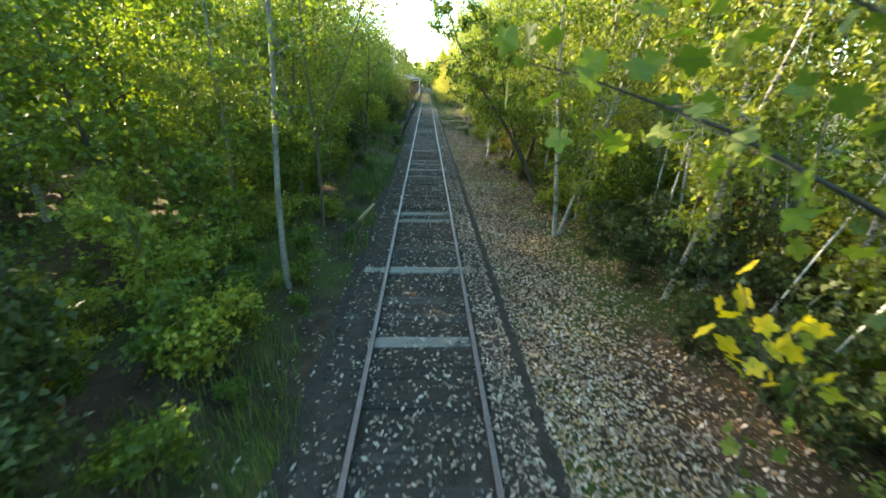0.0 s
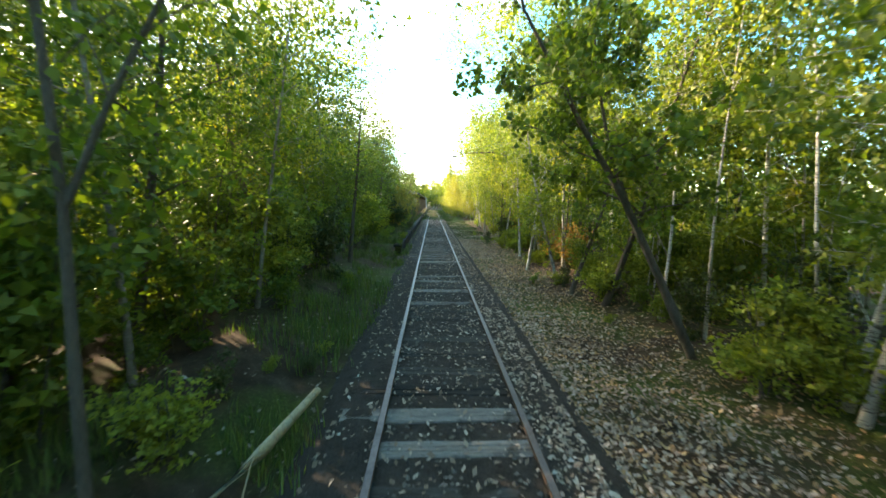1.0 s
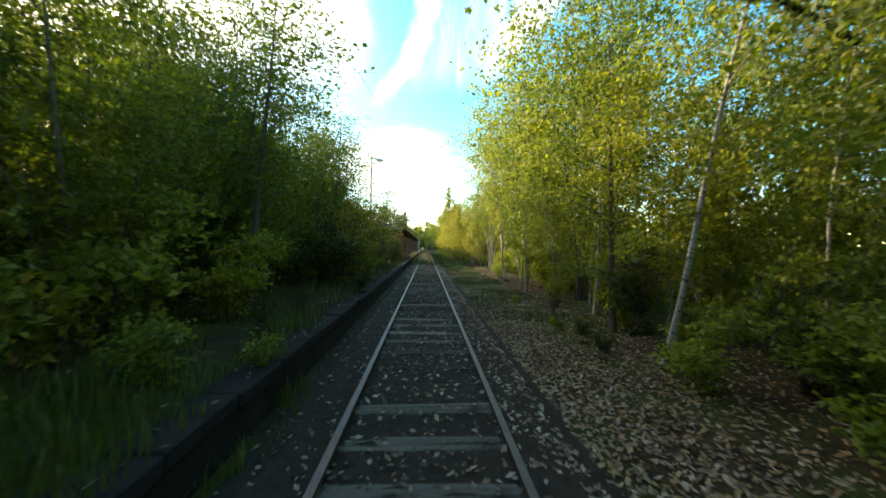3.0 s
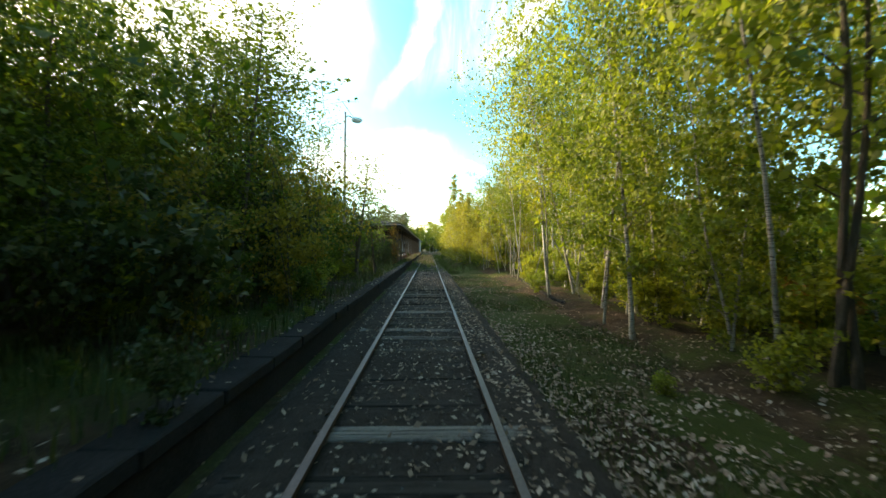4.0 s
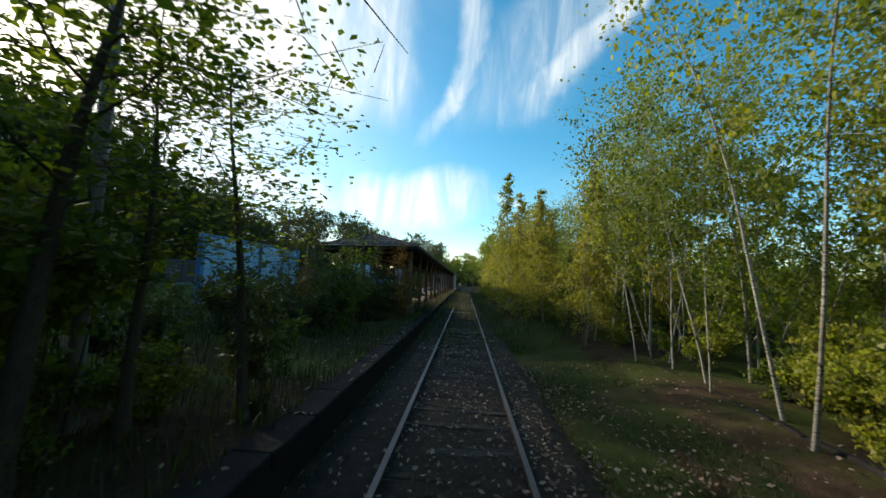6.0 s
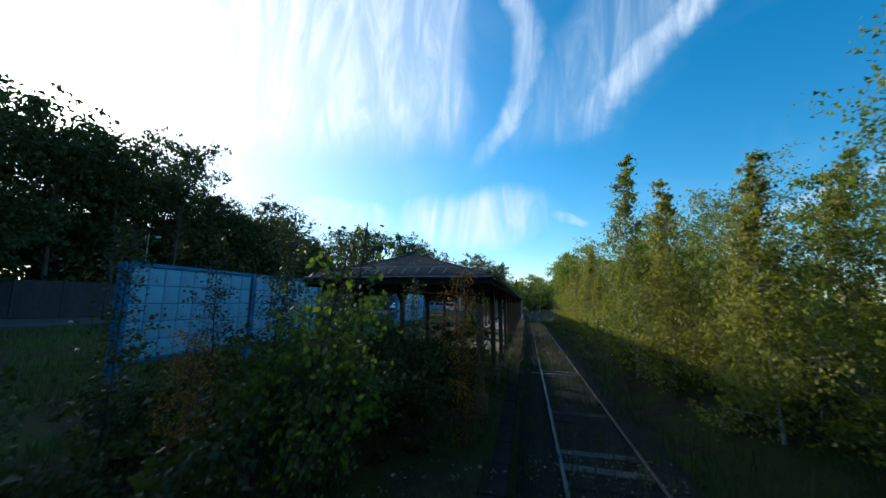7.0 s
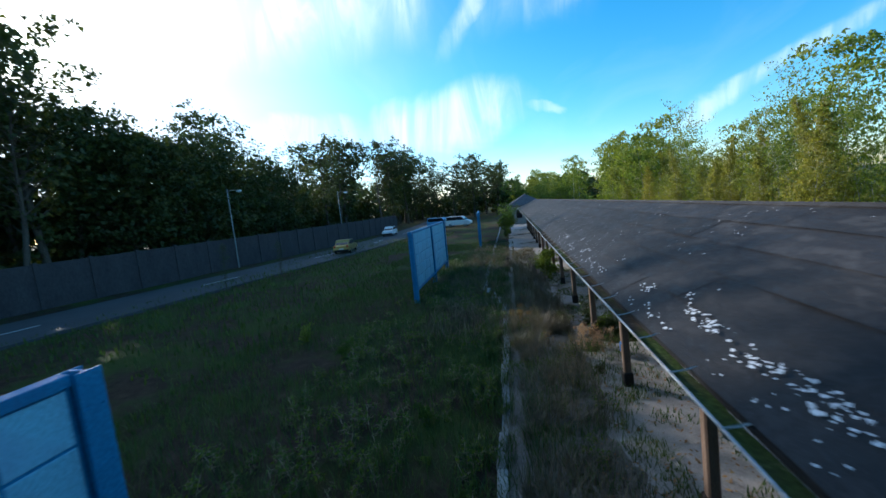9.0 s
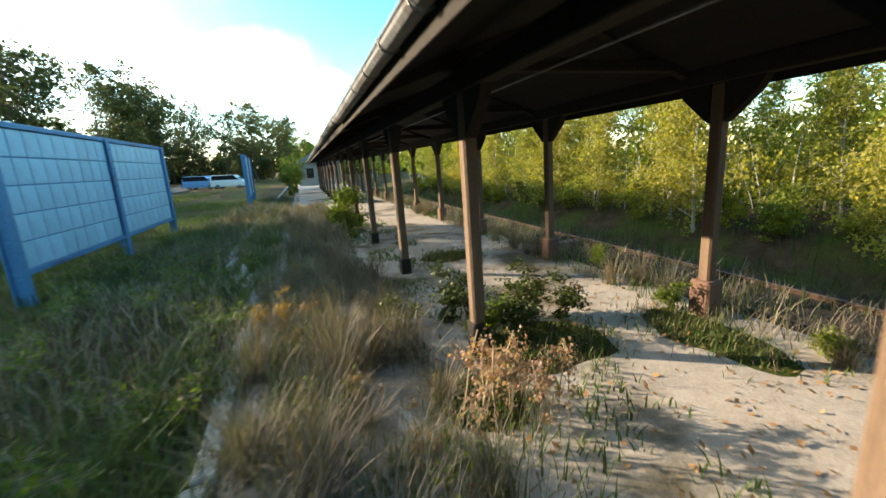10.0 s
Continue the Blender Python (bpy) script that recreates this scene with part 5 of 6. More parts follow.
for k, x, y, s in ((0, 2.9, 70.4, 0.98), (1, 3.1, 67.0, 0.9), (1, 3.4, 62.4, 0.84), (1, 3.3, 75.6, 0.72), (0, 3.1, 84.2, 0.78), (0, 3.6, 85.4, 0.8), (1, 3.2, 80.0, 0.72), (1, 3.2, 91.5, 0.8), (0, 3.6, 97.0, 0.75), (1, 3.3, 73.2, 0.7), (1, 3.5, 88.6, 0.8), (1, 3.6, 94.0, 0.75), (1, 3.3, 102.0, 0.85), (1, 3.4, 108.0, 0.85), (1, 4.0, 65.0, 0.75), (1, 4.2, 59.0, 0.85), (1, 4.1, 78.0, 0.7)):
    plant(spires[k], x, y, s, 61 * y, (rng.uniform(-2, 2), rng.uniform(-2, 2)))
    bank.append((x, y))
drawn_tree("leaning_tree", [([(4.0, 13.3, -0.1), (3.15, 13.1, 1.4), (2.4, 12.85, 2.55), (1.6, 12.5, 3.5), (0.8, 12.3, 4.7), (0.25, 12.2, 6.3)], 0.075),
                            ([(3.6, 13.2, 0.7), (2.9, 13.3, 2.0), (2.45, 13.5, 3.3), (2.2, 13.6, 4.6), (2.1, 13.6, 5.8)], 0.055)],
           91, 18, 1.5, 8500, 0.085, M_bark, M_leaf_green, "dark forked tree leaning over the track with green leaves")
drawn_tree("bent_tree", [([(6.7, 45.1, -0.1), (6.35, 44.95, 1.6), (5.9, 44.8, 2.9), (5.25, 44.7, 4.1), (4.7, 44.6, 5.2), (4.3, 44.5, 6.6)], 0.11),
                         ([(5.9, 44.8, 2.85), (6.3, 45.1, 4.2), (6.4, 45.3, 5.6), (6.3, 45.4, 7.0)], 0.06)],
           92, 9, 1.3, 1500, 0.085, M_grey_bark, M_leaf_birch, "thick bent tree with grey limbs and thin leaves")
plant(gnarled, 5.2, 36.0, 1.0, 10, (0, -4))
plant(maple, 4.9, 19.6, 1.0, 60, (0, -6))
plant(golden_maple, 5.2, 23.2, 1.0, 60, (0, -3))
plant(golden_maple, -4.6, 17.2, 0.9, 200, (0, 2))
plant(forked, -2.55, 9.9, 1.0, 0)
for k, x, y, s, lean_x in ((0, -2.45, 6.85, 1.0, 2.6), (1, -3.5, 11.6, 1.0, -2), (0, -4.3, 9.2, 0.9, 3), (1, -3.5, 14.6, 1.0, 3), (0, -3.9, 17.6, 0.85, -2), (1, -3.8, 20.6, 1.0, 4), (0, -4.4, 24.5, 0.85, 0), (1, -4.2, 28.4, 0.9, 3)):
    plant(grey_poles[k], x, y, s, 47 * y, (rng.uniform(-2, 2), lean_x))
plant(birches[3], -5.4, 13.0, 0.9, 0)
plant(birches[3], -5.2, 22.0, 0.95, 120)
plant(birches[3], 6.2, 31.0, 1.0, 70)
for tree, x, y, s, lean_x in ((greens[2], 3.9, 16.4, 0.85, -12), (birches[1], 3.7, 19.3, 0.95, -15), (birches[0], 3.3, 21.6, 0.95, -14), (greens[2], 3.5, 17.6, 0.8, -13), (birches[0], 3.8, 25.0, 0.95, -13), (birches[2], 3.9, 29.6, 0.95, -12), (greens[0], 4.1, 31.8, 0.9, -10), (mid_birches[1], 4.0, 38.8, 0.95, -7),
                              (greens[2], -3.9, 16.0, 0.85, 8), (birches[1], -3.7, 19.2, 0.85, 8), (greens[0], -3.8, 23.0, 0.8, 6), (greens[2], -4.2, 12.6, 0.9, 6)):
    plant(tree, x, y, s, 53 * y, (rng.uniform(-2, 2), lean_x))
plant(poplar, -3.0, 20.4, 1.1, 40, (0, 3), wide=1.6)
plant(poplar, -3.6, 31.5, 1.15, 0)
for x, y, s, w in ((-4.3, 40.6, 1.05, 1.2), (-4.3, 42.6, 0.95, 1.1), (-4.2, 45.4, 0.84, 1.1), (-5.1, 43.6, 1.1, 1.3)):
    plant(poplar, x, y, s, 71 * y, z=PLAT_Z, wide=w)
for x, y, s, w in ((-2.95, 47.9, 0.78, 1.5), (-2.4, 49.8, 0.62, 1.5), (-3.1, 49.0, 0.64, 1.4)):
    plant(poplar, x, y, s, 90 * y, z=PLAT_Z, wide=w)
for x, y, s in ((-2.75, 39.7, 1.0), (-3.0, 41.2, 0.95), (-3.1, 36.6, 0.8)):
    plant(golden_shrub, x, y, s, 50 * y, z=PLAT_Z)
bank += [(4.0, 13.3), (3.2, 13.1), (5.2, 36.0), (4.9, 19.6)]
# Birch wood on the right: a ragged front, then deeper rows.
scatter(poles, 4.1, 8.0, 3, 60, 46, 0.8, 1.1, 0.7, bank=bank)
scatter(stripes, 4.3, 8.5, 4, 60, 40, 0.85, 1.2, 0.6, bank=bank)
scatter(mid_birches, 5.6, 8.6, -4, 62, 9, 0.8, 1.1, 1.2, bank=bank)
scatter(spires, 4.2, 8.0, 60, 75, 9, 0.5, 0.75, 1.2, bank=bank)
scatter(spires, 4.0, 8.0, 75, 104, 16, 0.55, 0.8, 1.2, bank=bank)
scatter(thin_birches, 3.6, 8.0, 100, 130, 16, 0.75, 1.0, 1.3, bank=bank)
scatter(thin_birches, 8.5, 18, -6, 130, 20, 0.8, 1.1, 1.5, bank=bank)
scatter(greens, 5.2, 8.4, -2, 34, 9, 0.75, 1.0, 1.4, bank=bank)
scatter(greens, 7.5, 12.5, 2, 18, 9, 0.85, 1.05, 1.5, bank=bank)
scatter(stripes, 5.0, 11.0, 3, 18, 22, 0.9, 1.2, 0.5, bank=bank)
# Thicket on the left until the cutting opens.
opens = lambda x, y: (y < 46 or x < -(y - 47) * 0.78 - 2.6) and (y > 5.5 or y < -5 or x < -4.6)
bank = [(-2.5, 9.9), (-3.6, 31.5)]
for k, x, y, s in ((0, -5.2, 42.6, 0.9), (1, -5.9, 44.4, 0.9), (0, -6.7, 46.2, 0.95)):
    plant(greens[k], x, y, s, 31 * y)
    bank.append((x, y))
scatter(greens, -6.4, -4.1, -3, 33, 12, 0.6, 0.9, 1.4, opens, bank=bank)
scatter(greens, -6.0, -3.9, 29, 38, 7, 0.66, 0.85, 1.1, opens, bank=bank)
scatter(greens, -6.8, -4.7, 38, 47, 10, 0.58, 0.76, 1.0, opens, bank=bank)
scatter(greens, -7.4, -5.5, 32, 42.5, 7, 0.85, 1.05, 1.1, opens, bank=bank)
scatter(thin_greens, -11, -6, -6, 46, 18, 0.75, 1.0, 1.5, opens, bank=bank)
scatter(mid_birches, -9, -5.4, -5, 46, 7, 0.8, 1.0, 1.3, bank=bank)
scatter(thickets, -5.2, -3.4, -3, 48, 26, 0.7, 1.0, 1.1, opens)
scatter(shrubs, -4.4, -2.5, -2, 50, 40, 0.6, 1.0, 0.7)
scatter(thickets, -9, -5, -3, 44, 12, 0.6, 0.9, 1.3)
scatter([shrubs[0], shrubs[1], thickets[0]], -6.0, -3.2, 10.5, 19, 22, 0.6, 0.95, 0.7, lambda x, y: abs(x + 2.5) > 0.9)
scatter(shrubs[:2], -9.5, -4.2, 8, 44, 14, 0.6, 0.95, 0.9)
scatter([shrubs[0], shrubs[2], shrubs[0]], -6.2, -2.2, 1.4, 8.5, 30, 0.45, 0.85, 0.6)
scatter(poles, 4.4, 9.0, 64, 110, 20, 0.65, 0.85, 0.9)
scatter([shrubs[1], thickets[0], shrubs[1], shrubs[0]], 3.9, 6.6, 1.5, 9, 16, 0.6, 0.85, 0.8)
scatter(thickets + shrubs, 4.0, 6.2, 9, 13, 8, 0.6, 0.85, 0.9, lambda x, y: abs(y - 10.2) > 1.0 or x > 5)
scatter(thickets, 6.5, 11.0, 3, 20, 16, 0.7, 1.0, 1.0)
scatter(thickets, 5.2, 9.0, -3, 62, 24, 0.5, 0.85, 1.0)
scatter([thickets[1], thickets[1], shrubs[0]], 4.9, 8.2, 34, 62, 38, 0.45, 0.75, 0.7)
scatter([thickets[0], thickets[1], shrubs[0]], 4.3, 7.2, 13, 34, 26, 0.45, 0.75, 0.7)
scatter([bushy], 4.9, 7.0, 24, 44, 8, 0.8, 1.1, 1.6)
scatter(stripes, 3.6, 8.5, 58, 112, 80, 0.75, 1.05, 0.55)
scatter([bushy], 8.0, 13, 0, 110, 12, 0.8, 1.1, 1.8)
scatter([rusty], 4.6, 8, 10, 38, 7, 0.7, 1.2, 1.5)
scatter([shrubs[2], thickets[1]], 3.4, 5.2, 9.5, 30, 16, 0.4, 0.62, 0.8)
scatter(shrubs, 3.7, 7.0, -2, 62, 34, 0.45, 0.9, 0.8, lambda x, y: x > 4.3 or y < 30)
scatter(thickets, 4.0, 8, 60, 112, 26, 0.45, 0.7, 1.1)
scatter([thickets[1]], 3.1, 4.2, 58, 112, 26, 0.4, 0.62, 1.0)
scatter([shrubs[2], shrubs[0]], 2.8, 4.4, 60, 112, 22, 0.7, 1.1, 0.8)
scatter(shrubs, -3.1, -1.75, 3, 42, 30, 0.18, 0.36, 0.45)
scatter(shrubs, 2.7, 4.2, 12, 46, 16, 0.16, 0.32, 0.6)
# Woods beyond the road: tall ones where the sun stands, lower ones past them.
bank = [(-43, 101.5), (-42.4, 105.5), (-44.5, 108.5), (-46, 103.5)]
for (x, y), s in zip(bank, (0.92, 0.85, 0.85, 0.95)):
    plant(bare, x, y, s, 90 * x)
for x, y, s in ((-43, 79.5, 1.04), (-41.5, 84, 0.95), (-43.5, 88, 0.95), (-42, 91.8, 1.13), (-43.5, 95.0, 0.84), (-42, 75, 1.0), (-44.5, 98.6, 0.84), (-42.5, 97.0, 0.82)):
    bank.append((x, y))
    plant(oaks[1], x, y, s, 77 * y)
scatter([oaks[0], oaks[1], oaks[1], bare], -47, -40, 46, 94, 16, 0.85, 1.1, 3.0, bank=bank)
scatter([oaks[2]], -46, -39.5, 46, 92, 12, 0.7, 1.1, 2.0, bank=bank)
scatter([oaks[0], oaks[1], bare], -55, -47, 50, 97, 9, 0.95, 1.1, 3.2, bank=bank)
for y, s in ((97.5, 1.16), (98.9, 1.12), (100.2, 1.17), (101.6, 1.14), (103.2, 1.17), (105.0, 1.16), (107.4, 1.14), (110, 1.1), (113.5, 1.0), (117, 1.08), (121, 1.02), (125, 1.1)):
    plant(oaks[2], -41.2 + 0.8 * math.sin(y), y, s, 50 * y)
scatter(oaks + [bare], -52, -42.5, 111, 134, 11, 0.84, 1.0, 2.2, bank=bank)
scatter(oaks + [bare], -44, -36, 134, 200, 22, 1.0, 1.25, 2.6, bank=bank)
scatter(oaks, -32, -8, 170, 215, 12, 0.75, 0.95, 3.0, bank=bank)
scatter(thin_greens + thin_birches, -7, 14, 146, 205, 26, 0.9, 1.2, 2.2)
# Saplings and brambles on the overgrown platform before the canopy.
for x, y, s in ((-3.9, 41.9, 1.4), (-4.3, 43.3, 1.4), (-4.6, 45.7, 1.4), (-4.9, 41.0, 1.5)):
    plant(shrubs[1], x, y, s, 39 * y, z=PLAT_Z)
for k, x, y, s, t in ((0, -4.5, 59.6, 1.0, 10), (0, -5.3, 58.9, 1.1, 80), (1, -2.45, 60.5, 0.98, 200), (0, -3.35, 60.6, 0.82, 300), (0, -5.4, 59.4, 1.05, 150), (1, -4.9, 57.2, 0.7, 33), (0, -6.1, 58.9, 1.0, 210), (1, -2.3, 60.6, 0.6, 90), (0, -5.6, 56.8, 0.9, 20)):
    plant(saplings[k], x, y, s, t, z=PLAT_Z - 0.05)
for x, y, s in ((-3.9, 44.5, 1.0), (-4.4, 46.6, 1.1), (-3.8, 48.6, 0.95), (-5.0, 50.0, 1.05), (-5.6, 48.0, 1.2)):
    plant(thickets[0], x, y, s, 70 * y, z=PLAT_Z)
plant(thickets[0], -3.8, 58.5, 0.76, 200, z=PLAT_Z)
plant(thickets[0], -4.6, 58.4, 0.72, 40, z=PLAT_Z)
plant(thickets[0], -5.9, 59.6, 0.66, 140, z=PLAT_Z)
plant(shrubs[1], -4.0, 56.4, 0.75, 10, z=PLAT_Z)
for x, y, s in ((-6.6, 60.2, 0.86), (-5.2, 60.6, 0.84), (-4.2, 60.9, 0.78), (-3.2, 60.3, 0.74), (-6.9, 58.2, 0.8), (-5.0, 57.4, 0.74), (-7.3, 56.6, 0.8), (-6.2, 55.4, 0.8), (-7.6, 60.6, 0.8), (-4.0, 56.0, 0.62)):
    plant(shrubs[1], x, y, s, 83 * y, z=PLAT_Z - 0.05, wide=1.25)
for x, y, s in ((-6.0, 62.6, 0.8), (-5.0, 63.4, 0.85), (-4.2, 62.8, 0.8), (-3.4, 63.6, 0.85), (-2.8, 62.7, 0.7), (-5.6, 64.6, 0.8), (-4.3, 65.2, 0.85), (-3.2, 65.6, 0.8)):
    plant(shrubs[1], x, y, s, 67 * y, z=PLAT_Z - 0.05, wide=1.3)
for x, y, s in ((-3.75, 57.1, 0.98), (-3.2, 56.5, 0.66), (-4.35, 57.9, 0.8)):
    plant(leafy_sapling, x, y, s, 29 * y, z=PLAT_Z - 0.05)
scatter(shrubs[:2], -7.8, -2.4, 44, 61, 34, 0.45, 0.8, 0.65, keep=lambda x, y: x < -3.4 or y < 52)


# ---- far woods, too far off to tell trees apart ----
def woods(name, seed, spots, mat, label, leaf=0.5, per=420):
    rs = np.random.RandomState(seed)
    cen = []
    for x, y, h in spots:
        lobes = np.stack([x + rs.normal(size=9) * 1.3, y + rs.normal(size=9) * 1.3, h * rs.uniform(0.08, 0.92, 9)], 1)
        k = rs.randint(0, 9, per)
        ball = rs.normal(size=(per, 3))
        ball *= (1.7 * rs.rand(per, 1) ** 0.5) / np.linalg.norm(ball, axis=1)[:, None]
        p = lobes[k] + ball
        p[:, 2] = np.maximum(p[:, 2], 0.2 + 0.5 * rs.rand(per))
        cen.append(p)
    V, F = leaf_quads(rs, np.concatenate(cen), leaf * 1.25, tri=True)
    return tagged(mesh_part(name, V.tolist(), F.tolist(), mat), label, "woods", kind="stuff")


rs = np.random.RandomState(5)
woods("far_woods", 61, [(14 + rs.rand() * 14, y + rs.uniform(-2, 2), rs.uniform(6.5, 8.0) if y < 16 else rs.uniform(3.5, 5.5)) for y in range(-14, 190, 3)], M_leaf_birch, "yellow-green birch wood far behind the track", 0.42)
woods("far_woods", 62, [(-11 - rs.rand() * 5, y + rs.uniform(-2, 2), rs.uniform(6.5, 8.5) if y < 17 else rs.uniform(4.5, 6.2)) for y in range(-14, 50, 2)], M_leaf_green, "dense green wood behind the bank", 0.4, 700)
woods("far_woods", 68, [(9.5 + rs.rand() * 4, y + rs.uniform(-1, 1), rs.uniform(2.2, 3.8)) for y in range(28, 112, 2)], M_leaf_birch, "low yellow-green thicket deep in the birch wood", 0.24, 480)
woods("far_woods", 69, [(-7.6 - rs.rand() * 3, y + rs.uniform(-0.5, 0.5), rs.uniform(5.2, 7.0)) for y in range(33, 48)], M_leaf_green, "dense green thicket behind the old platform", 0.17, 900)
woods("far_woods", 63, [(-58 - rs.rand() * 14, y + rs.uniform(-2, 2), rs.uniform(13, 17)) for y in range(20, 230, 3)], M_leaf_dark, "dark tall woods far beyond the road", 0.9)
woods("far_woods", 66, [(-45 - rs.rand() * 7, y + rs.uniform(-1, 1), rs.uniform(8, 11)) for y in range(30, 170, 2)], M_leaf_dark, "dark undergrowth of the woods beyond the road", 0.55, 760)
woods("far_woods", 67, [(x + rs.uniform(-1, 1), 203 + rs.rand() * 8, rs.uniform(6, 10)) for x in range(-62, 30, 2)], M_leaf_dark, "dark undergrowth closing the far end", 0.6, 500)
woods("far_woods", 64, [(x + rs.uniform(-2, 2), 215 + rs.rand() * 25, rs.uniform(9, 14)) for x in range(-60, 60, 3)], M_leaf_dark, "dark woods closing the far end", 0.9)
woods("far_woods", 65, [(x + rs.uniform(-2, 2), -24 - rs.rand() * 12, rs.uniform(9, 12)) for x in range(-40, 40, 3)], M_leaf_green, "green woods behind the start", 0.6)


# ---- ground cover ----
def stuff(name, V, F, mat, label, category):
    return tagged(mesh_part(name, V, F, mat), label, category, kind="stuff")


def fallen(count, seed, field):
    rs = np.random.RandomState(seed)
    cen = []
    while len(cen) < count:
        x, y = field(rs)
        zz_ = (PLAT_Z if PLAT_L < x < PLAT_R and y > PLAT_Y0 else max(ground_z(x, y), 0.085 if abs(x) < 1.3 else -1))
        cen.append((x, y, zz_ + rs.uniform(0.008, 0.035)))
    n = len(cen)
    c = np.array(cen)
    a = rs.uniform(0, 6.28, n)
    u = np.stack([np.cos(a), np.sin(a), rs.normal(size=n) * 0.35], 1)
    w = np.stack([-np.sin(a), np.cos(a), rs.normal(size=n) * 0.35], 1)
    s = rs.uniform(0.014, 0.044, (n, 1))
    V = np.stack([c - u * s, c + w * s * 0.6, c + u * s * 1.1, c - w * s * 0.6], 1).reshape(-1, 3)
    return V.tolist(), np.arange(4 * n).reshape(-1, 4).tolist()


def right_litter(rs):
    return 0.85 + abs(rs.normal()) * 1.7, -2 + 58 * rs.rand() ** 1.5


def track_litter(rs):
    return rs.uniform(-1.5, 1.4), -2 + 64 * rs.rand() ** 1.4


def near_litter(rs):
    return 0.85 + abs(rs.normal()) * 1.8, rs.uniform(-1, 16)


def brown_litter(rs):
    return 1.3 + abs(rs.normal()) * 2.4, rs.uniform(3, 33)


def strip_litter(rs):
    return 1.2 + abs(rs.normal()) * 1.8, rs.uniform(24, 40)


def left_litter(rs):
    return -1.2 - abs(rs.normal()) * 1.6, rs.uniform(-2, 60)


stuff("fallen_leaves", *fallen(26000, 1, right_litter), M_litter, "dry brown and pale fallen leaves on the ground", "leaves")
stuff("fallen_leaves", *fallen(11000, 4, near_litter), M_litter, "thick carpet of pale fallen leaves beside the rails", "leaves")
stuff("fallen_leaves", *fallen(16000, 6, brown_litter), M_litter_brown, "brown fallen leaves under the birches", "leaves")
stuff("fallen_leaves", *fallen(12000, 2, track_litter), M_litter, "dry fallen leaves lying between the rails", "leaves")
stuff("fallen_leaves", *fallen(7000, 9, strip_litter), M_litter, "pale fallen leaves along the edge of the birches", "leaves")
stuff("fallen_leaves", *fallen(3000, 3, left_litter), M_litter, "dry fallen leaves on the dark bank", "leaves")

# Moss carpet beside the track.
px, py = np.linspace(1.25, 4.3, 18), np.arange(27.0, 63.0, 0.2)
V = []
for y in py:
    for x in px:
        n_ = noise.noise((x * 0.9, y * 0.5, 2.0)) + 0.5 * noise.noise((x * 3, y * 2.2, 7.0))
        edge = smooth(1.3, 1.9, x + 0.2 * n_) * smooth(4.3, 3.4, x + 0.4 * n_) * smooth(29, 38, y + 5 * n_)
        V.append((x, y, ground_z(x, y) - 0.05 + 0.068 * edge + 0.045 * n_))
F = [(j * 18 + i, j * 18 + i + 1, j * 18 + i + 19, j * 18 + i + 18) for j in range(len(py) - 1) for i in range(17)]
moss = stuff("moss", V, F, M_moss, "low green moss carpet beside the disused track", "moss")
for f in moss.data.polygons:
    f.use_smooth = True

# Loose stones of the ballast.
rs = np.random.RandomState(8)
n = 11000
c = np.stack([rs.uniform(-1.55, 1.6, n), -2 + 64 * rs.rand(n) ** 1.15, np.zeros(n)], 1)
c[:, 2] = 0.075 * (np.abs(c[:, 0]) < 1.3) - 0.01 + rs.uniform(0, 0.025, n)
octa = np.array([(1, 0, 0), (0, 1, 0), (-1, 0, 0), (0, -1, 0), (0, 0, 0.8), (0, 0, -0.8)], float)
V = (c[:, None] + octa[None] * rs.uniform(0.012, 0.034, (n, 1, 1)) * rs.uniform(0.6, 1.3, (n, 6, 1))).reshape(-1, 3)
tri = np.array([(0, 1, 4), (1, 2, 4), (2, 3, 4), (3, 0, 4)])
F = (tri[None] + 6 * np.arange(n)[:, None, None]).reshape(-1, 3)
stuff("gravel", V.tolist(), F.tolist(), M_stone, "grey ballast stones between the sleepers", "gravel")


def grass(name, count, seed, field, height, mat, label, width=0.006, lean=0.5):
    rs = np.random.RandomState(seed)
    pts_ = []
    while len(pts_) < count:
        x, y, k = field(rs)
        zz_ = PLAT_Z if PLAT_L + 0.3 < x < PLAT_R and y > PLAT_Y0 else ground_z(x, y)
        pts_.append((x, y, zz_ - 0.02, k))
    p = np.array(pts_)
    n = len(p)
    a = rs.uniform(0, 6.28, n)
    h = height * p[:, 3] * rs.uniform(0.5, 1.3, n)
    bend = rs.uniform(0.1, lean, n) * h
    dx, dy = np.cos(a), np.sin(a)
    w = width * rs.uniform(0.7, 1.5, n)
    base = p[:, :3]
    side = np.stack([-dy * w, dx * w, np.zeros(n)], 1)
    mid_ = base + np.stack([dx * bend * 0.35, dy * bend * 0.35, h * 0.6], 1)
    tip = base + np.stack([dx * bend, dy * bend, h], 1)
    V = np.stack([base - side, base + side, mid_ + side * 0.8, mid_ - side * 0.8, tip], 1).reshape(-1, 3)
    F = []
    for k in range(n):
        F += [(5 * k, 5 * k + 1, 5 * k + 2, 5 * k + 3), (5 * k + 3, 5 * k + 2, 5 * k + 4)]
    return stuff(name, V.tolist(), F, mat, label, "grass")


def clumped(x0, x1, y0, y1, scale, cut):
    def field(rs):
        while True:
            x, y = rs.uniform(x0, x1), rs.uniform(y0, y1)
            v = noise.noise((x * scale, y * scale, 9.0)) * 0.5 + 0.5
            if v > cut:
                return x, y, 0.5 + v
    return field


grass("meadow_grass", 34000, 21, clumped(-17, -8.3, 58, 108, 0.35, 0.3), 0.3, M_grass_green, "rough dark green meadow grass beside the platform", 0.007, 0.9)
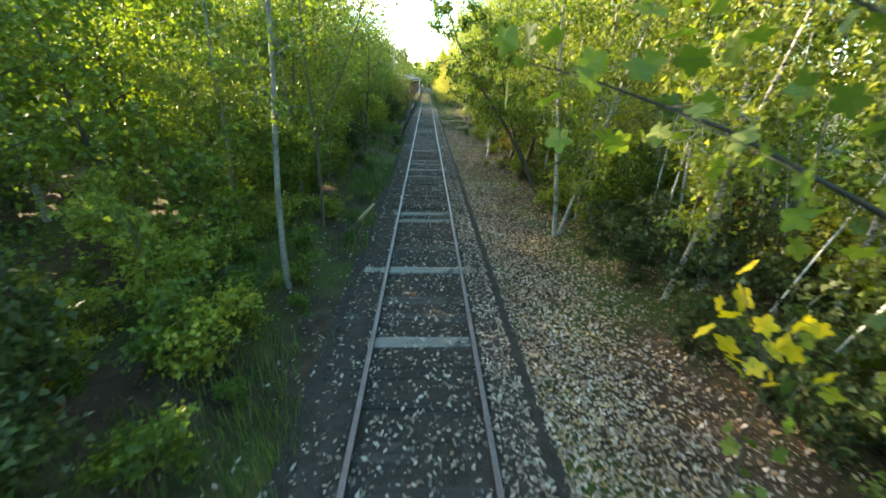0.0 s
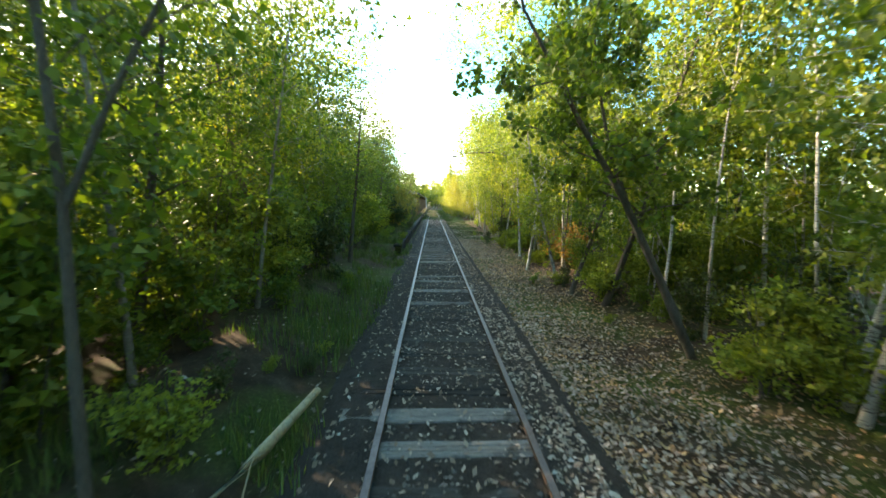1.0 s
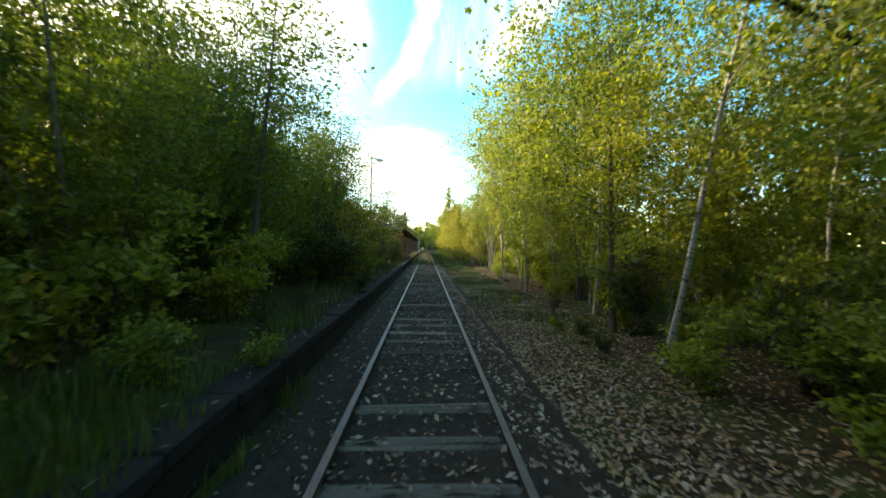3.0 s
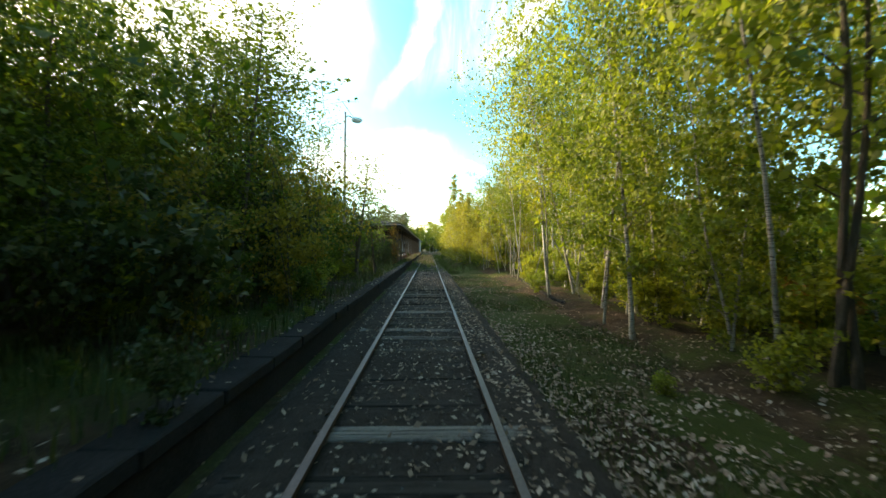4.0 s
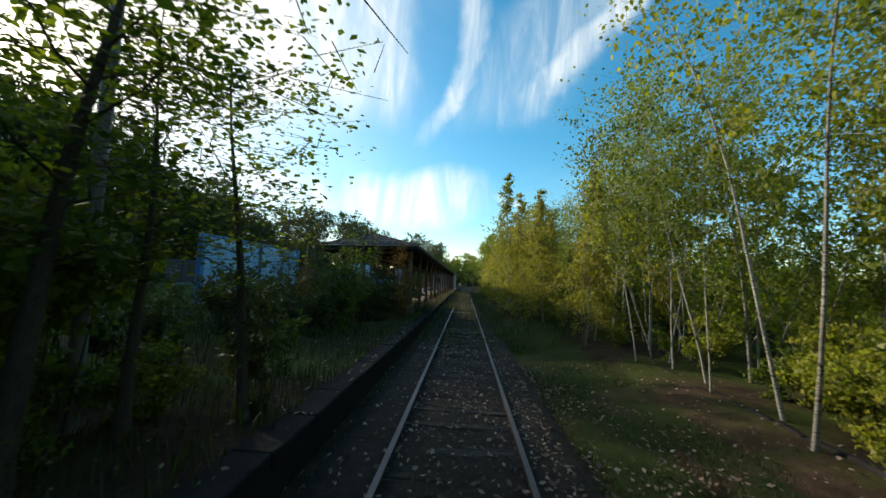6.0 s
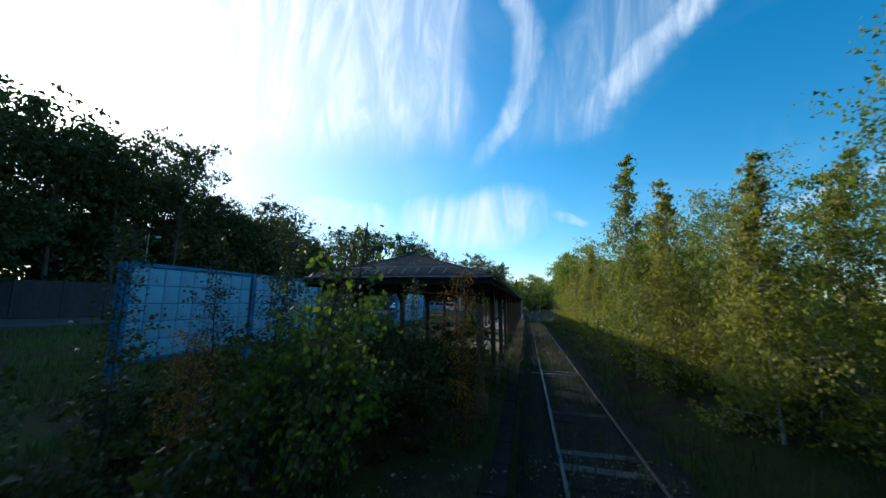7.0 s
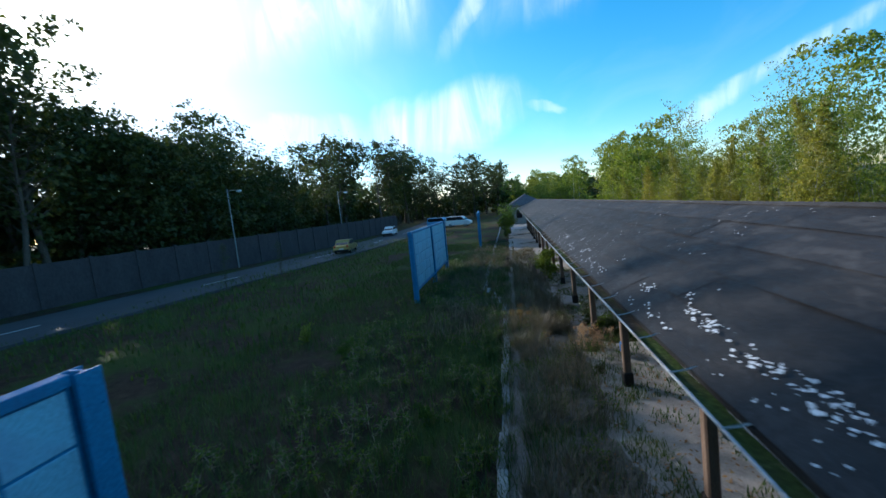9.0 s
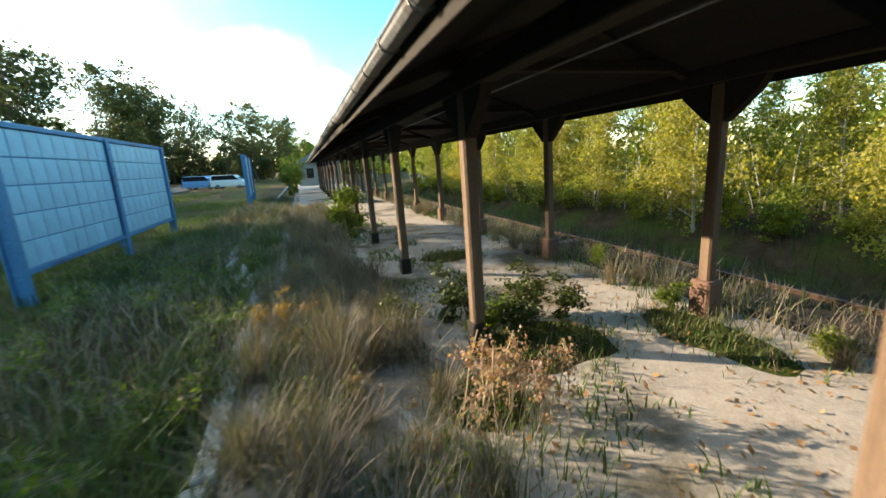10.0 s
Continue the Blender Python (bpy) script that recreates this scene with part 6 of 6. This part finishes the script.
grass("verge_grass", 12000, 22, clumped(-30, -16, 60, 125, 0.2, 0.25), 0.3, M_grass_green, "green verge grass between road and platform", 0.02)
grass("dry_grass", 9500, 23, clumped(-7.9, -6.1, 60, 100, 0.9, 0.52), 0.36, M_grass_dry, "tall dry straw-coloured grass on the platform edge", 0.0045, 0.95)
grass("dry_grass", 6000, 24, clumped(-2.5, -1.4, 66, 110, 1.1, 0.47), 0.3, M_grass_dry, "dry grass along the track-side platform edge", 0.005, 1.3)
grass("edge_weeds", 5000, 37, clumped(-2.6, -1.2, 66, 110, 0.7, 0.45), 0.22, M_grass_green, "green weeds along the track-side platform edge", 0.006, 1.2)
grass("track_grass", 9000, 25, clumped(-1.5, 4.2, 58, 120, 0.6, 0.4), 0.35, M_grass_green, "grass growing over the disused track", 0.009)
grass("moss_grass", 30000, 26, clumped(1.4, 3.9, 33, 62, 0.45, 0.42), 0.075, M_leaf_dark, "low green moss and grass beside the track", 0.006)
grass("bank_grass", 6000, 27, clumped(-3.4, -1.3, -2, 30, 0.7, 0.5), 0.25, M_grass_green, "grass tufts on the left bank", 0.007)
# Dark leaf colour in place of grass green puts the shade into these weeds.
grass("platform_weeds", 16000, 28, clumped(-8.8, -1.9, 25, 61.5, 0.5, 0.38), 0.22, M_leaf_dark, "weeds and grass over the old platform, darkened for shade", 0.008)
grass("dry_grass", 9000, 32, clumped(-11, -7.6, 80, 106, 0.45, 0.4), 0.3, M_grass_dry, "matted dry grass beyond the platform edge", 0.007, 1.2)
grass("kerb_grass", 9000, 33, clumped(-8.9, -7.3, 68, 92, 1.1, 0.45), 0.26, M_grass_green, "green grass growing over the kerb", 0.006, 1.3)
# Again the dark leaf colour, for the shade beneath the canopy.
grass("platform_weeds", 9000, 34, clumped(-6.6, -1.9, 60.5, 73, 0.7, 0.36), 0.24, M_leaf_dark, "weeds under the front of the canopy, darkened for shade", 0.008)
grass("dry_grass", 5000, 35, clumped(-8.15, -7.1, 74, 88, 1.2, 0.38), 0.26, M_grass_dry, "short dry grass behind the kerb", 0.004, 1.4)
grass("kerb_grass", 4000, 36, clumped(-8.15, -6.9, 74, 88, 1.6, 0.45), 0.2, M_grass_green, "green weeds behind the kerb", 0.005, 1.4)
grass("dry_grass", 2000, 38, clumped(-7.6, -6.6, 70, 77.4, 1.0, 0.4), 0.32, M_grass_dry, "tangled dry grass by the canopy posts", 0.004, 1.5)
grass("green_weeds", 2200, 39, clumped(-7.3, -5.4, 70, 79, 1.4, 0.42), 0.2, M_grass_green, "green weeds by the canopy posts", 0.006, 1.3)
grass("dry_stalks", 2600, 29, clumped(-7.7, -6.25, 77.3, 84, 1.3, 0.48), 0.42, M_grass_dry, "tall dry stalks with pale seed heads", 0.003, 1.0)
grass("low_weeds", 10000, 31, clumped(-7.9, -4.4, 68, 92, 1.3, 0.5), 0.11, M_grass_green, "low green weeds in the platform cracks", 0.008, 1.2)
grass("dry_grass", 5500, 30, clumped(-1.9, 0.6, 72, 110, 1.2, 0.45), 0.45, M_grass_dry, "tall dry grass along the platform edge", 0.005, 1.2)


# ---- cars ----
def wheel(parent, x, y, r, tyre_me, rim_me):
    w = shared("wheel", tyre_me, parent, pose(x, y, r, 0, 0, 0))
    shared("rim", rim_me, w, Matrix())


def disc_mesh(name, r, half, mat, n=16):
    V, F = [], []
    tube(V, F, [(-half, 0, 0), (half, 0, 0)], [r, r], n)
    F.append(tuple(range(n))[::-1])
    me = bpy.data.meshes.new(name)
    me.from_pydata(V, [], F)
    me.materials.append(mat)
    return me


tyre_me, rim_me = disc_mesh("tyre", 0.31, 0.1, M_rubber), disc_mesh("rim", 0.19, 0.106, M_pole)


def car(name, x, y, z, turn, paint, label, profile, cabin, width, axles):
    """A vehicle: body pulled across from its side outline, glasshouse, wheels, lamps and bumpers."""
    c = thing(name, label, "car", "vehicles on the road", (x, y, z))
    c.rotation_euler = (0, 0, radians(turn))
    h = width / 2
    bm = prism(bmesh.new(), profile, -h, h, "x")
    bmesh.ops.bevel(bm, geom=[e for e in bm.edges if abs(abs(e.verts[0].co.x) - h) < 1e-4 and abs(e.verts[0].co.x - e.verts[1].co.x) < 1e-4], offset=0.07, segments=2, affect="EDGES")
    part("body", bm, paint, c)
    lo = min(a for a, _ in cabin), max(a for a, _ in cabin)
    bm = prism(bmesh.new(), cabin, -h + 0.14, h - 0.14, "x")
    roof = part("cabin", bm, paint, c)
    zc = [p[1] for p in cabin]
    z0, z1 = min(zc) + 0.06, max(zc) - 0.08
    inset = [(a + (0.09 if a < (lo[0] + lo[1]) / 2 else -0.09), min(max(zv, z0), z1)) for a, zv in cabin]
    for s in (-1, 1):
        xs = sorted((s * (h - 0.145), s * (h - 0.13)))
        part("side_window", prism(bmesh.new(), inset, xs[0], xs[1], "x"), M_glass, roof)
    for a, b in ((cabin[0], cabin[1]), (cabin[-1], cabin[-2])):
        s = -1 if a[0] < (lo[0] + lo[1]) / 2 else 1
        V = [(-h + 0.22, a[0] + s * 0.012, a[1] + 0.06), (h - 0.22, a[0] + s * 0.012, a[1] + 0.06), (h - 0.26, b[0] + s * 0.012, b[1] - 0.07), (-h + 0.26, b[0] + s * 0.012, b[1] - 0.07)]
        V += [(p[0], p[1] - s * 0.03, p[2]) for p in V]
        mesh_part("windscreen" if s < 0 else "rear_window", V, [(0, 1, 2, 3), (7, 6, 5, 4), (0, 4, 5, 1), (1, 5, 6, 2), (2, 6, 7, 3), (3, 7, 4, 0)], M_glass, roof)
    y0, y1 = min(a for a, _ in profile), max(a for a, _ in profile)
    for s in (-1, 1):
        part("headlight", boxes((s * (h - 0.26) - 0.14, s * (h - 0.26) + 0.14, y0 - 0.015, y0 + 0.05, 0.62, 0.76), bevel=0.02), M_lampglass, c)
        part("tail_light", boxes((s * (h - 0.2) - 0.1, s * (h - 0.2) + 0.1, y1 - 0.05, y1 + 0.015, 0.72, 0.92), bevel=0.02), M_lens, c)
        for a in axles:
            wheel(c, s * (h - 0.1), a, 0.31, tyre_me, rim_me)
    part("bumper", boxes((-h + 0.08, h - 0.08, y0 - 0.04, y0 + 0.06, 0.28, 0.46), bevel=0.03), M_rubber, c)
    part("bumper", boxes((-h + 0.08, h - 0.08, y1 - 0.06, y1 + 0.04, 0.28, 0.48), bevel=0.03), M_rubber, c)
    part("licence_plate", boxes((-0.26, 0.26, y1 + 0.04, y1 + 0.055, 0.5, 0.61)), M_paint, c)
    return c


SIDE = [(-2.1, 0.3), (-2.12, 0.62), (-1.95, 0.78), (-0.9, 0.92), (1.9, 0.95), (2.08, 0.85), (2.1, 0.3)]
CABIN = [(-0.95, 0.9), (-0.25, 1.42), (1.1, 1.45), (1.75, 0.93)]
VAN = [(-2.4, 0.32), (-2.42, 0.8), (-2.2, 1.02), (-1.55, 1.2), (2.3, 1.2), (2.38, 0.32)]
VANTOP = [(-1.6, 1.18), (-0.9, 1.9), (2.15, 1.95), (2.34, 1.18)]
car("estate_car", -26.0, 109.0, road_z, 190, M_mustard, "mustard yellow estate car on the road", SIDE, CABIN, 1.75, (-1.35, 1.3))
car("small_car", -27.6, 130.5, road_z, 5, M_white, "white hatchback driving on the road", SIDE, CABIN, 1.7, (-1.35, 1.3))
car("van", -21.2, 142.5, 0.5, 75, M_vanblue, "blue van parked at the end of the road", VAN, VANTOP, 1.85, (-1.5, 1.4))
car("van", -17.2, 140.5, 0.5, 78, M_white, "white van parked beside the blue one", VAN, VANTOP, 1.85, (-1.5, 1.4))

# ---- station building beyond the canopy ----
house = thing("station_building", "low plastered station building with hipped slate roof", "building", at=(-5.0, 137.0, 0.5))
part("wall", boxes((-2.7, 2.7, -4.5, 4.5, -0.3, 3.1)), M_plaster, house)
bm = bmesh.new()
vs = [bm.verts.new(p) for p in ((-3.2, -5, 3.0), (3.2, -5, 3.0), (3.2, 5, 3.0), (-3.2, 5, 3.0), (0, -2.6, 4.8), (0, 2.6, 4.8))]
for f in ((0, 1, 4), (1, 2, 5, 4), (2, 3, 5), (3, 0, 4, 5), (3, 2, 1, 0)):
    bm.faces.new([vs[k] for k in f])
part("roof", bm, M_slate, house)
for k in range(3):
    w = part("window", boxes((-2.76, -2.7, -3.2 + 2.6 * k, -2.2 + 2.6 * k, 1.0, 2.3)), M_glass, house)
    part("frame", boxes((-2.79, -2.76, -3.25 + 2.6 * k, -3.17 + 2.6 * k, 0.95, 2.35), (-2.79, -2.76, -2.23 + 2.6 * k, -2.15 + 2.6 * k, 0.95, 2.35)), M_paint, w)
for x in (-1.6, 1.0):
    w = part("window", boxes((x, x + 0.9, -4.56, -4.5, 1.0, 2.3)), M_glass, house)

# ---- plants under and beside the canopy ----
brown_dock = tree_template("dock_plant", 72, 1.1, 0.012, 24, 0.15, 0.16, 1.2, 0.1, 900, 0.035, 1.0, M_twig, M_leaf_rust, stems=7, label="withered brown dock plant gone to seed", category="plant", group="weeds by the canopy", sides=4)
willowherb = tree_template("willowherb", 71, 1.0, 0.012, 22, 0.25, 0.14, 0.9, 0.1, 620, 0.04, 1.0, M_twig, M_leaf_red, stems=6, label="faded pink willowherb gone to seed", category="plant", group="weeds by the canopy", sides=4)
plant(willowherb, -5.95, 78.75, 0.85, 0, z=PLAT_Z)
plant(willowherb, -5.5, 78.75, 0.85, 120, z=PLAT_Z)
plant(willowherb, -5.75, 79.05, 0.7, 220, z=PLAT_Z)
for x, y, s in ((-7.7, 81.4, 0.62), (-7.3, 81.9, 0.6), (-7.5, 80.9, 0.5), (-6.9, 79.5, 0.55), (-6.6, 78.6, 0.5), (-7.4, 84.0, 0.6)):
    plant(brown_dock, x, y, s, 77 * y, z=PLAT_Z)
for x, y, s in ((-4.5, 80.8, 0.34), (-4.1, 80.4, 0.3)):
    plant(shrubs[1], x, y, s, 60 * x, z=PLAT_Z, wide=1.5)
plant(shrubs[1], -4.95, 80.2, 0.32, 30, z=PLAT_Z, wide=1.5)
plant(shrubs[0], -5.3, 80.3, 0.45, 80, z=PLAT_Z, wide=1.2)
plant(shrubs[1], -6.2, 80.9, 0.26, 200, z=PLAT_Z, wide=1.5)
plant(shrubs[0], -2.7, 80.0, 0.4, 10, z=PLAT_Z)
plant(shrubs[1], -5.5, 81.0, 0.36, 130, z=PLAT_Z, wide=1.4)
plant(shrubs[1], -5.9, 77.4, 0.16, 70, z=PLAT_Z)
plant(thickets[1], -6.0, 88.5, 0.72, 0, z=PLAT_Z)
plant(thickets[1], -5.9, 90.2, 0.6, 90, z=PLAT_Z)
plant(thickets[0], -8.4, 113.5, 1.0, 10, z=PLAT_Z)
plant(thickets[0], -7.8, 116.0, 1.1, 200, z=PLAT_Z)
plant(greens[1], -8.2, 121.0, 0.6, 100)
plant(thickets[1], -38.0, 128.5, 0.8, 0)
plant(saplings[0], -25.2, 95.0, 0.8, 0)
plant(saplings[0], -26.8, 91.0, 0.9, 50)
scatter(shrubs, -16, -8.6, 66, 84, 9, 0.3, 0.6, 1.3)
scatter(shrubs, -3.0, -1.0, 66, 110, 7, 0.3, 0.5, 1.6)

scatter(shrubs[:2], -3.3, -2.0, 1.2, 7.0, 9, 0.3, 0.5, 0.5)

# Dry grass tussocks between kerb and posts, leafy weeds in the meadow.
def tussock_mesh(seed, blades, length, spread):
    rs = np.random.RandomState(seed)
    V, F = [], []
    for _ in range(blades):
        a, ln = rs.uniform(0, 6.28), length * rs.uniform(0.45, 1.2)
        out, droop, w = rs.uniform(0.15, 1.0) * spread, rs.uniform(0.1, 0.75), rs.uniform(0.002, 0.0045)
        bx, by = rs.normal(size=2) * 0.06
        b = len(V)
        for k in range(5):
            f = k / 4
            r, z = out * ln * f ** 1.3, ln * (f - droop * f * f * out)
            ww = w * (1 - 0.75 * f) + (0.004 if k == 3 and rs.rand() < 0.3 else 0)
            x, y = bx + r * math.cos(a), by + r * math.sin(a)
            V += [(x - ww * math.sin(a), y + ww * math.cos(a), z), (x + ww * math.sin(a), y - ww * math.cos(a), z)]
        F += [(b + 2 * k, b + 2 * k + 1, b + 2 * k + 3, b + 2 * k + 2) for k in range(4)]
    me = bpy.data.meshes.new("grass_tussock")
    me.from_pydata(V, [], F)
    me.materials.append(M_grass_dry)
    return me


tussocks = [tussock_mesh(201, 190, 0.62, 0.8), tussock_mesh(202, 150, 0.78, 0.6), tussock_mesh(203, 170, 0.45, 1.0)]
rng = random.Random(83)
for x0, x1, y0, y1, count, lo, hi in ((-7.9, -6.2, 77.6, 83.5, 46, 0.7, 1.15), (-7.9, -6.0, 83.5, 97, 40, 0.7, 1.1), (-7.8, -6.95, 67.5, 77, 24, 0.5, 0.85), (-2.6, -1.9, 76, 96, 34, 0.55, 0.9), (-10.5, -8.4, 84, 100, 24, 0.6, 0.9)):
    for k in range(count):
        x, y = rng.uniform(x0, x1), rng.uniform(y0, y1)
        ob = new("grass_tussock", rng.choice(tussocks))
        ob.matrix_basis = pose(x, y, (PLAT_Z if x > PLAT_L else ground_z(x, y)) - 0.02, rng.uniform(-8, 8), rng.uniform(-8, 8), rng.uniform(0, 360)) @ Matrix.Scale(rng.uniform(lo, hi), 4)
        tagged(ob, "arching dry straw-coloured grass tussock by the canopy", "grass", "grass tussocks by the canopy")
meadow_weed = tree_template("meadow_weed", 73, 0.55, 0.008, 9, 0.1, 0.5, 0.7, 0.1, 130, 0.075, 1.1, M_twig, M_leaf_green, stems=4, label="low leafy green weed in the meadow", category="plant", group="weeds in the meadow", sides=4, tri=True)
scatter([meadow_weed], -13.5, -8.4, 72, 90, 120, 0.6, 1.2, 0.3)
scatter([meadow_weed], -7.9, -6.0, 70, 84, 26, 0.5, 0.9, 0.3)
# Graffiti stroke on the nearest post.
V, F = [], []
tube(V, F, [(PX[0] - 0.078, 76.74, 1.5), (PX[0] - 0.08, 76.77, 1.53), (PX[0] - 0.08, 76.81, 1.54), (PX[0] - 0.08, 76.85, 1.5), (PX[0] - 0.08, 76.86, 1.42), (PX[0] - 0.08, 76.85, 1.3)], [0.009] * 6, 4)
to_canopy(mesh_part("paint_stroke", V, F, M_inkblue, None, "blue paint scrawl"))

# ---- by the start: log, near branches with large leaves ----
V, F = [], []
tube(V, F, [(-2.0, 10.0, 0.12), (-1.75, 10.7, 0.2), (-1.5, 11.6, 0.34)], [0.05, 0.055, 0.04], 7)
log = tagged(mesh_part("fallen_branch", V, F, M_twig, None, smooth=True), "pale broken branch lying on the bank", "branch")
V, F = [], []
tube(V, F, [(-1.7, 9.9, 0.02), (-1.62, 10.1, 0.25), (-1.58, 10.2, 0.5)], [0.012, 0.01, 0.005], 5)
tagged(mesh_part("dead_stalk", V, F, M_twig), "dead upright stalk on the bank", "branch")


def lobed_leaf(bm, centre, u, w, size):
    """A maple-like leaf with five lobes, slightly folded along its rib."""
    n = u.cross(w)
    mid_ = bm.verts.new(centre)
    ring = []
    for k in range(20):
        a = 2 * math.pi * k / 20
        r = size * (0.5 + 0.34 * abs(math.cos(2.5 * a)) ** 1.5 + 0.12 * math.cos(a))
        p = centre + u * math.cos(a) * r + w * math.sin(a) * r + n * (-0.12 * size * abs(math.sin(a)))
        ring.append(bm.verts.new(p))
    for k in range(20):
        bm.faces.new((mid_, ring[k], ring[(k + 1) % 20]))


def leafy_branch(name, path, rad, count, size, mat, label, seed, spread=0.22):
    rs_ = np.random.RandomState(seed)
    root = tagged(new(name), label, "branch", "branches reaching over the track")
    V, F = [], []
    tube(V, F, path, rad, 6)
    p = [Vector(q) for q in path]
    bm = bmesh.new()
    SV, SF = [], []
    for k in range(count):
        i = rs_.randint(0, len(p) - 1)
        c = p[i].lerp(p[i + 1], rs_.rand()) + Vector(rs_.normal(size=3)) * spread
        tube(SV, SF, [p[i].lerp(p[i + 1], 0.5), c], [rad[-1] * 0.6, 0.002], 3)
        u = Vector(rs_.normal(size=3) + np.array([0, 0, -0.5])).normalized()
        w = u.cross(Vector(rs_.normal(size=3))).normalized()
        lobed_leaf(bm, c, u, w, size * rs_.uniform(0.6, 1.2))
    mesh_part("bough", V, F, M_bark, root, smooth=True)
    tagged(mesh_part("leaf_stalk", SV, SF, M_bark, root), kind="stuff")
    part("foliage", bm, mat, root)
    return root


leafy_branch("maple_branch", [(3.4, 3.1, 2.9), (2.35, 2.5, 3.2), (1.55, 2.6, 3.55), (0.95, 2.85, 3.75), (0.6, 3.1, 3.85)], [0.022, 0.016, 0.011, 0.007, 0.003], 60, 0.1, M_leaf_green, "maple branch with broad green leaves over the track", 5, 0.2)
leafy_branch("maple_branch", [(3.6, 3.0, 3.5), (2.5, 2.4, 3.85), (1.6, 2.5, 4.2), (0.9, 2.8, 4.45)], [0.022, 0.015, 0.01, 0.004], 60, 0.1, M_leaf_green, "maple branch with broad green leaves over the track", 6, 0.24)
leafy_branch("yellow_maple_sapling", [(2.55, 2.6, 0.1), (2.4, 2.55, 1.1), (2.25, 2.5, 1.9), (2.12, 2.5, 2.45)], [0.012, 0.01, 0.007, 0.003], 16, 0.08, M_leaf_green, "thin maple sapling beside the track", 7, 0.12)
leafy_branch("yellow_maple_twig", [(2.3, 2.5, 2.1), (2.1, 2.5, 2.3), (1.95, 2.5, 2.5), (1.85, 2.52, 2.72)], [0.006, 0.005, 0.004, 0.002], 22, 0.1, M_leaf_yellow, "twig with bright yellow maple leaves", 8, 0.12)
leafy_branch("oak_branch", [(5.2, 28.0, 4.4), (3.0, 27.6, 5.0), (1.4, 27.2, 4.9), (0.2, 27.0, 4.55)], [0.05, 0.03, 0.018, 0.008], 150, 0.07, M_leaf_green, "leafy oak branch hanging over the track", 9, 0.3)


# ---- dirt, leaves and weeds on the platform ----
def around(x0, y0, sx, sy):
    def field(rs_):
        return x0 + rs_.normal() * sx, y0 + rs_.normal() * sy, rs_.uniform(0.4, 1.2)
    return field


def platform_litter(rs_):
    return -6.6 + 4.6 * rs_.rand(), 73.5 + 24 * rs_.rand() ** 1.4


stuff("fallen_leaves", *fallen(3200, 11, platform_litter), M_litter_brown, "dry leaf scraps scattered on the concrete", "leaves")
for k, (x, y, rx, ry) in enumerate(((-4.7, 79.9, 0.95, 0.6), (-5.9, 79.2, 0.5, 0.45), (-2.9, 79.3, 0.5, 0.9), (-4.2, 84.5, 0.7, 0.5))):
    V, F = [(x, y, PLAT_Z + 0.03)], []
    for ring in (0.5, 0.8, 1.0):
        for i in range(28):
            a = 2 * math.pi * i / 28
            r = ring * (1 + 0.3 * noise.noise((math.cos(a) * 1.6, math.sin(a) * 1.6, k * 3.1)) + 0.12 * noise.noise((math.cos(a) * 5, math.sin(a) * 5, k)))
            V.append((x + rx * r * math.cos(a), y + ry * r * math.sin(a), PLAT_Z + (0.026, 0.012, -0.006)[(0.5, 0.8, 1.0).index(ring)]))
    F += [(0, 1 + i, 1 + (i + 1) % 28) for i in range(28)]
    for q in (0, 28):
        F += [(1 + q + i, 29 + q + i, 29 + q + (i + 1) % 28, 1 + q + (i + 1) % 28) for i in range(28)]
    mesh_part("soil_patch", V, F, M_ground, platform, "patch of dark soil on the concrete", True)
    grass("low_weeds", 1500, 60 + k, around(x, y, rx * 0.45, ry * 0.45), 0.13, M_grass_green, "low green weeds in a patch of soil", 0.006, 1.3)
    grass("dry_grass", 260, 70 + k, around(x, y, rx * 0.6, ry * 0.6), 0.2, M_grass_dry, "dry grass strands on a patch of soil", 0.004, 1.6)
weed_rng = random.Random(15)
for k in range(12):
    plant(shrubs[0], weed_rng.uniform(-9.4, -7.6), weed_rng.uniform(72.5, 84), weed_rng.uniform(0.14, 0.26), weed_rng.uniform(0, 360), wide=1.4)
for k in range(16):
    plant(poles[k % 2], weed_rng.uniform(5.9, 8.2), 76 + 2.1 * k + weed_rng.uniform(-0.8, 0.8), weed_rng.uniform(0.75, 1.0), weed_rng.uniform(0, 360), (weed_rng.uniform(-6, 6), weed_rng.uniform(-6, 6)))
